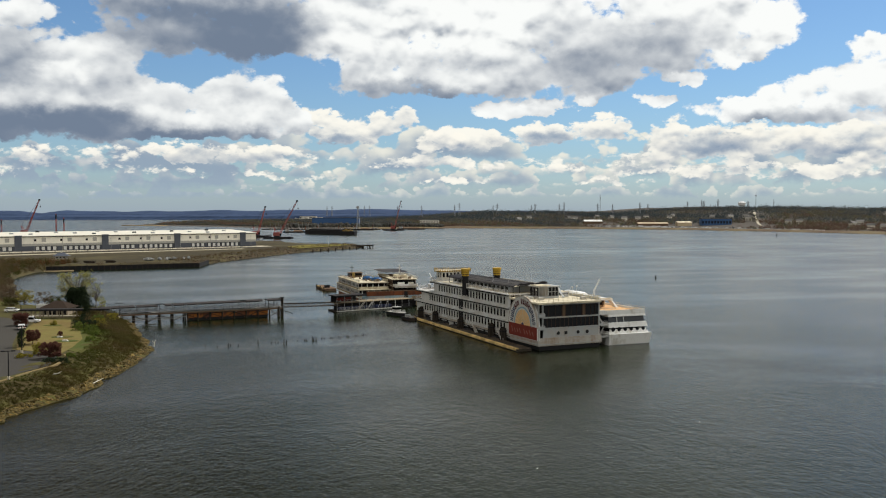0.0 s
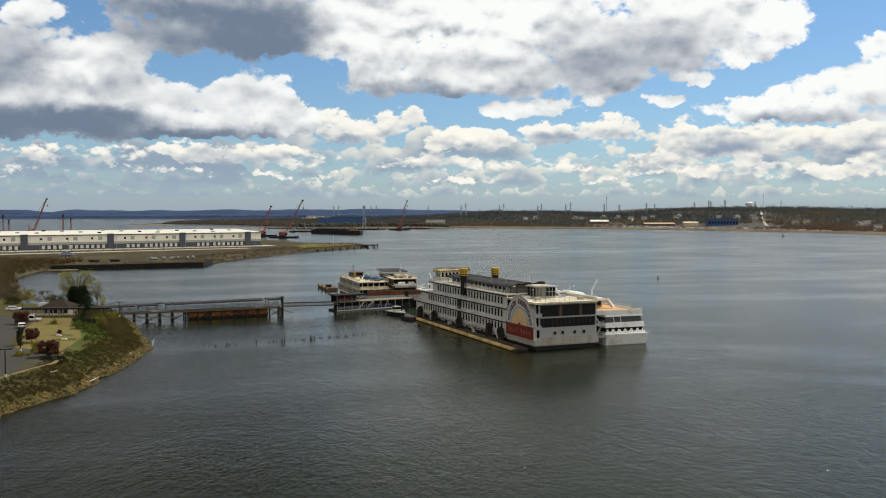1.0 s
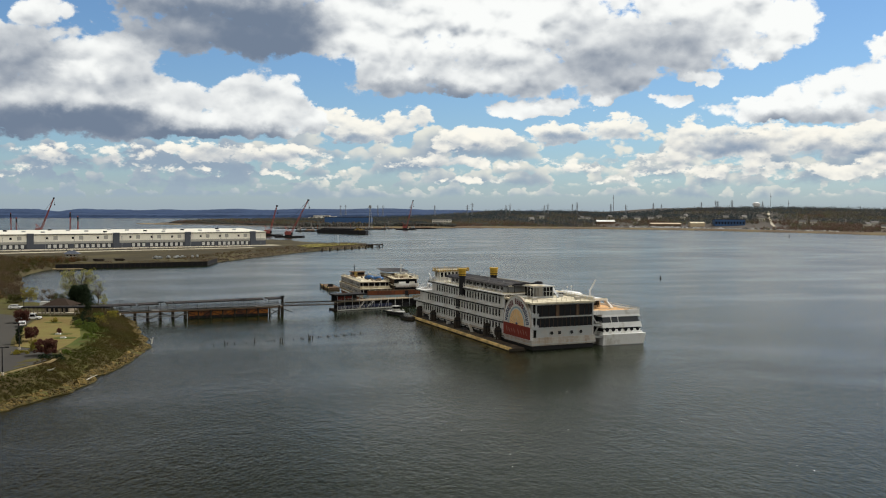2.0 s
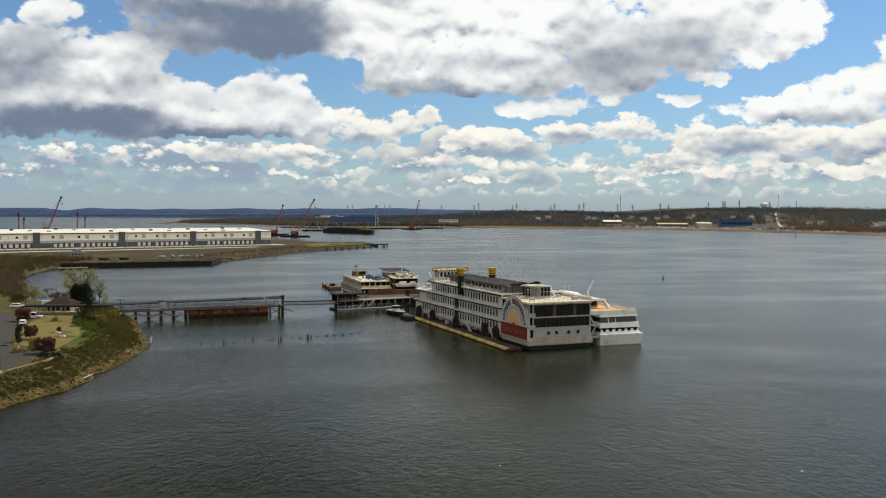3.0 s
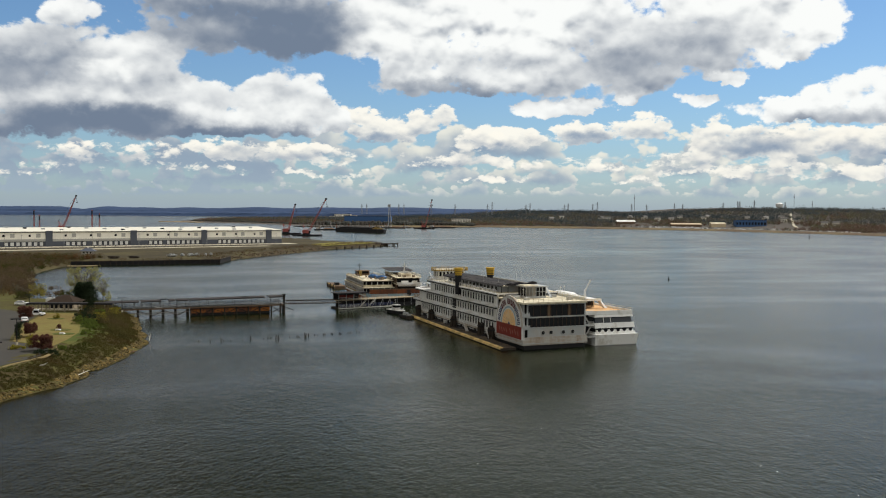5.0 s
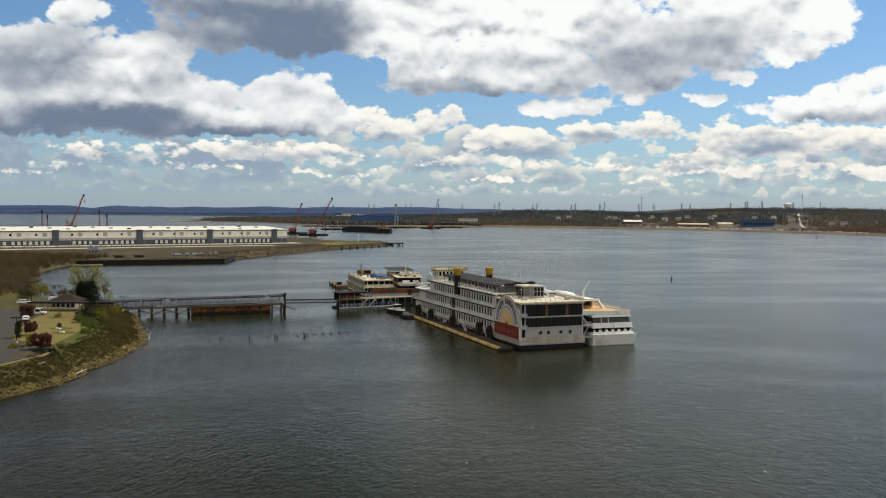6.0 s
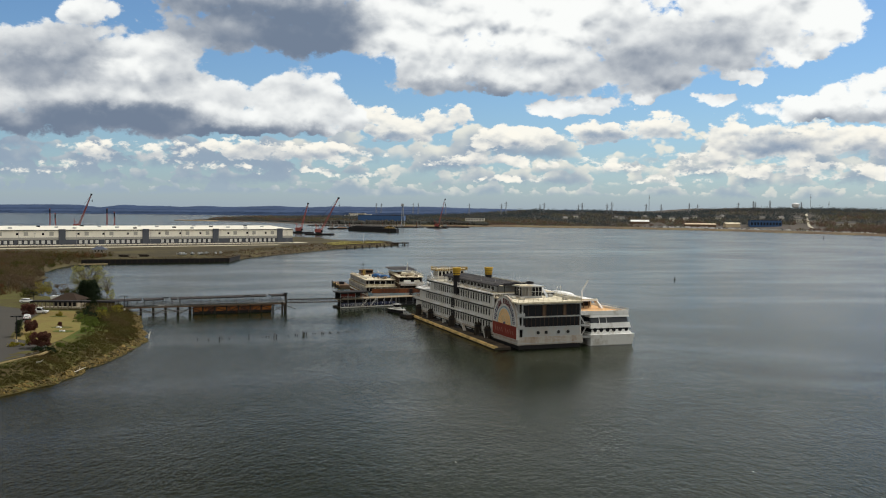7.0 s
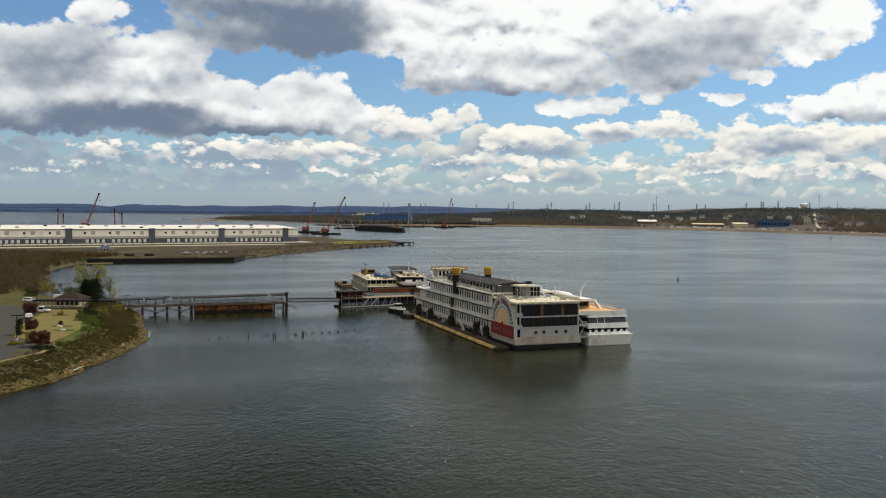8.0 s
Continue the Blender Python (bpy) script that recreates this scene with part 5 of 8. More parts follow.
    return y


yacht()


DARKBOARDS = material("dark_deck_boards", (0.060, 0.046, 0.034), 0.8, var=0.3, grain=2.0, coarse=0.3, second=(0.11, 0.085, 0.06), amount=0.3)


def barge_dock():
    d = thing("barge_dock", "long low timber float with a pale yellow edge", "dock")
    p0, p1 = Vector((-29.5, 306, 0)), Vector((2.2, 233.2, 0))
    u = (p1 - p0).normalized()
    n = Vector((-u.y, u.x, 0))
    if n.x < 0:
        n = -n
    L = (p1 - p0).length

    def at(s, w, z):
        q = p0 + u * s + n * w
        return (q.x, q.y, z)

    def board(s0, s1, w0, w1, z0, z1):
        return M().add([at(s0, w0, z0), at(s1, w0, z0), at(s1, w1, z0), at(s0, w1, z0), at(s0, w0, z1), at(s1, w0, z1), at(s1, w1, z1), at(s0, w1, z1)],
                       [(0, 3, 2, 1), (4, 5, 6, 7), (0, 1, 5, 4), (1, 2, 6, 5), (2, 3, 7, 6), (3, 0, 4, 7)])
    part("float_body", board(0, L, 0.15, 4.6, -0.4, 0.62), DARKW, d)
    n_sec = 9
    for k in range(n_sec):
        s0, s1 = L * k / n_sec + 0.12, L * (k + 1) / n_sec - 0.12
        part("edge_timber", board(s0, s1, 0.0, 1.0, 0.3, 0.86), YELLOWD, d, "pale yellow edge timber")
        part("deck_board", board(s0, s1, 1.1, 4.5, 0.62, 0.74), DARKBOARDS, d)
    return d, at


DOCK, dock_at = barge_dock()


def dolphin(x, y, h, seed):
    rng = random.Random(seed)
    t = thing("mooring_dolphin", "dark clustered timber mooring piles lashed together", "mooring piles", pose(x, y, 0), "piles along the float")
    for k in range(7):
        a = k * math.pi * 2 / 6
        r = 0.0 if k == 6 else 0.62
        hh = h * rng.uniform(0.9, 1.05)
        part("timber_post", M().cyl((r * 1.3 * math.cos(a), r * 1.3 * math.sin(a), -0.6), (r * math.cos(a), r * math.sin(a), hh), 0.30, 8, 0.24), DARKW, t)
    part("lashing", M().cyl((0, 0, h * 0.72), (0, 0, h * 0.80), 1.0, 12), BLACK, t)
    return t


for k, (s, w) in enumerate(((5, 2.3), (17, 2.7), (36, 3.3), (56, 4.2), (63, 4.4))):
    px, py, _ = dock_at(s, w, 0)
    dolphin(px, py, (4.3, 4.0, 4.0, 4.6, 4.2)[k], k)


# ---- float house, excursion boats and small craft by the bow ----
FLOAT = pose(-57.5, 322.8, 0, 0, 0, 35.0)


def hull_mesh(length, beam, z0, z1, bow=0.3, flare=0.9):
    """A hull along +x, blunt stern at 0, pointed bow."""
    b = beam / 2
    xs = [(0, 0.92), (length * (1 - bow), 1.0), (length * (1 - bow * 0.5), 0.78), (length * (1 - bow * 0.15), 0.34), (length, 0.03)]
    def ring(f):
        return [(x, -b * w * f, 0) for x, w in xs] + [(x, b * w * f, 0) for x, w in reversed(xs)]
    low = [(x, y) for x, y, _ in ring(flare)]
    high = [(x, y) for x, y, _ in ring(1.0)]
    return M().prism(low, z0, z1, high), high


GALLERY = material("worn_tan_gallery_boards", (0.26, 0.21, 0.14), 0.85, var=0.25, grain=1.5, coarse=0.3)


def float_house():
    f = thing("float_house", "two-level floating landing with dark roof and white rails", "landing", FLOAT)
    part("pontoon", M().box(1.5, 27, 0, 7, -0.4, 0.55), DARKW, f, "low dark pontoon")
    part("pontoon_edge", M().box(1.4, 24, -0.15, -0.004, 0.15, 0.5), WHITE, f)
    part("upper_floor", M().box(1.0, 33, 0.3, 6.5, 3.1, 3.3), GALLERY, f, "dull tan gallery floor")
    # black sheets put the shade of the landing's inside into colour
    part("dark_inside_fill", M().box(1.8, 33, 3.2, 3.4, 0.2, 3.1).box(1.8, 12, 5.4, 5.6, 3.3, 5.6).box(24, 33, 0.4, 3.2, -0.3, 1.2), BLACK, f)
    part("red_board", M().box(3.0, 9.0, 3.4, 3.5, 3.7, 4.9), REDSIGN, f)
    for x in np.arange(1.7, 33, 3.0):
        part("post", M().beam((x, 0.4, 0.5), (x, 0.4, 5.55 if x < 13 else 4.5), 0.12), GREYP, f)
    part("roof", M().box(1.2, 13.5, -0.4, 6.4, 5.6, 5.9), DARKROOF, f, "flat dark roof")
    part("roof_fascia", M().box(1.15, 13.55, -0.46, -0.41, 5.45, 5.95), BLACK, f)
    part("upper_railing", rail_run(M(), [(1.5, 0.35, 3.3), (33, 0.35, 3.3)], 1.0, 1.5, 0.035, 2), GREYP, f, "pale gallery railing")
    part("lower_railing", rail_run(M(), [(1.6, 0.1, 0.55), (12.5, 0.1, 0.55)], 1.0, 1.5, 0.04), WHITE, f)
    m = M()
    for x0 in (9.5, 13.0):
        for dy in (0, 0.9):
            m.beam((x0, -0.5 - dy, 0.6), (x0 + 2.6, -0.5 - dy, 3.3), 0.08, 0.12)
        for k in range(8):
            t = (k + 0.5) / 8
            m.box(x0 + 2.6 * t - 0.12, x0 + 2.6 * t + 0.12, -1.4, -0.5, 0.6 + 2.7 * t - 0.02, 0.6 + 2.7 * t + 0.03)
    part("stair", m, WHITE, f, "white open stairs to the upper level")
    m = M()
    for x in (15, 18, 21):
        m.beam((x, -0.3, 0.6), (x + 1.5, 0.2, 3.2), 0.07)
    part("mooring_strut", m, WHITE, f)
    for x in np.arange(2.4, 24, 1.7):
        part("float_drum", M().cyl((x, 1.0, 1.2), (x + 1.3, 1.0, 1.2), 0.62, 10), NAVYMARK, f, "dark blue drum")
    # footbridge to the riverboat
    part("link_bridge", M().box(33, 40, 0.6, 2.6, 3.0, 3.3).box(33, 40, 0.5, 0.62, 3.3, 4.2), GALLERY, f, "tan footbridge to the riverboat")
    part("link_tower", M().box(36.5, 40, -0.6, 3.2, 0.3, 3.0), TAN, f)
    return f


float_house()


def excursion_boat():
    b = thing("excursion_boat", "white three-deck excursion boat with cream decks and roof", "passenger boat", pose(-45.8, 354.5, -1.2, 0, 0, 110.0))
    h, out = hull_mesh(50, 13.0, -0.4, 3.4, 0.25)
    part("hull", h, RUST, b, "rust-red hull")
    part("sheer_strake", hull_mesh(50, 13.1, 3.4, 3.8, 0.25, 1.0)[0], CLEAN, b)
    for z0, z1, x0, x1, hw in ((3.8, 6.6, 1.2, 42, 6.2), (6.6, 9.2, 3.2, 40, 5.9)):
        m = M()
        cs = list(np.arange(x0 + 1.8, x1 - 1, 2.3))
        for yy in (-hw, hw - 0.2):
            wall_with_openings(m, yy, yy + 0.2, x0, x1, z0, z1, z0 + 0.95, z0 + 2.0, cs, 1.5, 0)
        m.box(x0, x0 + 0.2, -hw + 0.2, hw - 0.2, z0, z0 + 0.7).box(x0, x0 + 0.2, -hw + 0.2, hw - 0.2, z1 - 0.35, z1).box(x1 - 0.2, x1, -hw + 0.2, hw - 0.2, z0, z1)
        w = part("deckhouse", m, RUSTW, b, "weathered white deckhouse with square windows")
        for c in cs:
            part("pane", M().box(c - 0.74, c + 0.74, hw - 0.14, hw - 0.06, z0 + 0.96, z0 + 1.99), GLASS, w)
        part("pane", M().box(x0 + 0.08, x0 + 0.14, -hw + 0.3, hw - 0.3, z0 + 0.7, z1 - 0.35), GLASS, w)
        for k in range(5):
            yy = -hw + 0.2 + (2 * hw - 0.4) * (k + 0.5) / 5
            part("stern_post", M().box(x0 - 0.04, x0 + 0.18, yy - 0.12, yy + 0.12, z0 + 0.7, z1 - 0.35), CLEAN, w)
        part("deck", M().box(x0 - 1.4, x1 + 1, -hw - 0.2, hw + 0.2, z1, z1 + 0.16), CREAM, b)
    part("stern_bulwark", M().box(-0.2, -0.004, -6.0, 6.0, 3.8, 4.9).box(1.7, 1.9, -5.9, 5.9, 6.76, 7.7), CREAM, b, "cream stern bulwarks")
    part("upper_railing", rail_run(M(), [(38, 5.7, 9.36), (2.0, 5.7, 9.36), (2.0, -5.7, 9.36), (38, -5.7, 9.36)], 1.0, 1.6, 0.04), CREAM, b)
    part("wheelhouse", M().box(32, 37, -2.6, 2.6, 9.36, 11.2).box(31.6, 37.4, -3.0, 3.0, 11.2, 11.35), BROWNW, b, "small brown wheelhouse")
    part("wheelhouse_pane", M().box(31.9, 31.99, -2.3, 2.3, 10.1, 11.0).box(32.3, 36.7, 2.61, 2.67, 10.1, 11.0), GLASS, b)
    part("funnel", M().cyl((29, 1.8, 9.36), (29.2, 1.8, 11.6), 0.7, 10, 0.6), OLDGOLD, b, "dull gold funnel")
    part("mast", M().beam((34, 1.4, 11.3), (34, 1.4, 14.6), 0.2).beam((34, 0.4, 13.4), (34, 2.4, 13.4), 0.14), BLACK, b)
    for x, y in ((24, 3.0), (21.5, -2.6), (6.5, -3.5), (27, -3.2)):
        part("deck_box", M().box(x, x + 1.6, y, y + 1.2, 9.36, 10.3), BROWNW, b)
    for k in range(7):
        x = 6.5 + 3.6 * k
        part("raft_canister", M().cyl((x, 4.9, 9.75), (x + 1.2, 4.9, 9.75), 0.36, 10), CLEAN, b, "white life raft canister")
    for k in range(6):
        x, y = 5.0 + 3.3 * k, -1.8 + 1.1 * (k % 3)
        part("deck_bench", M().box(x, x + 1.7, y, y + 0.5, 9.36, 9.8).box(x, x + 1.7, y + 0.42, y + 0.5, 9.8, 10.2), BROWNW, b)
    part("side_stripe", M().box(1.2, 42, 6.21, 6.25, 4.0, 4.35).box(3.2, 40, 5.91, 5.95, 6.9, 7.15), OLDGOLD, b, "dull gold stripe")
    for x, y in ((18.0, -1.5), (10.5, -3.4)):
        part("blue_dome", M().ball((x, y, 9.9), 2.3, rz=0.42, n=14, m=7), DOMEBLUE, b, "round deep-blue cover", True)
    return b


excursion_boat()


def dinner_boat():
    b = thing("dinner_boat", "brown-hulled party boat with tan upper decks", "passenger boat", pose(-33.4, 352.5, 0, 0, 0, 106.0))
    h, _ = hull_mesh(46, 11, -0.4, 3.9, 0.28)
    part("hull", h, RUST, b, "rust-brown hull")
    part("stern_fender", M().box(-0.25, -0.004, -5.0, 5.0, 2.4, 4.9), RUST, b)
    part("main_deck", M().box(-0.2, 36, -5.3, 5.3, 3.9, 4.15), BROWNW, b)
    for z0, z1, x0, x1, mat in ((4.15, 6.9, 3.5, 36, BROWNW), (6.9, 9.4, 4.5, 33, BROWNW)):
        m = M()
        cs = list(np.arange(x0 + 1.6, x1 - 1, 2.0))
        for yy in (-4.7, 4.5):
            wall_with_openings(m, yy, yy + 0.2, x0, x1, z0, z1, z0 + 0.9, z0 + 2.0, cs, 1.4, 0)
        m.box(x0, x0 + 0.2, -4.5, 4.5, z0, z0 + 0.4).box(x0, x0 + 0.2, -4.5, 4.5, z1 - 0.3, z1)
        w = part("deckhouse", m, mat, b)
        part("pane", M().box(x0 + 0.05, x0 + 0.12, -4.4, 4.4, z0 + 0.4, z1 - 0.3), GLASS, w)
        for c in cs:
            part("pane", M().box(c - 0.68, c + 0.68, 4.52, 4.6, z0 + 0.92, z0 + 1.98), GLASS, w)
        part("deck", M().box(x0 - 1.8, x1 + 1.5, -5.1, 5.1, z1, z1 + 0.18), CREAM, b)
    for z, x0, w in ((4.15, -0.6, 5.0), (6.9, 1.6, 4.9)):
        arc = [(x0 - 1.5 * math.cos(t), w * math.sin(t)) for t in np.linspace(-math.pi / 2, math.pi / 2, 13)]
        inner = [(x0 + 0.15 - 1.5 * math.cos(t), (w - 0.15) * math.sin(t)) for t in np.linspace(math.pi / 2, -math.pi / 2, 13)]
        part("stern_bulwark", M().prism(arc + inner, z, z + 0.95), CLEAN, b, "rounded white stern bulwark")
        part("stern_deck", M().prism(arc, z - 0.02, z + 0.12), CREAM, b)
    part("stern_screen", M().box(1.2, 1.4, -4.4, 4.4, 6.3, 7.2).box(2.3, 2.5, -3.4, -1.2, 7.6, 8.4).box(2.3, 2.5, 0.2, 3.0, 7.6, 8.4), CLEAN, b, "white curved stern screens")
    part("upper_railing", rail_run(M(), [(33, 4.9, 9.6), (2.9, 4.9, 9.6), (2.9, -4.9, 9.6), (33, -4.9, 9.6)], 1.0, 1.5, 0.04), CREAM, b)
    part("roof_house", M().box(9, 16, -2.2, 2.2, 9.58, 10.8), CREAM, b)
    for x, y in ((5.0, -3.0), (5.4, 0.6), (6.8, 2.4), (17.5, -1.0), (19.0, 1.6)):
        part("deck_locker", M().box(x, x + 1.5, y, y + 1.1, 9.58, 10.3), BROWNW, b)
    part("awning", M().prism([(17, -3.6), (20, -4.8), (38, -4.8), (40, -3.0), (40, 4.4), (38, 5.8), (20, 5.8), (17, 4.6)], 11.3, 11.42), CANVAS, b, "dark awning over the upper deck")
    for x in (21.5, 28, 33.5):
        for yy in (-4.2, 4.4):
            part("awning_post", M().beam((x, yy, 9.58), (x, yy, 11.3), 0.12), GREYP, b)
    part("air_unit", M().box(10, 11.6, -1.2, 0.6, 10.8, 11.6).box(13, 14.3, 0, 1.5, 10.8, 11.4), GREYP, b)
    part("radar_mast", M().beam((13, 0, 10.8), (13, 0, 14.6), 0.26).beam((12, 0.6, 10.8), (13, 0, 13.4), 0.14).beam((13, -1, 13.4), (13, 1, 13.4), 0.16), WHITE, b)
    return b


dinner_boat()


def landing_barge():
    b = thing("landing_barge", "long steel landing barge with a rust-red bulwark over pale blue sides", "barge", pose(-47.5, 341.5, 0, 0, 0, 21.5))
    # black here carries on the shaded lower level of the landing
    part("hull", M().box(0, 31, 0, 7, -0.4, 2.7), BLACK, b, "lower hull coloured black for the dark landing level")
    part("topside", M().box(0, 31, 0, 7, 2.7, 4.1), SKYBLUE, b, "pale blue and white hull side")
    for x0, x1 in ((0.5, 7), (13.0, 15.5), (23, 26)):
        part("side_panel", M().box(x0, x1, -0.06, -0.004, 2.8, 3.9), GREYP, b, "pale grey painted panel")
    part("bulwark", M().box(-0.1, 31.2, -0.12, 0.2, 4.1, 5.7), RUST, b, "rust-red bulwark")
    part("bulwark_cap", M().box(-0.2, 31.3, -0.3, 0.35, 5.7, 5.9), BROWNW, b)
    for x in np.arange(1, 31, 2.5):
        part("stanchion", M().beam((x, -0.16, 4.1), (x, -0.16, 5.7), 0.14), RUST, b)
    part("deck", M().box(0, 31, 0.2, 7, 4.1, 4.3), BROWNW, b)
    part("doorway", M().box(14.6, 16.2, -0.2, -0.125, 3.3, 5.6), BLACK, b)
    return b


landing_barge()


def launch():
    b = thing("tugboat", "small dark-hulled launch with a white cabin", "boat", pose(-36.8, 318.5, 0, 0, 0, -52.0))
    h, _ = hull_mesh(9.5, 3.6, -0.3, 1.1, 0.45, 0.8)
    part("hull", h, BLACK, b, "dark hull")
    part("gunwale", hull_mesh(9.5, 3.7, 1.1, 1.25, 0.45, 1.0)[0], GREYP, b)
    c = part("cabin", M().box(2.9, 5.0, -1.1, 1.1, 1.25, 2.0).box(2.9, 5.0, -1.1, 1.1, 2.75, 2.9), WHITE, b)
    part("pane", M().box(3.0, 4.9, -1.0, 1.0, 2.0, 2.75), GLASS, c)
    part("cabin_roof", M().box(2.7, 5.3, -1.2, 1.2, 2.9, 3.02), GREYP, c)
    part("mast", M().beam((3.2, 0, 3.0), (3.2, 0, 5.2), 0.1), WHITE, b)
    part("bow_rail", rail_run(M(), [(5.6, 1.5, 1.25), (8.2, 0.6, 1.25), (8.2, -0.6, 1.25), (5.6, -1.5, 1.25)], 0.7, 0.9, 0.03, 2), WHITE, b)
    part("tyre_fender", M().cyl((2, -1.95, 0.7), (2, -1.72, 0.7), 0.4, 10).cyl((4.5, -1.95, 0.7), (4.5, -1.72, 0.7), 0.4, 10), TYRE, b)
    return b


launch()


def work_float():
    b = thing("work_float", "small dark work float with gear on deck", "float", pose(-30.5, 304.5, 0, 0, 0, -62.0))
    part("body", M().prism([(0, -1.5), (6.2, -1.5), (7.2, 0), (6.2, 1.5), (0, 1.5)], -0.3, 0.9), DARKW, b)
    part("fender", M().box(-0.1, 6.2, -1.62, -1.504, 0.5, 0.95), BLACK, b)
    part("gear", M().box(1, 2.6, -0.8, 0.7, 0.9, 1.7).box(3.4, 4.6, -0.5, 0.9, 0.9, 1.4), GREYP, b)
    return b


work_float()


def outer_float():
    b = thing("outer_float", "long tan timber float lying off the boats", "dock", pose(-81.2, 430, 0, 0, 0, -70.0))
    part("body", M().box(0, 22, 0, 5, -0.4, 1.2), BROWNW, b)
    part("edge", M().box(0, 22, -0.12, -0.004, 0.8, 1.3), YELLOWD, b)
    part("locker", M().box(14, 17, 1, 3, 1.2, 2.4), BLACK, b)
    for x in (3, 12, 21):
        part("timber_post", M().cyl((x, -0.5, -0.5), (x, -0.5, 1.9), 0.25, 8), DARKW, b)
    return b


outer_float()

# ---- pier and covered walk ----
PIER = pose(-116.9, 290.4, -0.75, 0, 0, 26.1)


def pier():
    """Timber pier with a roofed walkway; x runs out over the water."""
    p = thing("pier", "long dark timber pier with a roofed walkway", "pier", PIER)
    L = 48.3
    for k in range(13):
        x = k * 4.0
        for y in (0.2, 4.3):
            part("timber_post", M().cyl((x, y, -0.6), (x, y, 3.5), 0.30, 8, 0.26), DARKW, p)
        part("cross_beam", M().box(x - 0.2, x + 0.2, -0.3, 4.8, 3.05, 3.4), DARKW, p)
        if k % 2:
            part("brace", M().beam((x, 0.0, 1.0), (x + 4.0, 0.0, 3.0), 0.16, 0.24), DARKW, p)
        else:
            part("brace", M().beam((x, 0.1, 3.0), (x + 4.0, 0.1, 1.5), 0.14, 0.22), DARKW, p)
    part("lower_waler", M().beam((-4, -0.1, 2.3), (16, -0.1, 2.3), 0.16, 0.2).beam((-4, -0.1, 1.8), (14, -0.1, 1.8), 0.12, 0.16), GREYW, p)
    part("stringer", M().box(-6, L, -0.32, -0.08, 3.35, 3.8).box(-6, L, 4.6, 4.84, 3.35, 3.8), BROWNW, p, "rusty brown deck stringers")
    plank = M().box(-0.45, 0.45, -0.35, 4.85, 0, 0.09).mesh("plank")
    plank.materials.append(GREYW)
    for k in range(57):
        b = part("plank", plank, GREYW, p)
        b.location = (-5.5 + k * 0.96, 0, 3.82)
    for k in range(27):
        x = -5.2 + k * 2.0
        for y in (-0.15, 4.6):
            part("rail_post", M().beam((x, y, 3.9), (x, y, 4.95), 0.12), LIGHTGREY, p)
    for y in (-0.15, 4.6):
        for z in (4.3, 4.65, 4.98):
            part("rail", M().beam((-5.5, y, z), (L, y, z), 0.06, 0.09), LIGHTGREY, p)
    # roof bays, with gaps where sections are missing
    for x0, x1 in ((-10.3, 0.2), (0.8, 7.3), (9.7, 11.6), (12.2, 16.0), (16.4, 41.6), (43.2, 48.2)):
        h0, h1 = 6.05 + x0 * 0.008, 6.05 + x1 * 0.008
        part("roof_panel", M().add([(x0, -0.6, h0 + 0.15), (x1, -0.6, h1 + 0.15), (x1, 2.2, h1 + 0.45), (x0, 2.2, h0 + 0.45), (x1, 5.0, h1 + 0.15), (x0, 5.0, h0 + 0.15), (x0, -0.6, h0 - 0.2), (x1, -0.6, h1 - 0.2), (x1, 2.2, h1 + 0.2), (x0, 2.2, h0 + 0.2), (x1, 5.0, h1 - 0.2), (x0, 5.0, h0 - 0.2)],
             [(0, 1, 2, 3), (3, 2, 4, 5), (6, 9, 8, 7), (9, 11, 10, 8), (0, 6, 7, 1), (5, 4, 10, 11), (0, 3, 9, 6), (3, 5, 11, 9), (1, 7, 8, 2), (2, 8, 10, 4)]), ROOFP, p, "low grey-brown roof panel")
        for x in np.arange(x0 + 0.4, x1, 2.9):
            for y in (0.0, 4.4):
                part("roof_post", M().beam((x, y, 3.9), (x, y, 6.0 + x * 0.008), 0.14), DARKW, p)
    for x in (7.9, 35.0):
        part("roof_lamp", M().beam((x, 0.4, 3.9), (x, 0.4, 6.7), 0.14).box(x - 1.0, x + 1.0, 0.0, 0.8, 6.55, 6.85), BLACK, p)
    part("end_tower", M().box(48.3, 48.7, -0.4, 0.0, -0.3, 7.0).box(48.3, 48.7, 1.2, 1.6, -0.3, 7.0).box(48.25, 48.75, -0.4, 1.6, 6.3, 6.6).box(48.25, 48.75, -0.4, 1.6, 4.8, 5.1).beam((48.5, 0, 4), (48.5, 1.4, 6.4), 0.25).box(46.9, 47.4, -0.4, 0.1, -0.3, 4.2).beam((44, -0.2, 3.4), (47, -0.2, 1.0), 0.2), DARKW, p, "dark gantry frame at the pier's end")
    part("end_cap", M().prism([(48.0, -0.6), (49.0, -0.6), (49.0, 1.8), (48.0, 1.8)], 7.0, 7.3), BLACK, p)
    return p


ROOFP = material("faded_grey_brown_roofing", (0.038, 0.034, 0.034), 0.9, spec=0.2, var=0.25, grain=0.8, coarse=0.2)
pier()


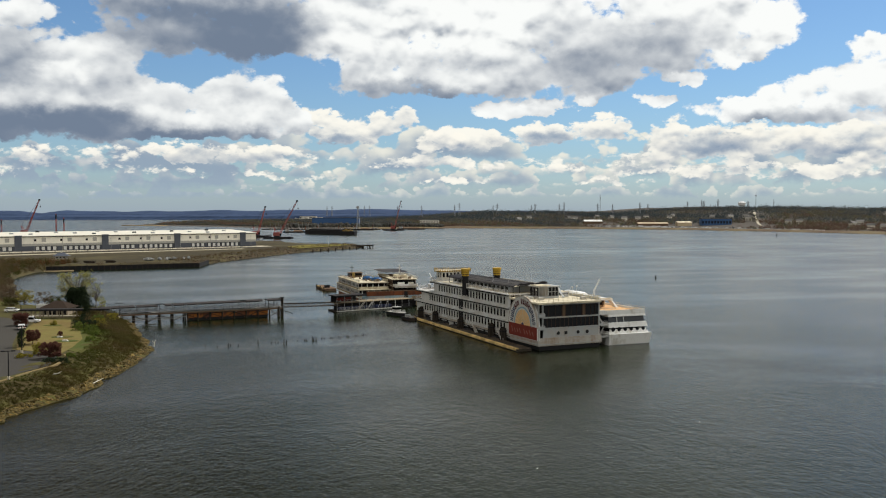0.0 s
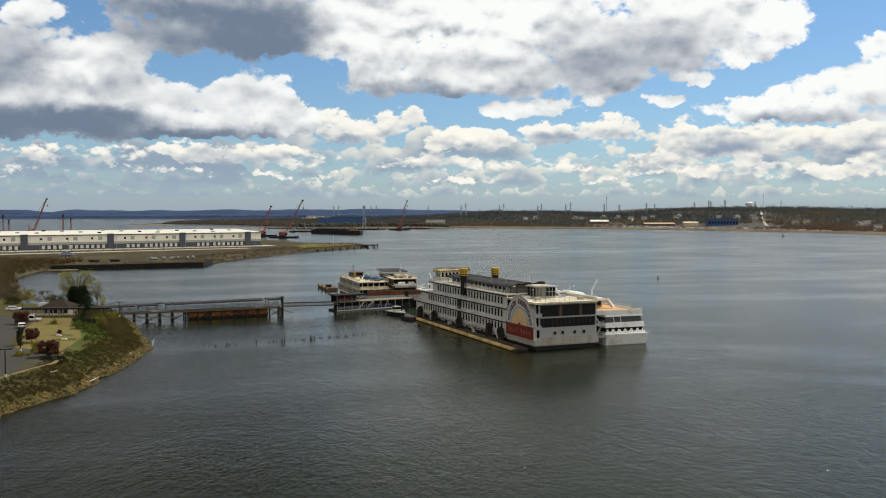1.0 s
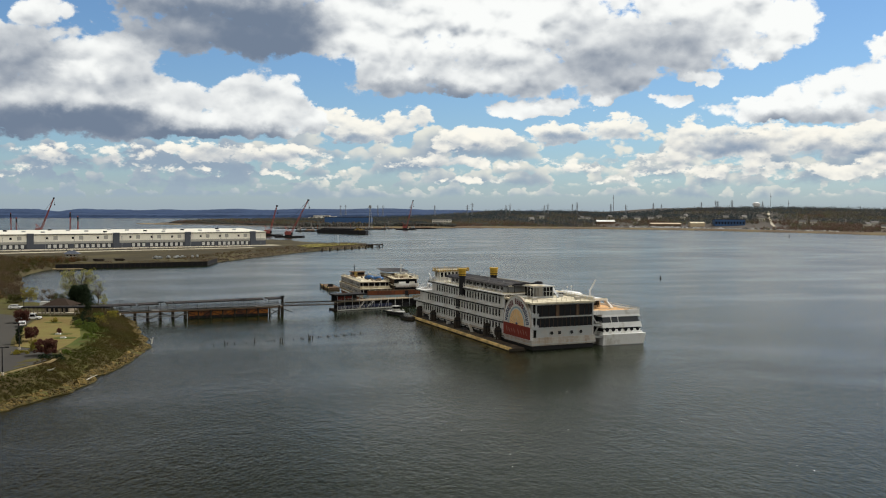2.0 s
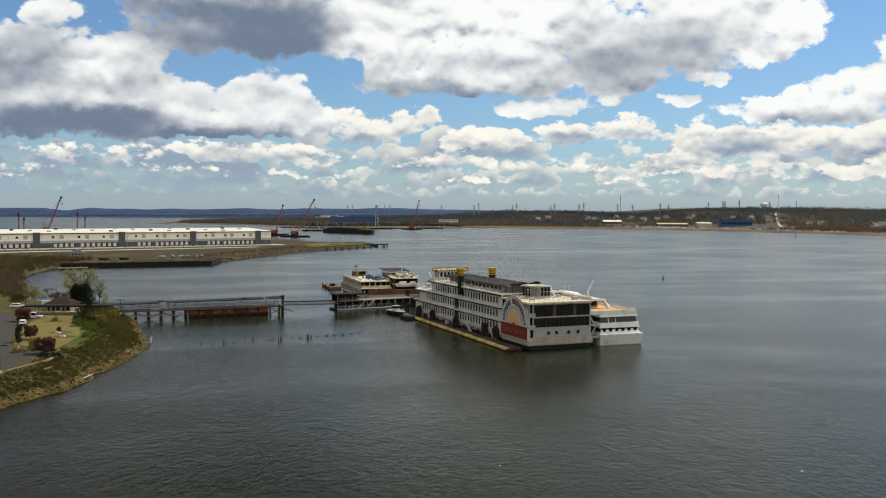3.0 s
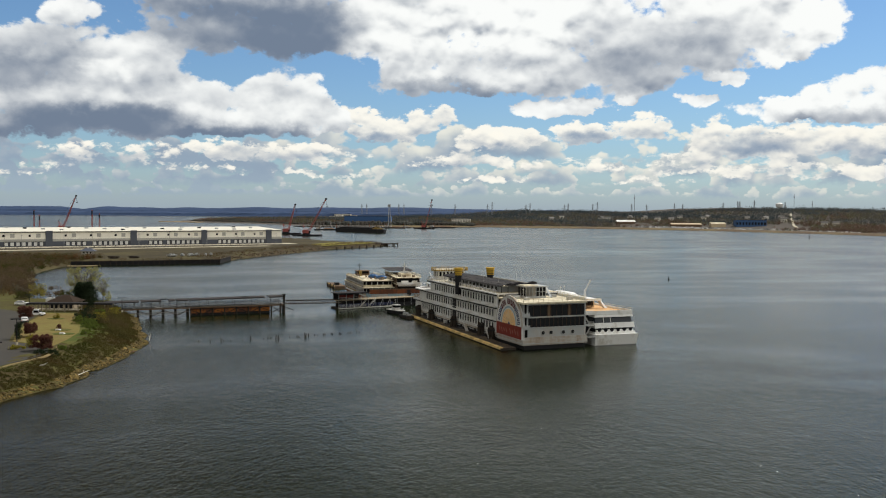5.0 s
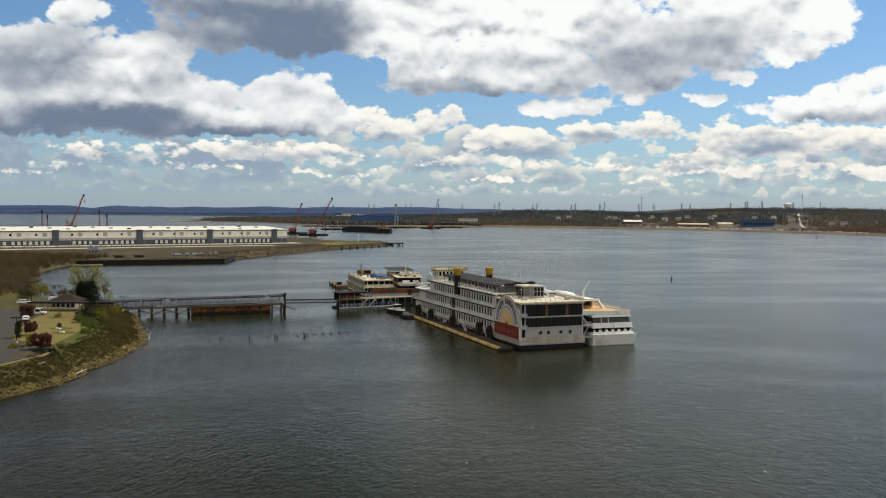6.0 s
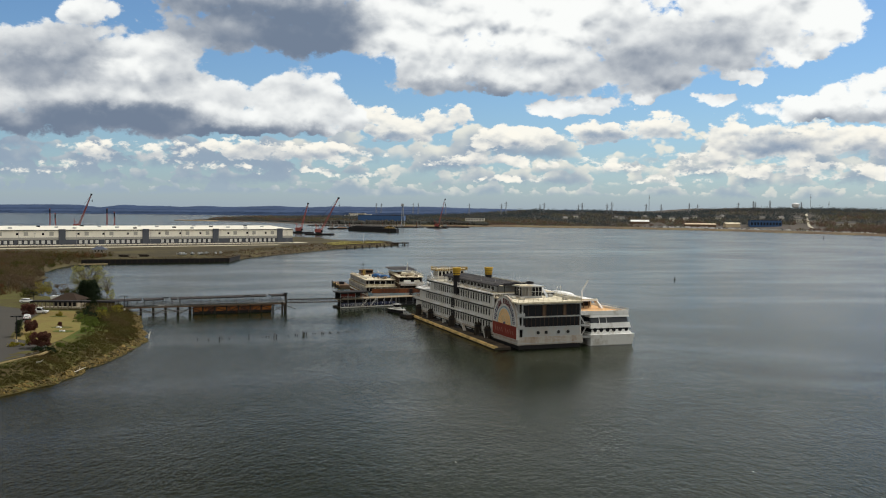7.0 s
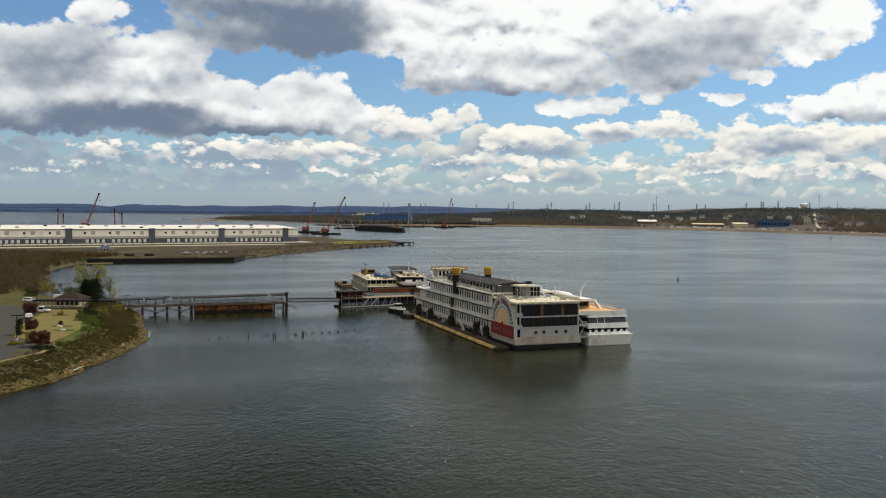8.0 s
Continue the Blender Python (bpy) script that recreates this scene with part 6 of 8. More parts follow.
def gangway():
    g = thing("gangway", "slim dark steel gangway from pier to landing", "gangway", PIER)
    L0, L1 = 49.3, 69.6

    def at(x, y, z):
        t = (x - L0) / (L1 - L0)
        return (x, y + 1.6 + 0.6 * t, z + 3.75 - 0.35 * t)
    part("deck", M().beam(at(L0, 0, 0), at(L1, 0, 0), 2.0, 0.2), DARKW, g)
    for y in (-1, 1):
        part("top_rail", M().beam(at(L0, y, 1.1), at(L1, y, 1.1), 0.18), DARKW, g)
        m = M()
        for k in range(15):
            x = L0 + (L1 - L0) * k / 14
            m.beam(at(x, y, 0), at(x, y, 1.1), 0.08)
            if k < 14:
                m.beam(at(x, y, 0), at(x + 1.6, y, 1.1), 0.06)
        part("truss", m, DARKW, g)
    return g


gangway()


def orange_barge():
    b = thing("work_barge", "rusty orange steel float lying under the pier", "barge", PIER)
    part("hull", M().prism([(17.0, 0.75), (43.5, 0.75), (43.5, 3.9), (17.0, 3.9)], 0.2, 2.95), ORANGE, b, "rusty orange hull side")
    part("deck_edge", M().box(16.9, 43.6, 0.68, 3.95, 2.86, 3.0), RUST, b)
    for x in np.arange(18.6, 43, 4.2):
        part("side_rib", M().box(x, x + 0.18, 0.62, 0.75, 1.0, 2.8), RUST, b)
    part("waterline", M().box(17.0, 43.5, 0.70, 0.745, 0.3, 1.6), BLACK, b)
    return b


orange_barge()


def stakes():
    rng = random.Random(4)
    spots = [(-79.6, 240.6, 0.9), (-76.1, 239.6, 1.0), (-73.6, 241.2, 1.9), (-73.4, 242.8, 0.8), (-71.3, 242.6, 0.9), (-68.6, 244.3, 0.6), (-66.6, 245.5, 2.2), (-63.6, 247.9, 0.7), (-62.6, 248.6, 0.9), (-61.9, 249.2, 0.8),
             (-59.9, 246.9, 2.6), (-59.3, 247.0, 2.2), (-57.2, 252.0, 0.5), (-55.4, 253.2, 0.9), (-54.6, 252.4, 0.7), (-53.2, 253.6, 2.5), (-52.8, 253.0, 2.0), (-52.4, 254.6, 1.6), (-51.2, 257.2, 0.7), (-50.4, 256.9, 0.5),
             (-48.8, 258.2, 1.0), (-48.2, 257.6, 0.7), (-46.8, 259.6, 0.9), (-46.2, 258.9, 0.7), (-44.6, 260.9, 0.8), (-44.0, 259.8, 0.8), (-42.4, 262.6, 0.9), (-41.6, 262.4, 0.7), (-40.2, 265.0, 0.9), (-39.2, 264.0, 0.6)]
    for x, y, h in spots:
        t = thing("old_pile", "rotted dark pile stump standing in the water", "pile", pose(x, y, 0, rng.uniform(-7, 7), rng.uniform(-9, 9), 0), "row of pile stumps")
        h *= 0.52
        part("stump", M().cyl((0, 0, -0.6), (0, 0, h * 0.7), 0.16, 7, 0.14).cyl((0.02, 0, h * 0.7), (0.05, 0.03, h), 0.15, 6, 0.06), DARKW, t)


stakes()


def channel_marker():
    b = thing("channel_marker", "small dark buoy standing in the river", "buoy", pose(91.4, 491, 0) @ Matrix.Scale(0.75, 4))
    part("float_drum", M().cyl((0, 0, -0.4), (0, 0, 0.6), 0.75, 12, 0.6), BLACK, b)
    part("tower", M().cyl((0, 0, 0.6), (0, 0, 2.2), 0.3, 8, 0.18).box(-0.35, 0.35, -0.35, 0.35, 1.6, 2.3), BLACK, b)
    f = copy_thing(b, pose(437, 1320, 0) @ Matrix.Scale(1.0, 4))
    f.scale = (1.6, 1.6, 1.6)


channel_marker()


# ---- pavilion, covered walk and lot ----
def pavilion():
    p = thing("pavilion", "low pale pavilion with a brown hipped shingle roof", "pavilion", pose(-139.8, 287, 3.4))
    m = M()
    cs = list(np.arange(-3.2, 4, 1.6))
    wall_with_openings(m, -3.2, -3.0, -4.2, 4.2, 0, 2.3, 0.2, 1.9, cs, 1.1, 0)
    m.box(-4.2, -4.0, -3, 3.2, 0, 2.3).box(4.0, 4.2, -3, 3.2, 0, 2.3).box(-4.0, 4.0, 3.0, 3.2, 0, 2.3)
    w = part("wall", m, PAVWALL, p, "cream rendered wall")
    for c in cs:
        part("window", M().box(c - 0.54, c + 0.54, -3.12, -3.06, 0.2, 1.9), GLASS, w)
    part("roof", M().add([(-4.7, -4.2, 2.25), (4.7, -4.2, 2.25), (4.7, 4.2, 2.25), (-4.7, 4.2, 2.25), (-1.2, 0, 4.3), (1.2, 0, 4.3), (-4.7, -4.2, 2.1), (4.7, -4.2, 2.1), (4.7, 4.2, 2.1), (-4.7, 4.2, 2.1)],
         [(0, 1, 5, 4), (1, 2, 5), (2, 3, 4, 5), (3, 0, 4), (0, 6, 7, 1), (1, 7, 8, 2), (2, 8, 9, 3), (3, 9, 6, 0), (6, 9, 8, 7)]), SHINGLE, p, "brown hipped shingle roof")
    part("terrace", M().box(-8, 13, -7.5, -3.3, -0.1, 0.12), CONCRETE, p)
    part("terrace_step", M().box(-8, 13, -8.0, -7.5, -0.1, 0.5), CONCRETE, p, "low cream wall along the terrace")
    return p


PAVWALL = material("cream_pavilion_wall", (0.24, 0.20, 0.145), 0.85, var=0.15, grain=0.8, coarse=0.3)
pavilion()


def covered_walk():
    w = thing("covered_walk", "long dark flat-roofed walkway cover on pale posts", "walkway cover", Matrix())
    pts = [(-146, 275.1), (-136, 276.2), (-119.5, 278.0)]
    for (xa, ya), (xb, yb) in zip(pts, pts[1:]):
        part("roof", M().beam((xa, ya, 6.15), (xb, yb, 6.15), 3.4, 0.28), DARKROOF, w, "dark flat roof")
        part("fascia", M().beam((xa, ya - 1.72, 6.05), (xb, yb - 1.72, 6.05), 0.1, 0.5), BLACK, w)
        n = 4
        for k in range(n):
            x, y = xa + (xb - xa) * (k + 0.4) / n, ya + (yb - ya) * (k + 0.4) / n
            for dy in (-1.2, 1.2):
                part("post", M().beam((x, y + dy, 3.5), (x, y + dy, 6.02), 0.26), PAVWALL, w)
    return w


covered_walk()


def lamp_post(x, y, h, rz=0):
    t = thing("lamp_post", "dark parking lot lamp post with a twin head", "lamp post", pose(x, y, 3.5, 0, 0, rz), "lamp posts")
    part("base", M().cyl((0, 0, 0), (0, 0, 0.6), 0.28, 10), CONCRETE, t)
    part("pole", M().cyl((0, 0, 0.6), (0, 0, h), 0.12, 8, 0.09), BLACK, t)
    part("arm", M().beam((-0.7, 0, h - 0.1), (0.7, 0, h - 0.1), 0.12), BLACK, t)
    for s in (-1, 1):
        part("lamp_head", M().box(s * 0.95 - 0.35, s * 0.95 + 0.35, -0.2, 0.2, h - 0.18, h + 0.05), BLACK, t)


for lx, ly, lh, lr in ((-98.8, 174.5, 5.6, 20), (-112.4, 207.3, 6.2, 10), (-116.4, 276.5, 4.6, 0), (-150, 283, 4.5, 0)):
    lamp_post(lx, ly, lh, lr)


def car(x, y, rz, long, tall, label, pickup=False):
    c = thing("pickup_truck" if pickup else "car", label, "pickup truck" if pickup else "car", pose(x, y, 3.54, 0, 0, rz), "parked cars")
    L, W = long, 1.9
    w = W / 2
    body = [(-L / 2, 0.45), (-L / 2, 0.95), (-L / 2 + 0.1, 1.0), (L * 0.22, 1.02), (L / 2 - 0.15, 0.9), (L / 2, 0.7), (L / 2, 0.4)]
    part("body", M().slab([(p, q) for p, q in body], 1, -w, w), CARWHITE, c)
    if pickup:
        cab = [(-0.4, 1.0), (-0.3, tall), (1.0, tall), (1.6, 1.02)]
        part("bed_liner", M().box(-L / 2 + 0.15, -0.5, -w + 0.15, w - 0.15, 1.0, 1.06), BLACK, c)
        part("bed_side", M().box(-L / 2, -0.45, -w, -w + 0.1, 1.0, 1.3).box(-L / 2, -0.45, w - 0.1, w, 1.0, 1.3).box(-L / 2, -L / 2 + 0.1, -w + 0.1, w - 0.1, 1.0, 1.3), CARWHITE, c)
    else:
        cab = [(-L / 2 + 0.25, 1.0), (-L / 2 + 0.6, tall), (0.5, tall), (1.3, 1.02)]
    part("roof", M().slab(cab, 1, -w * 0.86, w * 0.86), CARWHITE, c)
    g = [(cab[0][0] + 0.12, 1.06), (cab[1][0] + 0.08, tall - 0.08), (cab[2][0] - 0.05, tall - 0.08), (cab[3][0] - 0.18, 1.06)]
    part("side_window", M().slab(g, 1, -w * 0.875, w * 0.875), GLASS, c)
    part("windscreen", M().slab([(cab[2][0] + 0.06, tall - 0.08), (cab[3][0] - 0.04, 1.08), (cab[3][0] + 0.01, 1.08), (cab[2][0] + 0.1, tall - 0.06)], 1, -w * 0.78, w * 0.78), GLASS, c)
    part("rear_window", M().slab([(cab[0][0] + 0.02, 1.12), (cab[1][0] - 0.05, tall - 0.1), (cab[1][0] - 0.02, tall - 0.1), (cab[0][0] + 0.06, 1.12)], 1, -w * 0.74, w * 0.74), GLASS, c)
    for sx in (-L * 0.3, L * 0.31):
        for sy in (-w + 0.02, w - 0.02):
            wh = part("wheel", M().cyl((sx, sy - 0.12, 0.34), (sx, sy + 0.12, 0.34), 0.36, 14), TYRE, c)
            part("rim", M().cyl((sx, sy - 0.135, 0.34), (sx, sy + 0.135, 0.34), 0.21, 10), CHROME, wh)
    for sy in (-0.7, 0.7):
        part("headlight", M().box(L / 2 - 0.02, L / 2 + 0.02, sy - 0.2, sy + 0.2, 0.62, 0.78), CHROME, c)
        part("tail_light", M().box(-L / 2 - 0.02, -L / 2 + 0.02, sy - 0.12, sy + 0.12, 0.68, 0.92), REDLAMP, c)
    part("bumper", M().box(L / 2, L / 2 + 0.08, -w, w, 0.38, 0.56).box(-L / 2 - 0.08, -L / 2, -w, w, 0.38, 0.56), BLACK, c)
    return c


car(-137.6, 263.2, 12, 5.6, 1.85, "white pickup truck parked by the plum tree", True)
car(-132.9, 248.6, 118, 4.5, 1.5, "white hatchback parked at the lot's edge")
car(-157.2, 291.6, 8, 4.3, 1.45, "white hatchback parked beyond the covered walk")


def plant(name, label, category, x, y, z, trunk_h, trunk_r, clumps_at, mat, per, size, limbs=4, seed=1, group="", twigs=0):
    """A woody plant: tapered trunk, limbs towards its clumps, and a crown of many small leaf sprays."""
    rng = np.random.default_rng(seed)
    t = thing(name, label, category, pose(x, y, z), group)
    m = M().cyl((0, 0, -0.3), (0.05, 0, trunk_h), trunk_r, 7, trunk_r * 0.6)
    for c in clumps_at[:: max(1, len(clumps_at) // max(limbs, 1))]:
        p = Vector((c[0], c[1], c[2]))
        a = Vector((0.03, 0, trunk_h * 0.8))
        mid = a.lerp(p, 0.55) + Vector((0, 0, 0.12 * (p - a).length))
        m.cyl(a, mid, trunk_r * 0.45, 5, trunk_r * 0.28).cyl(mid, p, trunk_r * 0.28, 5, trunk_r * 0.1)
        for k in range(twigs):
            q = p + Vector(rng.normal(0, c[3] * 0.8, 3).tolist())
            m.cyl(mid.lerp(p, rng.uniform(0.3, 1)), q, trunk_r * 0.13, 3, 0.015)
    part("trunk", m, BARK, t)
    v, f = leaves(rng, [c[:3] for c in clumps_at], [c[3] for c in clumps_at], per, size)
    part("crown", raw("crown", v.tolist(), f.tolist(), mat), mat, t)
    return t


def scatter(seed, n, rx, ry, z0, z1, r0, r1, taper=0.0):
    rng = np.random.default_rng(seed)
    out = []
    for _ in range(n):
        h = rng.uniform(0, 1)
        a, q = rng.uniform(0, 2 * np.pi), rng.uniform(0.15, 1) ** 0.5 * (1 - taper * h)
        out.append((rx * q * math.cos(a), ry * q * math.sin(a), z0 + (z1 - z0) * h, rng.uniform(r0, r1) * (1 - 0.4 * taper * h)))
    return out


plant("willow_tree", "tall bare-branched tree with fresh yellow-green leaves", "tree", -140.4, 302, 3.4, 4.5, 0.32, scatter(3, 120, 6.2, 4.6, 4.4, 12.2, 0.8, 1.5), YLEAF, 75, 0.14, 44, 3, twigs=7)
plant("willow_tree", "slender young tree with yellow-green leaves", "tree", -133.6, 301, 3.2, 3.5, 0.2, scatter(5, 22, 2.4, 2.0, 4.2, 9.6, 0.4, 0.8), YLEAF, 34, 0.13, 14, 4, twigs=5)
plant("willow_tree", "small yellow-green sapling by the pier", "tree", -128.0, 292, 3.2, 1.8, 0.12, scatter(6, 10, 1.3, 1.3, 1.6, 4.6, 0.5, 0.8), YLEAF, 50, 0.2, 5, 5)
plant("evergreen_tree", "dense dark evergreen behind the pavilion", "tree", -138.0, 297, 3.4, 2.2, 0.3, scatter(7, 150, 5.2, 3.8, 0.6, 7.3, 0.9, 1.4, 0.5), CONIFER, 110, 0.24, 6, 6)
plant("evergreen_tree", "narrow dark evergreen at the head of the pier", "tree", -125.6, 274.5, 3.5, 1.2, 0.16, scatter(8, 40, 1.15, 1.15, 0.4, 5.6, 0.5, 0.8, 0.75), CONIFER, 90, 0.16, 4, 7)
plant("evergreen_tree", "small upright dark evergreen on the lot's island", "tree", -116.8, 216.2, 3.5, 0.8, 0.14, scatter(9, 36, 0.95, 0.95, 0.3, 4.2, 0.4, 0.6, 0.35), CONIFER, 80, 0.14, 4, 8)
plant("plum_tree", "small purple-leaved plum tree beside the lot", "tree", -116.2, 220.4, 3.5, 1.2, 0.12, scatter(10, 60, 1.7, 1.4, 1.0, 3.4, 0.35, 0.6), PLUM, 90, 0.15, 8, 9, "plum trees", 2)
plant("plum_tree", "spreading purple-leaved plum tree by the hedge", "tree", -102.2, 199.4, 3.5, 1.0, 0.14, scatter(11, 100, 2.3, 1.9, 0.7, 3.4, 0.35, 0.6), PLUM, 90, 0.15, 10, 10, "plum trees", 2)
plant("plum_tree", "dark purple plum tree beside the pickup", "tree", -137.5, 257.4, 3.5, 1.2, 0.14, scatter(12, 80, 2.0, 1.7, 0.7, 3.4, 0.4, 0.7), PLUM, 90, 0.16, 8, 11, "plum trees", 2)
plant("shrub", "yellow-green upright shrub on the lot's island", "shrub", -107.4, 204.4, 3.5, 0.5, 0.08, scatter(13, 24, 0.8, 0.9, 0.3, 2.6, 0.45, 0.7), YELLOWSHRUB, 70, 0.13, 3, 12, "shrubs")
for k, (x, y, rx, ry, h, mat, lab) in enumerate((
        (-108.6, 200.4, 2.3, 1.1, 0.9, YELLOWSHRUB, "low clipped yellow-green hedge"), (-98.8, 195.2, 3.4, 1.2, 0.9, CONIFER, "low spreading dark green hedge"), (-98.9, 202.0, 1.4, 0.9, 0.8, GREENSHRUB, "low clipped green hedge beside the path"),
        (-115.6, 246.8, 2.4, 2.0, 2.4, GREENSHRUB, "rounded green shrub on the bank's edge"), (-119.0, 253.5, 2.0, 2.0, 2.6, CONIFER, "dark green shrub on the bank's edge"), (-110.5, 241.5, 2.6, 2.2, 2.2, GREENSHRUB, "broad light green shrub"),
        (-112.6, 253.0, 2.6, 2.2, 2.8, YELLOWSHRUB, "tall yellow-green shrub on the bank"), (-117.0, 262.0, 2.5, 2.2, 2.6, GREENSHRUB, "green shrub near the pier"), (-116, 270, 2.6, 2.0, 2.2, YELLOWSHRUB, "yellow-green shrub under the pier head"),
        (-122.5, 266.0, 1.8, 1.8, 2.2, CONIFER, "dark shrub near the covered walk"), (-107.5, 236.0, 2.0, 1.6, 1.6, GREENSHRUB, "low green shrub above the bank"), (-113.5, 248.5, 2.2, 2.0, 2.6, CONIFER, "dark green bush above the bank"), (-104.0, 226.0, 2.0, 1.5, 1.3, GREENSHRUB, "low spreading green shrub on the verge"), (-128.0, 257.4, 0.9, 0.8, 1.5, YELLOWSHRUB, "small golden bush in a grass patch"), (-115.6, 234.4, 0.6, 0.6, 1.3, PLUM, "small russet bush in a grass patch"))):
    plant("shrub", lab, "shrub", x, y, 3.4, h * 0.35, 0.07, scatter(30 + k, 10 + int(5 * rx * ry), rx, ry, 0.2, h, 0.35, 0.65, 0.4), mat, 55, 0.15, 3, 30 + k, "shrubs")
for x, y in ((-115.0, 232.4), (-110.6, 225.8)):
    t = thing("planter_stone", "small white stone edging block on the grass", "stone", pose(x, y, 3.6), "white stones")
    part("block", M().prism([(-0.7, -0.3), (0.6, -0.35), (0.8, 0.2), (-0.5, 0.35)], 0, 0.35, [(-0.6, -0.22), (0.5, -0.25), (0.65, 0.15), (-0.4, 0.25)]), WHITE, t)


# brush and grass on the bank
def near_bank():
    rng = np.random.default_rng(12)
    x = rng.uniform(-140, -84, 60000)
    y = rng.uniform(120, 312, 60000)
    z, d = ground_z(x, y, NEAR, BANK)
    edge = np.interp(y, [150, 200, 235, 250, 300], [10.5, 11.0, 13.0, 17.0, 17.0])
    dense = np.where((d > 1.8) & (d < edge), 1.0, 0.0) * np.interp(edge - d, [0, 3.0], [0.25, 1.0])
    keep = rng.uniform(0, 1, len(x)) < dense * 0.85
    x, y, z, d = x[keep], y[keep], z[keep], d[keep]
    patch = np.sin(x * 0.45 + 1.3 * np.sin(y * 0.13)) + np.sin(y * 0.21 + x * 0.1) + rng.normal(0, 0.35, len(x))
    green = patch + np.interp(d, [3, 7, 13], [-1.6, 0.3, 1.6]) > 0.8
    tall = np.interp(d, [1.3, 4.0], [0.45, 1.0]) * np.interp(y, [180, 230, 262, 300], [0.42, 0.6, 1.15, 1.3]) * (0.75 + 0.25 * np.sin(x * 0.8) * np.sin(y * 0.6))
    bx, by = rng.uniform(-130, -92, 900), rng.uniform(228, 296, 900)
    bz, bd = ground_z(bx, by, NEAR, BANK)
    tall_at = (bd > 4.5) & (bd < np.interp(by, [228, 262, 296], [8.0, 14.0, 15.0]))
    bx, by, bz = bx[tall_at], by[tall_at], bz[tall_at]
    br = rng.uniform(0.7, 1.5, len(bx)) * np.interp(by, [228, 250, 296], [0.7, 1.0, 1.1])
    bv, bf = leaves(rng, np.stack([bx, by, bz + br * 0.9], -1), br, 260, 0.10, 1.15)
    tagged(part("bare_bushes", raw("bare_bushes", bv.tolist(), bf.tolist(), BAREBUSH), BAREBUSH), "soft bare brown bushes on the point", "brush", kind="stuff")
    for pick, name, label, mat, per in ((~green, "brush", "tangled bare brown brush on the bank", BRUSH, 38), (green, "bank_grass", "green weeds and low shrubs on the bank", BANKGREEN, 34)):
        h = tall[pick] * (1.0 if mat is BRUSH else 0.7)
        c = np.stack([x[pick], y[pick], z[pick] + h * 0.35], -1)
        v, f = leaves(rng, c, h * 0.75 + 0.15, per, 0.095, 0.8)
        v2, f2 = tufts(rng, np.stack([x[pick], y[pick], z[pick] - 0.05], -1), 0.6, 0.05, 1.4, 3)
        tagged(part(name, raw(name, np.concatenate([v, v2]).tolist(), np.concatenate([f, f2 + len(v)]).tolist(), mat), mat), label, "brush", kind="stuff")


BAREBUSH = leafy(material("soft_bare_bush_twigs", (0.105, 0.078, 0.036), 0.95, var=0.2, grain=0.4, coarse=0.08, bump=0, second=(0.078, 0.070, 0.022), amount=0.5, island=0.2), 0.55)
BANKGREEN = leafy(material("mixed_green_bank_weeds", (0.052, 0.058, 0.011), 0.9, var=0.25, grain=0.3, coarse=0.05, bump=0, second=(0.056, 0.045, 0.014), amount=0.4, island=0.18))
near_bank()


def riprap():
    r = thing("riprap", "band of broken tan stone along the water's edge", "rocks", Matrix(), kind="structure")
    rng = np.random.default_rng(21)
    kinds = []
    for k in range(7):
        v = ICO_V * (1 + rng.uniform(-0.3, 0.3, (len(ICO_V), 1))) * np.array([1.0, rng.uniform(0.55, 0.9), rng.uniform(0.4, 0.65)])
        kinds.append(raw("stone", v.tolist(), ICO_F.tolist(), STONE))
    pts = [np.array(p) for p in NEAR_EDGE[:-4]]
    seg = [np.linalg.norm(b - a) for a, b in zip(pts, pts[1:])]
    tot = sum(seg)
    small_p, small_s = [], []

    def along(s):
        for a, b, L in zip(pts, pts[1:], seg):
            if s <= L:
                d = (b - a) / L
                return a + d * s, np.array([-d[1], d[0]])
            s -= L
        return pts[-1], np.array([0, 1.0])

    for k in range(290):
        p, n = along(rng.uniform(0, tot * 0.93))
        w = rng.uniform(0.0, 2.2)
        q = p + n * w
        z, d = ground_z(q[0], q[1], NEAR, BANK)
        ob = part("stone", kinds[k % 7], STONE, r)
        s = rng.uniform(0.28, 0.85) * (1.1 if w > 1.5 else 0.85)
        ob.matrix_basis = Matrix.LocRotScale((q[0], q[1], float(z) + 0.1 * s), Euler((rng.uniform(-0.4, 0.4), rng.uniform(-0.4, 0.4), rng.uniform(0, 6.28))), (s, s, s))
    for k in range(3200):
        p, n = along(rng.uniform(0, tot))
        q = p + n * rng.uniform(-0.3, 2.4)
        z, d = ground_z(q[0], q[1], NEAR, BANK)
        small_p.append((q[0], q[1], float(z) + 0.05))
        small_s.append(rng.uniform(0.12, 0.40))
    st = part("small_stones", clumps("small_stones", small_p, small_s, STONE, 22, 0.35, 0.6), STONE, r)
    tagged(st, kind="stuff")
    part("weed_line", strip("weed", [tuple(p + np.array([0.15, 0]) ) for p in pts], 0.6, 0.08, WEED, 0.2), WEED, r, "olive weed at the waterline")


riprap()


def driftwood(x, y, rz, long, label, lean=0.0, z=0.25, wood=None, thick=0.14):
    t = thing("driftwood", label, "driftwood", pose(x, y, z, 0, lean, rz), "driftwood")
    w = thick
    part("log", M().cyl((0, 0, 0), (long * 0.6, 0.1, 0.12), w, 7, w * 0.8).cyl((long * 0.6, 0.1, 0.12), (long, -0.1, 0.3), w * 0.8, 6, w * 0.4).cyl((long * 0.5, 0.05, 0.1), (long * 0.75, 0.7, 0.5), w * 0.6, 5, w * 0.2), wood or BLEACHED, t)


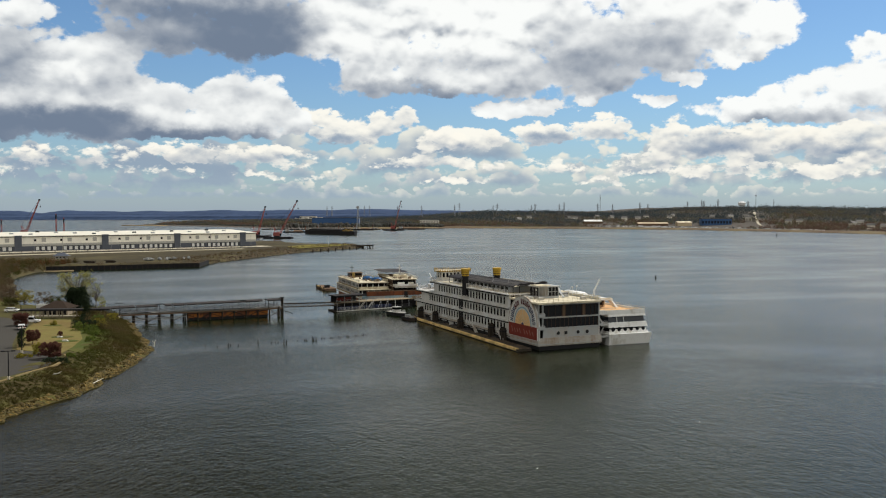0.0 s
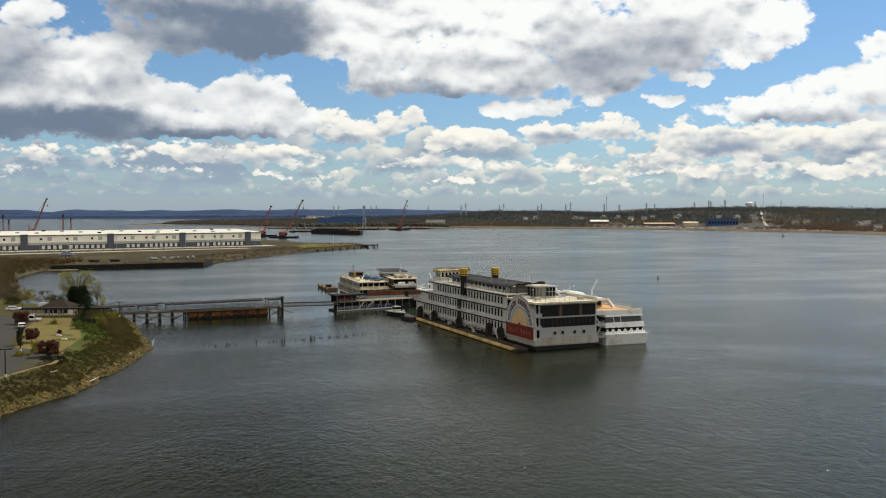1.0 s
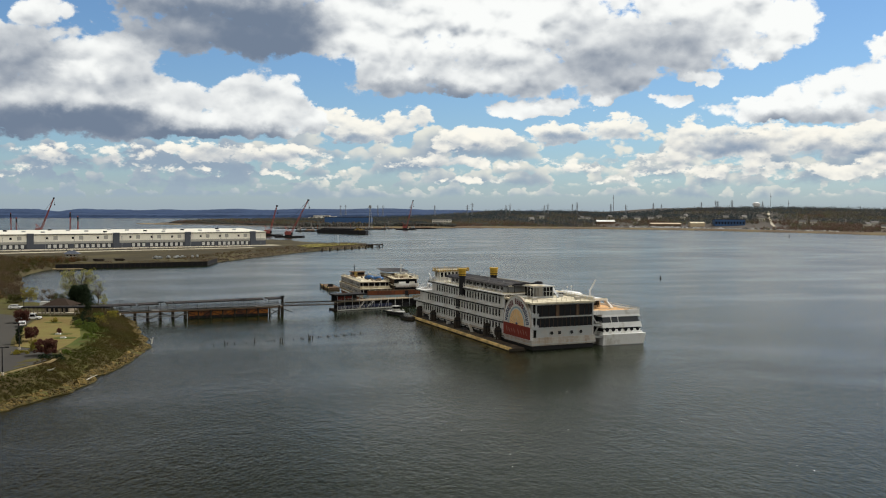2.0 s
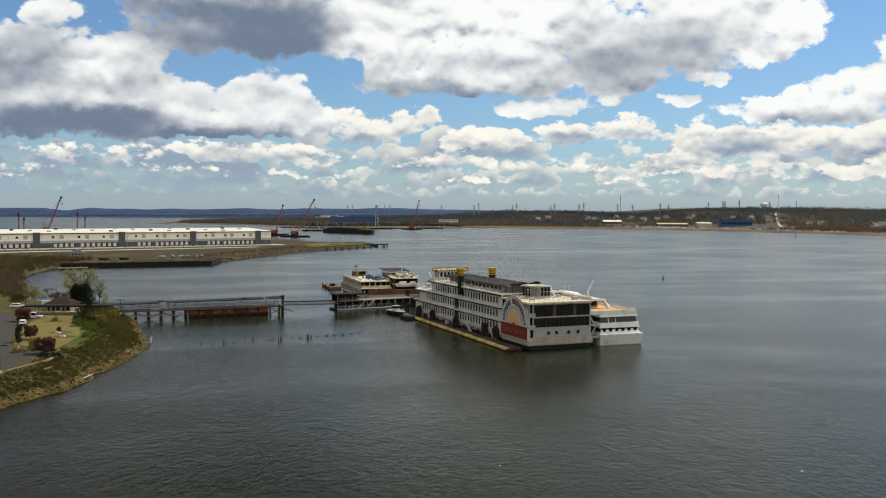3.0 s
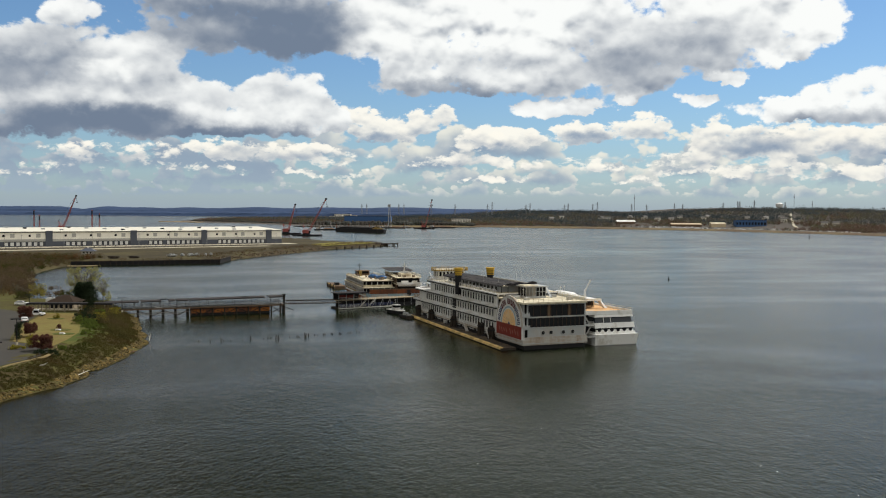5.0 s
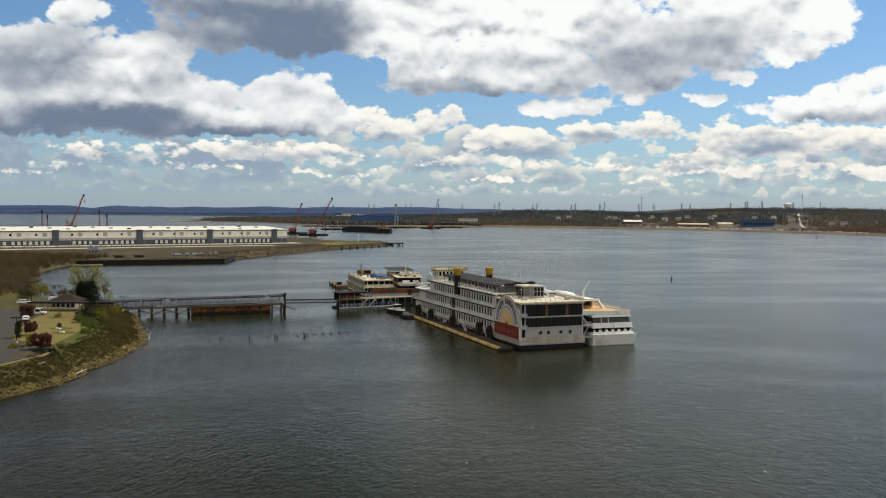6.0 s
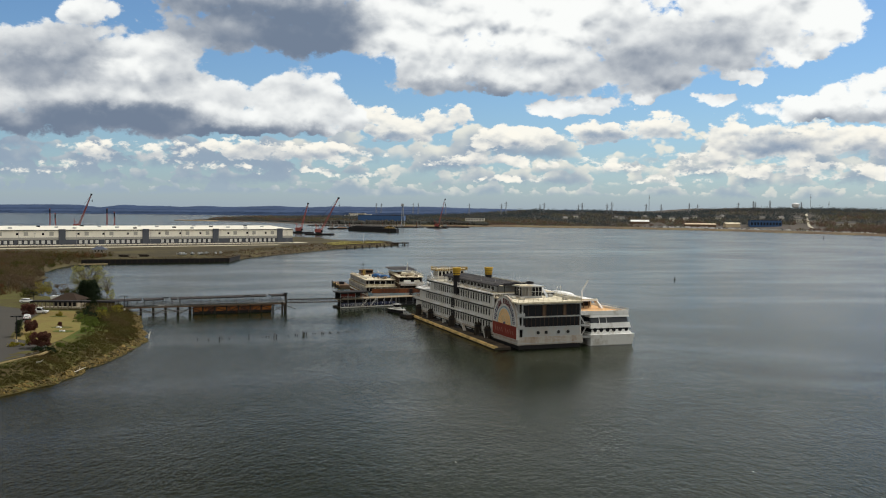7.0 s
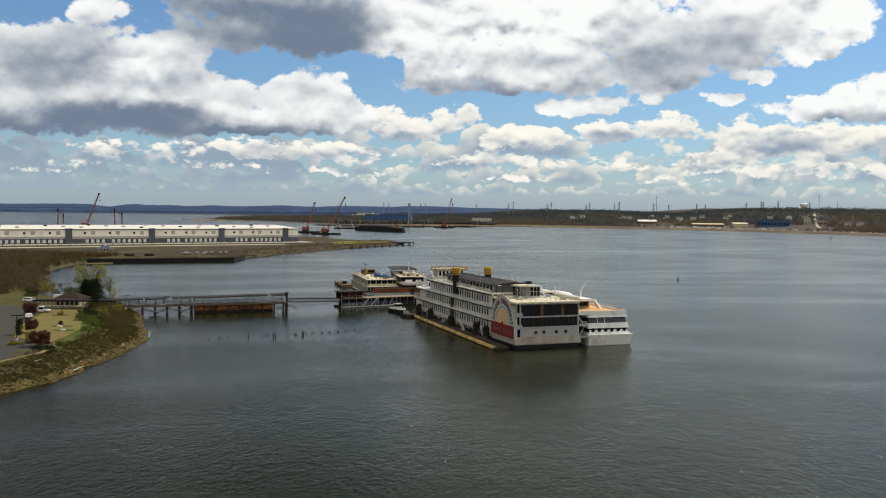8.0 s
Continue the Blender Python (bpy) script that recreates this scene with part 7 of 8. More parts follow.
BLEACHED = material("bleached_driftwood", (0.48, 0.45, 0.38), 0.85, var=0.2, grain=2.0)
driftwood(-92.9, 239.2, 70, 1.8, "bleached forked snag at the point", -62, 0.3, None, 0.15)
driftwood(-90.0, 218.5, 50, 2.4, "pale driftwood log at the waterline", 0, 0.2, BROWNW, 0.12)
driftwood(-87.2, 186.0, 84, 4.2, "long pale driftwood log on the stones", 0, 0.6, None, 0.10)
driftwood(-93.2, 181.5, -30, 2.2, "bleached branch lying in the brush", -6, 3.3)
driftwood(-112.5, 285.5, 10, 6.0, "dark snag lying under the pier", 0, 0.2, DARKW)

POINTG = material("yellow_green_point_grass", (0.20, 0.18, 0.04), 0.95, var=0.25, grain=0.2, coarse=0.03, bump=0.2)
# ---- left bank across the cove ----
def cove_bank():
    rng = np.random.default_rng(31)
    x = rng.uniform(-380, -180, 40000)
    y = rng.uniform(300, 590, 40000)
    z, d = ground_z(x, y, PORT, PORTBANK)
    z2, d2 = ground_z(x, y, NEAR, BANK)
    z = np.maximum(z, z2)
    keep = ((d > 0.5) | (d2 > 3)) & ~((y > 545) & (x > -262)) & (rng.uniform(0, 1, len(x)) < 0.8) & ~((d2 > 2) & (y < 306))
    keep &= rng.uniform(0, 1, len(x)) < 0.9
    keep &= ~((np.abs(x + 168) < 12) & (np.abs(y - 303) < 8))
    x, y, z = x[keep], y[keep], z[keep]
    reed = (y < 350) & (rng.uniform(0, 1, len(x)) < 0.7) | (rng.uniform(0, 1, len(x)) < 0.15)
    v, f = tufts(rng, np.stack([x, y, z - 0.1], -1)[reed], 1.5, 0.10, 0.5, 10)
    tagged(part("reeds", raw("reeds", v.tolist(), f.tolist(), REED), REED), "dry tan reeds round the cove", "reeds", kind="stuff")
    xs, ys, zs = x[~reed], y[~reed], z[~reed]
    pick = rng.permutation(len(xs))[:3600]
    xs, ys, zs = xs[pick], ys[pick], zs[pick]
    tone = np.sin(xs * 0.09 + 1.7 * np.sin(ys * 0.06)) + np.sin(ys * 0.11 + 2.0) + rng.normal(0, 0.6, len(xs))
    for lo, hi, name, label, mat in ((-9, 0.5, "thicket", "bare grey-brown thicket on the cove's bank", THICKET), (0.5, 1.5, "green_scrub", "olive budding scrub on the cove's bank", BANKGREEN), (1.5, 9, "russet_scrub", "russet bare scrub on the cove's bank", RUSSET)):
        k = (tone >= lo) & (tone < hi)
        n = int(k.sum())
        r = rng.uniform(0.9, 2.6, n)
        c = np.stack([xs[k], ys[k], zs[k] + r * 0.7], -1)
        v, f = leaves(rng, c, r, 95, 0.30, 1.05)
        v2, f2 = tufts(rng, np.stack([xs[k], ys[k], zs[k]], -1), 3.4, 0.07, 0.9, 9)
        tagged(part(name, raw(name, np.concatenate([v, v2]).tolist(), np.concatenate([f, f2 + len(v)]).tolist(), mat), mat), label, "thicket", kind="stuff")


RUSSET = leafy(material("russet_bare_scrub", (0.11, 0.055, 0.024), 0.95, var=0.2, grain=0.2, coarse=0.03, bump=0, island=0.25))
THICKET = leafy(material("bare_spring_thicket", (0.112, 0.078, 0.050), 0.95, var=0.25, grain=0.2, coarse=0.03, bump=0, second=(0.092, 0.072, 0.032), amount=0.4, island=0.25))
cove_bank()
plant("bare_tree", "russet budding tree on the cove's bank", "tree", -196, 330, 3.3, 2.5, 0.2, scatter(61, 40, 3.5, 3.0, 2.2, 7.0, 0.7, 1.2), PLUM, 40, 0.2, 8, 61, "cove trees", 2)
plant("bare_tree", "bare brown tree with a rounded crown", "tree", -188, 333, 3.3, 2.5, 0.2, scatter(62, 40, 4.0, 3.0, 2.0, 6.4, 0.7, 1.2), THICKET, 40, 0.2, 8, 62, "cove trees", 2)

for k, (x, y, rx, h, mat, lab) in enumerate(((-152, 312, 3.2, 4.2, BANKGREEN, "olive budding bush behind the pavilion"), (-160, 320, 3.6, 4.6, THICKET, "bare brown bush by the cove"), (-170, 326, 3.8, 5.0, YELLOWSHRUB, "yellow-green budding bush by the cove"),
                                                (-180, 334, 4.0, 5.0, THICKET, "broad bare bush on the cove's bank"), (-168, 312, 3.0, 3.6, BANKGREEN, "low olive bush behind the lot"), (-184, 318, 3.6, 4.6, RUSSET, "russet bush at the lot's edge"))):
    plant("bush", lab, "bush", x, y, 2.6, h * 0.4, 0.12, scatter(70 + k, 44, rx, rx * 0.8, 0.4, h, 0.6, 1.1, 0.3), mat, 60, 0.16, 8, 70 + k, "cove bushes", 3)

beach = part("beach", strip("beach", [(-266, 545), (-260, 545), (-250, 551)], 2.2, 0.4, SAND, 0.5), SAND)
tagged(beach, "small pale sandy beach in the cove", "beach", kind="structure")
beach2 = part("beach", strip("beach", [(-226, 416), (-231, 424), (-233, 436)], 2.0, 0.35, SAND, 0.5), SAND)
tagged(beach2, "narrow sandy edge under the thicket", "beach", kind="structure")


def bulkhead():
    b = thing("bulkhead", "dark timber bulkhead with a capping beam", "quay wall", Matrix(), kind="structure")
    pts = [(-266, 548.6), (-232, 562.2), (-184.2, 589.4), (-189, 628)]
    for (xa, ya), (xb, yb) in zip(pts, pts[1:]):
        part("wall", M().beam((xa, ya, 1.1), (xb, yb, 1.1), 0.8, 3.0), BLACK, b)
        part("cap", M().beam((xa, ya, 2.72), (xb, yb, 2.72), 1.2, 0.3), DARKW, b)
        n = int(math.hypot(xb - xa, yb - ya) / 3.2)
        for k in range(n):
            x, y = xa + (xb - xa) * k / n, ya + (yb - ya) * k / n
            part("fender_pile", M().cyl((x + 0.3, y - 0.55, -0.5), (x + 0.3, y - 0.55, 2.5 + (k * 7 % 5) * 0.25), 0.24, 6), DARKW, b)


bulkhead()

# ---- warehouse ----
WARE = pose(-226, 862, 3.0, 0, 0, math.degrees(math.atan2(0.6, 0.8)))


def warehouse():
    w = thing("warehouse", "very long off-white warehouse with a bright white roof", "warehouse", WARE)
    H, x0, x1, D = 13.2, -330.0, 17.0, 125.0
    m = M()
    m.box(x0, x1, 0, 0.4, 4.6, H).box(x0, x0 + 0.4, 0.4, D, 0, H).box(x1 - 0.4, x1, 0.4, D, 0, H).box(x0 + 0.4, x1 - 0.4, D - 0.4, D, 0, H)
    part("wall", m, WAREWALL, w, "off-white precast wall")
    part("lower_wall", M().box(x0, x1, -0.06, 0.36, 4.6, 6.6), LOUVRE, w, "pale grey band above the docks")
    part("roof", M().add([(x0 - 0.5, -0.8, H), (x1 + 0.5, -0.8, H), (x1 + 0.5, D / 2, H + 2.2), (x0 - 0.5, D / 2, H + 2.2), (x1 + 0.5, D + 0.8, H), (x0 - 0.5, D + 0.8, H),
                          (x0 - 0.5, -0.8, H - 0.5), (x1 + 0.5, -0.8, H - 0.5), (x1 + 0.5, D + 0.8, H - 0.5), (x0 - 0.5, D + 0.8, H - 0.5)],
         [(0, 1, 2, 3), (3, 2, 4, 5), (0, 6, 7, 1), (1, 7, 8, 4, 2), (5, 4, 8, 9), (0, 3, 5, 9, 6), (6, 9, 8, 7)]), WAREROOF, w, "bright white low-pitched roof")
    part("eave", M().box(x0, x1, -0.95, -0.81, H - 1.0, H - 0.45), BLACK, w, "dark strip under the roof edge")
    towers = [3.5, -60, -124, -194, -262, -326]
    for x in towers:
        part("tower", M().box(x - 2.7, x + 2.7, -1.2, -0.1, 0, H + 0.1).box(x - 2.9, x + 2.9, -1.4, 0, H + 0.1, H + 0.4), SLATE, w, "slate-blue stair tower")
    part("dock_wall", M().box(x0, x1, -0.004, 0.3, 0, 4.6), SLATE, w, "dark slate dock wall")
    door = M().box(-1.35, 1.35, -0.12, -0.02, 1.1, 4.1).mesh("loading_door")
    door.materials.append(DOORWHITE)
    pad = M().box(-1.75, -1.4, -0.5, -0.01, 1.0, 4.5).box(1.4, 1.75, -0.5, -0.01, 1.0, 4.5).box(-1.75, 1.75, -0.55, -0.01, 4.2, 4.6).mesh("dock_shelter")
    pad.materials.append(BLACK)
    for a, b in zip(towers, towers[1:]):
        left, right = b + 4, a - 4
        xs = [right - 2 - 4.5 * k for k in range(7)]
        xs += [x for x in (left + 11 + 4.5 * k for k in range(5)) if x < xs[-1] - 5]
        for x in xs:
            d = part("loading_door", door, DOORWHITE, w)
            d.location = (x, 0, 0)
            part("dock_shelter", pad, BLACK, d)
        n = 3
        for k in range(n):
            x = left + (right - left) * (k + 0.45) / n
            part("window", M().box(x - 0.9, x + 0.9, -0.06, 0.02, 8.6, 10.4), GLASS, w)
            part("louvre", M().box(x + 5, x + 8.4, -0.06, 0.02, 8.0, 11.2), LOUVRE, w)
        part("downpipe", M().beam(((left + right) / 2, -0.1, 0), ((left + right) / 2, -0.1, H - 1), 0.3), LOUVRE, w)
    for k in range(26):
        x, y = x0 + 8 + k * 12.8, 8 + (k * 37 % 50)
        z = H + 2.2 * y / (D / 2) if y < D / 2 else H + 2.2 * (D - y) / (D / 2)
        part("roof_unit", M().box(x - 1.4, x + 1.4, y - 1.2, y + 1.2, z - 0.2, z + 1.2), GALV if k % 3 else BLACK, w)
    return w


warehouse()


def in_frame(m, pts):
    return [tuple((m @ Vector((x, y, 0)))[:2]) for x, y in pts]


slab_of("apron", in_frame(WARE, [(-330, -22), (24, -22), (24, 0), (-330, 0)]), 3.34, CONCRETE, "pale concrete loading apron", category="road")
slab_of("service_road", in_frame(WARE, [(-330, -72), (-20, -62), (-20, -52), (-330, -58)]), 3.32, CONCRETE, "pale service road before the warehouse", category="road")
slab_of("yard", in_frame(WARE, [(-330, -42), (10, -36), (10, -30), (-330, -34)]), 3.30, ASPHALT, "grey truck yard", category="road")
slab_of("grass_point", [(-160, 815), (-130, 885), (-124, 905), (-136, 915), (-170, 900), (-178, 850)], 3.36, POINTG, "yellow-green grass on the point")


def gatehouse():
    h = thing("gatehouse", "small white house with a blue-grey hipped roof", "house", pose(-293, 630, 3.1, 0, 0, 12) @ Matrix.Scale(0.75, 4))
    part("wall", M().box(-5, 5, -3.5, 3.5, 0, 3.2), PALEWALL, h)
    part("roof", M().add([(-7.5, -5, 3.1), (7.5, -5, 3.1), (7.5, 5, 3.1), (-7.5, 5, 3.1), (-2, 0, 6.2), (2, 0, 6.2)], [(0, 1, 5, 4), (1, 2, 5), (2, 3, 4, 5), (3, 0, 4), (0, 3, 2, 1)]), SLATE, h, "blue-grey hipped roof")
    for x in (-3, 0, 3):
        part("window", M().box(x - 0.7, x + 0.7, -3.56, -3.5, 1.0, 2.4), GLASS, h)
    part("cupola", M().box(-0.7, 0.7, -0.7, 0.7, 5.6, 7.2), PALEWALL, h)


gatehouse()


def yard_boats():
    rng = random.Random(6)
    for k in range(8):
        x, y = -223 + k * 3.0 + rng.uniform(-1, 1), 607 + k * 2.6 + rng.uniform(-1.5, 1.5)
        t = thing("stored_boat", "small white boat stored on the quay", "boat", pose(x, y, 3.3, 0, 0, rng.uniform(0, 360)), "boats on the quay")
        hm, _ = hull_mesh(5.2, 1.9, 0.4, 1.3, 0.45, 0.6)
        part("hull", hm, GREYP, t)
        part("cabin", M().box(1.6, 3.2, -0.6, 0.6, 1.3, 1.9), GREYP, t)
        part("cradle", M().box(0.8, 4, -0.5, 0.5, 0, 0.45), BLACK, t)
    for x, y in ((-251, 577), (-240, 583)):
        t = thing("scrap_pile", "low dark heap of timber on the quay", "timber heap", pose(x, y, 3.2, 0, 0, rng.uniform(0, 90)), "timber heaps")
        m = M()
        for k in range(9):
            m.beam((rng.uniform(-4, -2), rng.uniform(-1, 1), 0.2 + 0.15 * k), (rng.uniform(2, 4), rng.uniform(-1, 1), 0.2 + 0.15 * k), 0.35)
        part("timbers", m, DARKW, t)


yard_boats()


def yard_poles():
    for k in range(9):
        s = -250 + k * 31
        x, y = (WARE @ Vector((s, -20 - 6 * (k % 3), 0)))[:2]
        t = thing("light_pole", "slim grey yard light pole", "lamp post", pose(x, y, 3.3), "yard lights")
        part("pole", M().cyl((0, 0, 0), (0, 0, 10.5), 0.16, 6, 0.1), GALV, t)
        part("lamp_head", M().box(-0.7, 0.7, -0.25, 0.25, 10.4, 10.7), GALV, t)


yard_poles()


SHOREROCK = material("dull_brown_shore_rock", (0.085, 0.064, 0.04), 0.9, var=0.25, grain=0.6, coarse=0.1, island=0.4)


def spit_edge():
    rng = np.random.default_rng(41)
    pts = [np.array(p, float) for p in PORT[9:16]]
    P, S = [], []
    for a, b in zip(pts, pts[1:]):
        n = int(np.linalg.norm(b - a) * 2.2)
        d = (b - a) / np.linalg.norm(b - a)
        nn = np.array([-d[1], d[0]])
        for k in range(n):
            q = a + (b - a) * rng.uniform(0, 1) + nn * rng.uniform(-1, 5)
            z, dd = ground_z(q[0], q[1], PORT, PORTBANK)
            P.append((q[0], q[1], float(z)))
            S.append(rng.uniform(0.5, 1.3))
    tagged(part("shore_rocks", clumps("shore_rocks", P, S, SHOREROCK, 42, 0.35, 0.55), SHOREROCK), "brown broken rocks along the spit", "rocks", kind="stuff")
    x, y = rng.uniform(-420, -110, 16000), rng.uniform(540, 930, 16000)
    z, d = ground_z(x, y, PORT, PORTBANK)
    keep = (d > 1.5) & (d < 22) & (rng.uniform(0, 1, len(x)) < 0.8) & ~((d > 9) & (y < 600) & (x > -262))
    c = np.stack([x, y, z], -1)[keep]
    v, f = leaves(rng, c + np.array([0, 0, 0.6]), rng.uniform(0.7, 2.2, len(c)), 10, 0.4)
    tagged(part("scrub", raw("scrub", v.tolist(), f.tolist(), THICKET), THICKET), "low brown scrub along the spit", "scrub", kind="stuff")
    for k in range(9):
        x, y = -152 + k * 5.2, 812 + k * 11.0
        t = thing("old_pile", "short dark pile off the spit", "pile", pose(x + 5, y, 0), "piles off the spit")
        part("stump", M().cyl((0, 0, -0.5), (0, 0, 2.4), 0.9, 7, 0.7), DARKW, t)
    t = thing("spit_dock", "low dark dock at the end of the spit", "dock", pose(-126, 903, 0, 0, 0, 35))
    part("deck", M().box(0, 26, -3, 3, 1.6, 2.6), DARKW, t)
    for x in (1, 7, 13, 19, 25):
        part("timber_post", M().cyl((x, -3, -0.5), (x, -3, 3.4), 0.4, 6), DARKW, t)
    t = thing("spit_light", "slim post with a small light on the spit", "light post", pose(-142, 872, 3.3))
    part("pole", M().cyl((0, 0, 0), (0, 0, 8.5), 0.22, 6, 0.15), GALV, t)
    part("lamp_head", M().box(-0.4, 0.4, -0.4, 0.4, 8.5, 9.2), GALV, t)


spit_edge()

# ---- cranes, barges and yards across the water ----
def lattice(m, p, q, w0, w1, n, r):
    """A four-chord lattice boom."""
    p, q = Vector(p), Vector(q)
    d = (q - p).normalized()
    s = d.cross(Vector((0, 1, 0))).normalized()
    u = s.cross(d)
    def corner(t, i):
        w = (w0 + (w1 - w0) * t) / 2
        return p.lerp(q, t) + s * (w if i in (0, 1) else -w) + u * (w if i in (0, 3) else -w)
    for i in range(4):
        m.beam(corner(0, i), corner(1, i), r)
    for k in range(n):
        for i in range(4):
            a, b = corner(k / n, i), corner((k + 1) / n, (i + 1) % 4)
            m.beam(a, b, r * 0.7)
    return m


def crane(x, y, tip, label, barge=False, scale=1.0):
    c = thing("crane", label, "crane", pose(x, y, 0), "cranes")
    z = 2.2 if barge else 3.0
    if barge:
        part("barge", M().prism([(-18, -7), (20, -7), (22, 0), (20, 7), (-18, 7)], -0.5, 2.2), BLACK, c, "low dark barge")
    part("crawler", M().box(-4, 4, -4, -2.4, z, z + 1.6).box(-4, 4, 2.4, 4, z, z + 1.6), BLACK, c)
    part("house", M().box(-5, 3.5, -2.6, 2.6, z + 1.6, z + 6.0), CRANERED, c, "red machinery house")
    part("cab", M().box(3.5, 5.5, -2.4, 0, z + 1.8, z + 4.6), GLASS, c)
    part("boom", lattice(M(), (2.5, 0, z + 2.5), tip, 2.2, 1.0, 14, 0.36), CRANERED, c, "red lattice boom")
    part("gantry", M().beam((-3, 0, z + 6), (-5, 0, z + 13), 0.6).beam((2, 0, z + 6), (-5, 0, z + 13), 0.5), CRANERED, c)
    part("boom_stay", M().beam((-5, 0, z + 13), tip, 0.22), BLACK, c)
    part("hoist_line", M().beam(tip, (tip[0] + 1.5, tip[1], tip[2] - 9), 0.2).box(tip[0] + 0.9, tip[0] + 2.1, tip[1] - 0.6, tip[1] + 0.6, tip[2] - 11, tip[2] - 9), BLACK, c)
    part("boom_tip", M().box(tip[0] - 1.0, tip[0] + 1.6, -0.8, 0.8, tip[2] - 0.8, tip[2] + 1.4), BLACK, c)
    return c


crane(-266, 1230, (27, 0, 50.5), "tall red lattice crane on a barge", True)
crane(-312, 1305, (13, 0, 43), "smaller red lattice crane beside the yard", True)
crane(-692, 1390, (24, 0, 55), "red lattice crane behind the warehouse", True)
crane(-150, 1755, (15, 0, 56), "red lattice crane by the far shore", True)
for x, y, h in ((-640, 1385, 37), (-628, 1385, 31), (-742, 1400, 36), (-733, 1400, 28)):
    t = thing("pile_leads", "upright red pile-driving leads behind the warehouse", "pile driver", pose(x, y, 0), "pile drivers")
    part("leads", lattice(M(), (0, 0, 0), (0, 0.01, h * 0.9), 1.6, 1.0, 9, 0.28), CRANERED, t)
    part("hammer", M().box(-0.8, 0.8, -0.8, 0.8, h - 11, h - 5), BLACK, t)


def black_barge():
    b = thing("cargo_barge", "long black barge with a yellow deckhouse", "barge", pose(-268, 1500, 0, 0, 0, -48))
    part("hull", M().prism([(0, -9), (122, -9), (128, 0), (122, 9), (0, 9)], -0.5, 6.0), BLACK, b)
    part("coaming", M().box(8, 96, -6.5, 6.5, 6.0, 8.0), BLACK, b)
    part("cargo", M().prism([(10, -5), (94, -5), (94, 5), (10, 5)], 8.0, 9.2, [(14, -2), (90, -2), (90, 2), (14, 2)]), DARKROOF, b, "dark bulk cargo")
    part("deckhouse", M().box(103, 117, -5.5, 5.5, 6.0, 7.6).box(106, 112, -3, 3, 7.6, 9.8), OLDGOLD, b, "yellow deckhouse")
    part("pane", M().box(112.01, 112.1, -2.5, 2.5, 8.3, 9.4), GLASS, b)
    part("mast", M().cyl((108, 0, 9.7), (108, 0, 15), 0.3, 6), BLACK, b)


black_barge()


def tower_light():
    t = thing("light_tower", "tall pale tripod light tower", "light tower", pose(-230, 1852, 0))
    for a in (0, 2.1, 4.2):
        part("leg", M().cyl((4.5 * math.cos(a), 4.5 * math.sin(a), 0), (0.8 * math.cos(a), 0.8 * math.sin(a), 44), 0.7, 6, 0.5), GALV, t)
    part("platform", M().cyl((0, 0, 43), (0, 0, 45), 3.4, 10), GALV, t)
    part("lamp_bank", M().box(-2.6, 2.6, -1, 1, 45, 48), GALV, t)
    part("ring", M().cyl((0, 0, 22), (0, 0, 22.6), 2.8, 8), GALV, t)


tower_light()


def shed(name, x, y, z, w, d, h, wall, roof, label, rz=0.0, pitch=0.0, rows=0, cat="building", grp=""):
    t = thing(name, label, cat, pose(x, y, z, 0, 0, rz), grp)
    w2, d2 = w / 2, d / 2
    body = part("wall", M().box(-w2, w2, -d2, d2, -4, h), wall, t)
    if pitch:
        part("roof", M().add([(-w2 - 0.5, -d2 - 0.5, h), (w2 + 0.5, -d2 - 0.5, h), (w2 + 0.5, 0, h + pitch), (-w2 - 0.5, 0, h + pitch), (w2 + 0.5, d2 + 0.5, h), (-w2 - 0.5, d2 + 0.5, h)],
             [(0, 1, 2, 3), (3, 2, 4, 5), (1, 4, 2), (0, 3, 5), (0, 5, 4, 1)]), roof, t)
    else:
        part("roof", M().box(-w2 - 0.6, w2 + 0.6, -d2 - 0.6, d2 + 0.6, h, h + 0.8), roof, t)
    for r in range(rows):
        n = max(2, int(w / 6))
        for k in range(n):
            x0 = -w2 + w * (k + 0.5) / n
            part("window", M().box(x0 - w / n * 0.3, x0 + w / n * 0.3, -d2 - 0.1, -d2, h * (r + 0.35) / max(rows, 1), h * (r + 0.72) / max(rows, 1)), GLASS, body)
    return t


def fz(x, y):
    return float(far_height(x, y)[0])


shed("blue_shed", -302, 2047, 4, 104, 40, 18, BLUEWALL, DARKROOF, "long bright blue industrial shed", 2, cat="shed")
shed("blue_warehouse", 526, 1968, 5, 62, 34, 15, BLUEWALL, DARKROOF, "blue waterfront building with a row of windows", -6, rows=1)
shed("white_shed", 289, 2150, 8, 42, 30, 5.0, BROWNW, CLEAN, "low shed with a bright white roof", 0, 4.0, cat="shed")
shed("tan_shed", 458, 1968, 5, 30, 24, 7, TAN, CREAM, "tan shed on the far shore", 0, 3.0, cat="shed")
shed("tan_shed", 395, 1985, 5, 64, 20, 5, BROWNW, TAN, "long low tan shed on the far shore", 0, 2.5, cat="shed")
shed("apartment_block", -95, 2140, 4, 44, 24, 12, PALEWALL, LOUVRE, "pale apartment block among bare trees", 0, rows=3)
shed("school", -600, 3400, 5, 60, 30, 14, PALEWALL, PALEWALL, "pale block on the low far shore", 0, rows=2)
for k in range(5):
    shed("hangar", -620 + k * 26, 3300, 5, 22, 20, 8 + 3 * (k % 2), PALEWALL, CLEAN, "pale hangar on the low far shore", 0, cat="hangar", grp="far hangars")


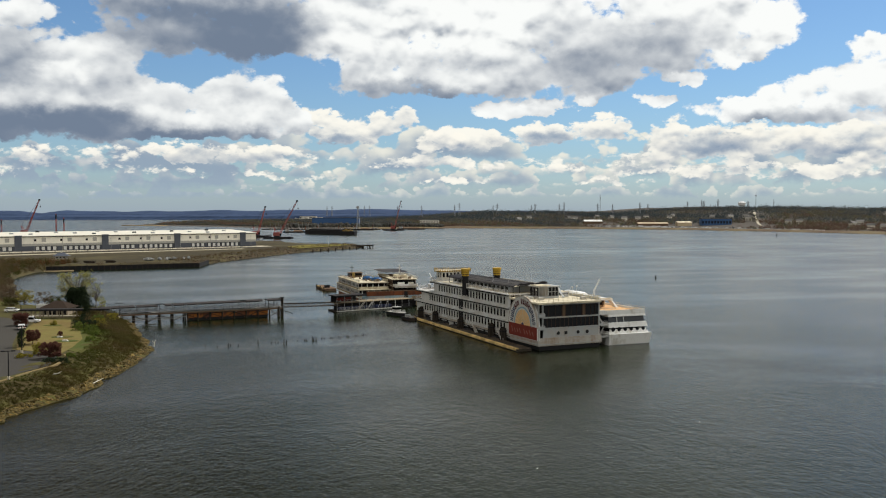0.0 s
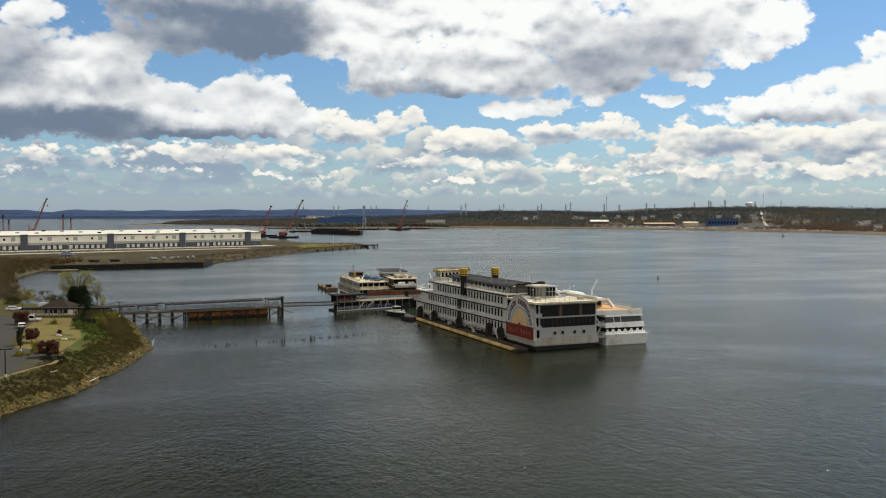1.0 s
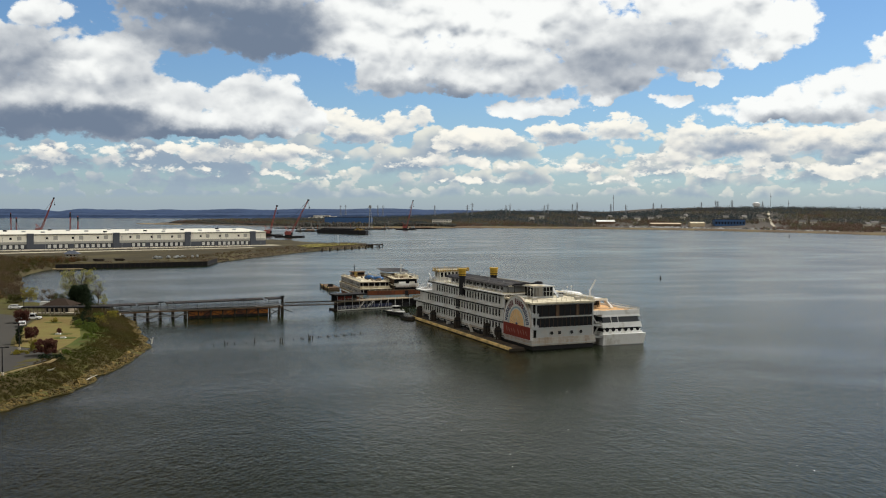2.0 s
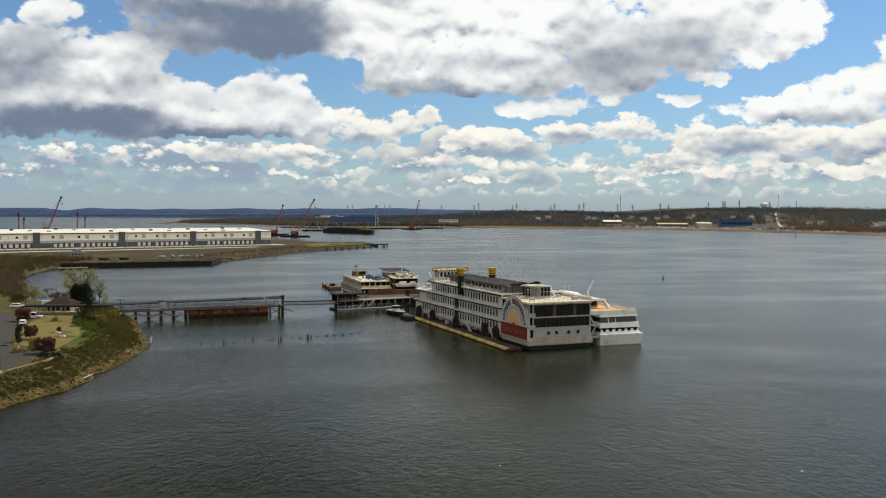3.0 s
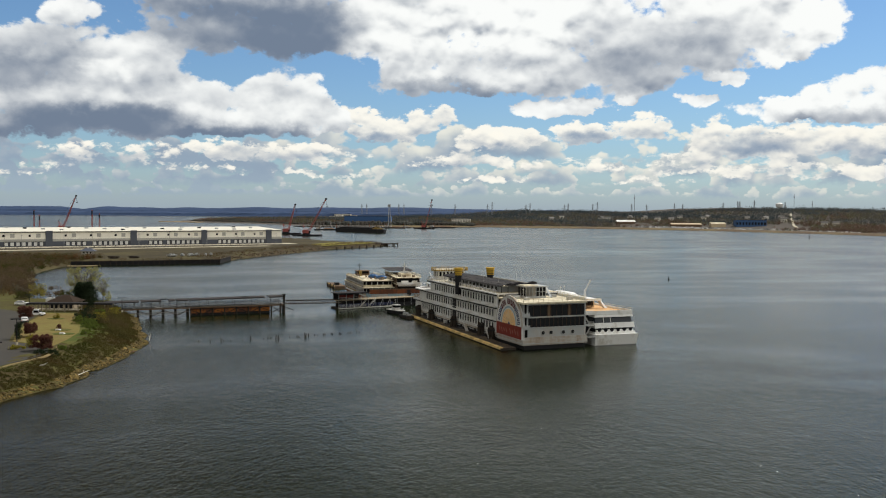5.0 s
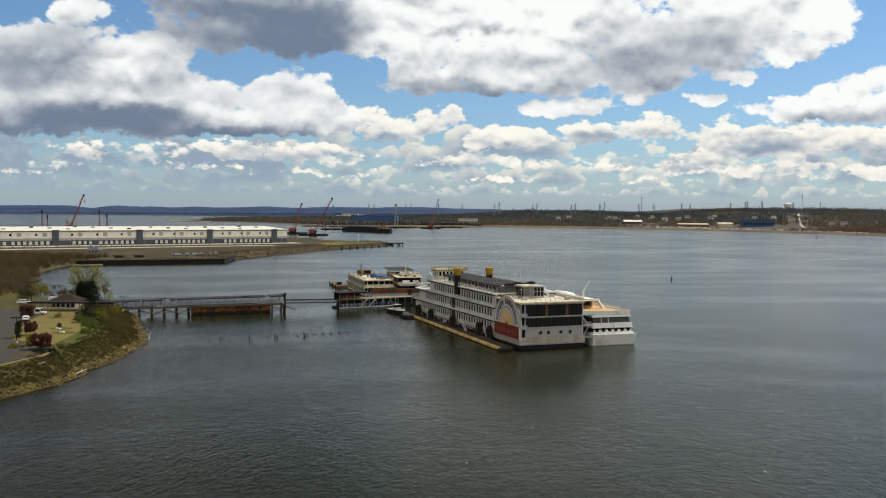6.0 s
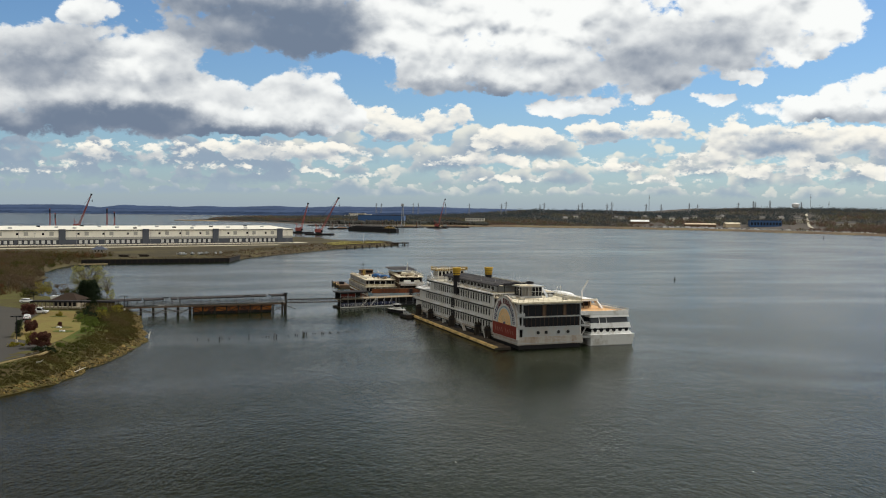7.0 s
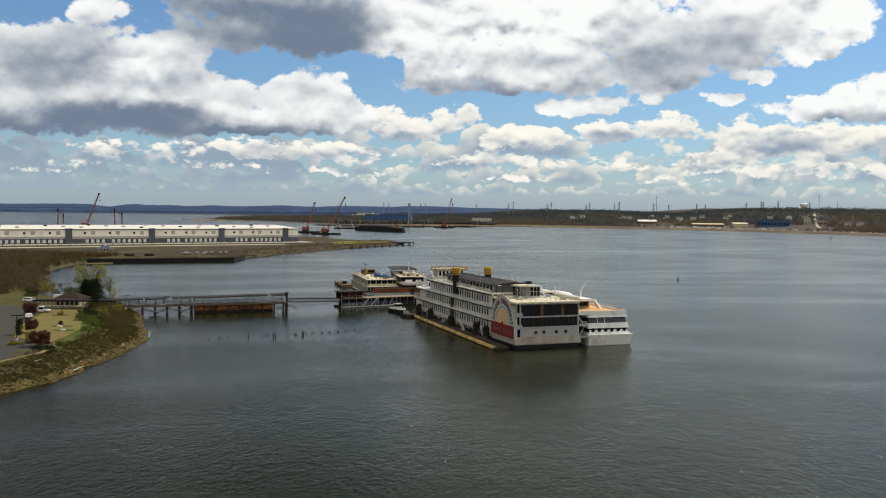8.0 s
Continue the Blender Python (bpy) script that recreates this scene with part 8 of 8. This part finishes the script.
def houses():
    rng = random.Random(15)
    base = thing("house", "small pale house among the far trees", "house", pose(760, 1480, fz(760, 1480)), "houses on the far shore")
    part("wall", M().box(-6, 6, -4.5, 4.5, -3, 6), PALEWALL, base)
    part("roof", M().add([(-6.6, -5, 6), (6.6, -5, 6), (6.6, 0, 9.6), (-6.6, 0, 9.6), (6.6, 5, 6), (-6.6, 5, 6)], [(0, 1, 2, 3), (3, 2, 4, 5), (1, 4, 2), (0, 3, 5), (0, 5, 4, 1)]), ROOFGREY, base)
    for x in (-3.5, 0, 3.5):
        part("window", M().box(x - 0.8, x + 0.8, -4.56, -4.5, 1.5, 3.4), GLASS, base)
    spots = [(700, 1560), (715, 1568), (690, 1590), (742, 1600), (770, 1640), (800, 1760), (812, 1775), (830, 1790), (705, 1700), (725, 1715), (860, 1900), (400, 2180), (372, 2200), (430, 2230), (350, 2260), (260, 2250), (245, 2262), (320, 2300),
             (480, 2200), (500, 2260), (590, 2080), (560, 2120), (610, 2010), (625, 2080), (120, 2230), (150, 2300), (640, 1850), (655, 1830), (780, 1560), (790, 1585)]
    for x, y in spots:
        copy_thing(base, pose(x, y, fz(x, y) + rng.uniform(0, 2), 0, 0, rng.uniform(-40, 40)))


houses()


def far_lot():
    """Rows of parked vehicles and stored boats by the far shore."""
    rng = np.random.default_rng(17)
    m = M()
    for k in range(290):
        x = rng.uniform(280, 610)
        y = np.interp(x, [200, 407, 554, 642], [1930, 1800, 1600, 1430]) + rng.uniform(62, 150)
        z = fz(x, y)
        m.box(x - 2.2, x + 2.2, y - 1, y + 1, z, z + rng.uniform(1.4, 3.2))
    tagged(part("parked_vehicles", m, FARCARS), "rows of pale parked vehicles on the far shore", "parked cars", kind="stuff")
    m = M()
    for k in range(90):
        x = rng.uniform(-440, -190)
        y = np.interp(x, [-440, -260, -136], [1990, 1905, 1945]) - rng.uniform(5, 110)
        m.box(x - 2.2, x + 2.2, y - 4, y + 4, 0, rng.uniform(1.4, 3.4)).beam((x, y, 1), (x, y, rng.uniform(9, 16)), 0.35)
    tagged(part("moored_boats", m, GREYW), "crowd of grey moored boats with masts", "boats", kind="stuff")
    m = M()
    for k in range(10):
        x = -430 + k * 28
        m.box(x, x + 24, 1860 - 4 * k, 1866 - 4 * k, -0.3, 1.6)
    tagged(part("marina_dock", m, DARKW), "dark marina docks along the far shore", "dock", kind="structure")


FARCARS = material("mixed_pale_paint", (0.50, 0.50, 0.50), 0.5, var=0.1, island=0.7, bump=0)
far_lot()
hill_road = part("hill_road", M().loft([[(x - 2.6, y, fz(x, y) + 0.6), (x + 2.6, y, fz(x, y) + 0.6), (x + 2.6, y, fz(x, y) - 1), (x - 2.6, y, fz(x, y) - 1)] for x, y in ((590, 1860), (602, 1918), (625, 2000), (650, 2090), (682, 2200), (716, 2310))]), CONCRETE)
tagged(hill_road, "pale road climbing the far hill", "road", kind="structure")


def pylons():
    base = thing("pylon", "grey lattice power pylon above the far woods", "pylon", pose(-27, 2506, 30), "far pylons")
    m = lattice(M(), (0, 0, -10), (0, 0.01, 30), 5.0, 1.2, 8, 0.5)
    part("tower", m, LIGHTGREY, base)
    for z in (20, 25):
        part("crossarm", M().beam((-5, 0, z), (5, 0, z), 0.5), LIGHTGREY, base)
    spots = [(-40, 2510, 24), (77, 2508, 28), (66, 2520, 24), (181, 2511, 28), (172, 2520, 24), (261, 2513, 32), (250, 2530, 27), (360, 2560, 28), (395, 2520, 26), (470, 2520, 30), (500, 2560, 27), (610, 2560, 33), (640, 2500, 36), (660, 2600, 38), (700, 2580, 40), (790, 2600, 36),
             (-560, 3600, 30), (-540, 3600, 30), (-400, 3500, 30), (-380, 3500, 30), (-150, 2900, 26), (-230, 2950, 26)]
    for x, y, z in spots:
        copy_thing(base, pose(x, y, z))
    for x, y, z0, z1, r in ((390, 2717, 20, 87, 1.0), (949, 3032, 20, 98, 0.9), (980, 2950, 20, 74, 1.2)):
        t = thing("radio_mast", "tall thin radio mast on the far hill", "mast", pose(x, y, 0), "radio masts")
        part("shaft", M().cyl((0, 0, z0), (0, 0, z1), r, 6, r * 0.5), LIGHTGREY, t)
        part("dish", M().box(-1.6, 1.6, -1, 1, z1 - 12, z1 - 9), LIGHTGREY, t)
    t = thing("water_tower", "pale round water tower above the trees", "water tower", pose(872, 2929, 0))
    part("tank", M().cyl((0, 0, 56), (0, 0, 64), 11, 18, 12).cyl((0, 0, 64), (0, 0, 68), 12, 18, 4.0).cyl((0, 0, 52), (0, 0, 56), 6, 18, 11), DOORWHITE, t)
    for a in range(6):
        part("leg", M().cyl((6.5 * math.cos(a * 1.047), 6.5 * math.sin(a * 1.047), 15), (6.5 * math.cos(a * 1.047), 6.5 * math.sin(a * 1.047), 54), 0.6, 5), GALV, t)


pylons()


def low_strip():
    """The low dark tree line and sand on the point beyond the warehouse."""
    rng = np.random.default_rng(27)
    x = rng.uniform(-880, -220, 2600)
    y = np.interp(x, [-880, -620, -420, -220], [2500, 2290, 2040, 1990]) + rng.uniform(0, 330, len(x))
    s = rng.uniform(1.2, 3.0, len(x))
    z, _ = far_height(x, y)
    tagged(part("shore_trees", clumps("shore_trees", np.stack([x, y, z + s * 0.7], -1), s, FARWOOD, 28), FARWOOD), "low brown scrub woods on the flat point", "woods", kind="stuff")
    sand = part("sand_spit", strip("sand", [(-930, 2440), (-880, 2410), (-800, 2360)], 26, 1.6, SAND, 1.6), SAND)
    tagged(sand, "pale sand spit across the bay", "beach", kind="structure")


low_strip()


def shore_trees():
    rng = np.random.default_rng(77)
    x = rng.uniform(-420, -60, 900)
    y = 2012 + rng.uniform(-14, 8, 900)
    z, d = far_height(x, y)
    s = rng.uniform(1.8, 4.2, 900)
    return clumps("shore_trees", np.stack([x, y, z + s * rng.uniform(0.6, 1.6, 900)], -1)[d > 2], s[d > 2], FARWOOD, 78, 0.3, 1.1)


tagged(part("shore_trees", shore_trees(), FARWOOD), "low dull green trees before the blue sheds", "trees", kind="stuff")


def foam_flecks():
    """Scattered white flecks that stand in for sun glints off the stern and down the river."""
    rng = np.random.default_rng(90)
    verts, faces = [], []
    for k in range(150):
        if k < 35:
            x, y = rng.uniform(10, 46), rng.uniform(212, 238)
        else:
            x, y = rng.uniform(-10, 110), rng.uniform(80, 250)
        r = rng.uniform(0.03, 0.09)
        n = len(verts)
        verts += [(x + r * rng.uniform(0.6, 1.2) * math.cos(a), y + r * rng.uniform(0.6, 1.2) * math.sin(a), 0.03) for a in np.linspace(0, 2 * math.pi, 7)[:-1]]
        verts.append((x, y, 0.07))
        faces += [(n + i, n + (i + 1) % 6, n + 6) for i in range(6)]
    return raw("foam_flecks", verts, faces, CLEAN)


tagged(part("foam_flecks", foam_flecks(), CLEAN), "white flecks put in for sun glints on the river", "foam", kind="stuff")
trailer = thing("box_trailer", "low white box trailer parked behind the covered walk", "trailer", pose(-149.6, 299.0, 3.5, 0, 0, 6))
part("body", M().box(-2.6, 2.6, -1.2, 1.2, 0.7, 1.9), WHITE, trailer)
for tx in (-2.2, 2.0):
    part("wheel", M().cyl((tx, -1.1, 0.45), (tx, 1.1, 0.45), 0.45, 12), TYRE, trailer)


def moored_barge(x, y, rz, long, label):
    """A low working barge with deck gear, off the far yards."""
    t = thing("deck_barge", label, "barge", pose(x, y, 0, 0, 0, rz), "barges off the yards")
    part("hull", M().prism([(0, -5), (long - 3, -5), (long, -3.5), (long, 3.5), (long - 3, 5), (0, 5)], -0.5, 2.0, [(-0.6, -5.2), (long - 2.6, -5.2), (long + 0.6, -3.6), (long + 0.6, 3.6), (long - 2.6, 5.2), (-0.6, 5.2)]), BLACK, t, "rusty black hull")
    part("deckhouse", M().box(3, 10, -3, 3, 2.0, 5.2).box(2.6, 10.4, -3.4, 3.4, 5.2, 5.5), GREYP, t)
    part("deck_load", M().prism([(long * 0.4, -3.6), (long * 0.85, -3.6), (long * 0.85, 3.6), (long * 0.4, 3.6)], 2.0, 4.0, [(long * 0.46, -1.6), (long * 0.8, -1.6), (long * 0.8, 1.6), (long * 0.46, 1.6)]), BROWNW, t, "heap of brown rubble")
    for k in (0.2, 0.95):
        part("spud", M().cyl((long * k, -4.4, -1.0), (long * k, -4.4, 11.0), 0.45, 8), RUST, t, "rust-red spud pole")


moored_barge(-290, 1660, -6, 52, "low black deck barge with rubble by the marina")
moored_barge(-236, 1795, 4, 44, "rusty deck barge with spud poles off the yard")
moored_barge(-150, 1870, -3, 56, "low black deck barge off the far shore")
moored_barge(-330, 1590, 12, 40, "small rusty deck barge beside the cranes")


def yard_fence():
    """A dark chain-link fence with posts along the landward side of the quay."""
    t = thing("yard_fence", "dark chain-link fence along the port road", "fence", Matrix())
    pts = in_frame(WARE, [(-300, -46), (-200, -45), (-100, -44), (0, -42)])
    for (xa, ya), (xb, yb) in zip(pts, pts[1:]):
        for z in (4.0, 4.7, 5.4):
            part("rail", M().beam((xa, ya, z), (xb, yb, z), 0.16), BLACK, t)
        for k in range(12):
            x, y = xa + (xb - xa) * k / 12, ya + (yb - ya) * k / 12
            part("fence_post", M().beam((x, y, 3.2), (x, y, 5.5), 0.22), BLACK, t)


yard_fence()
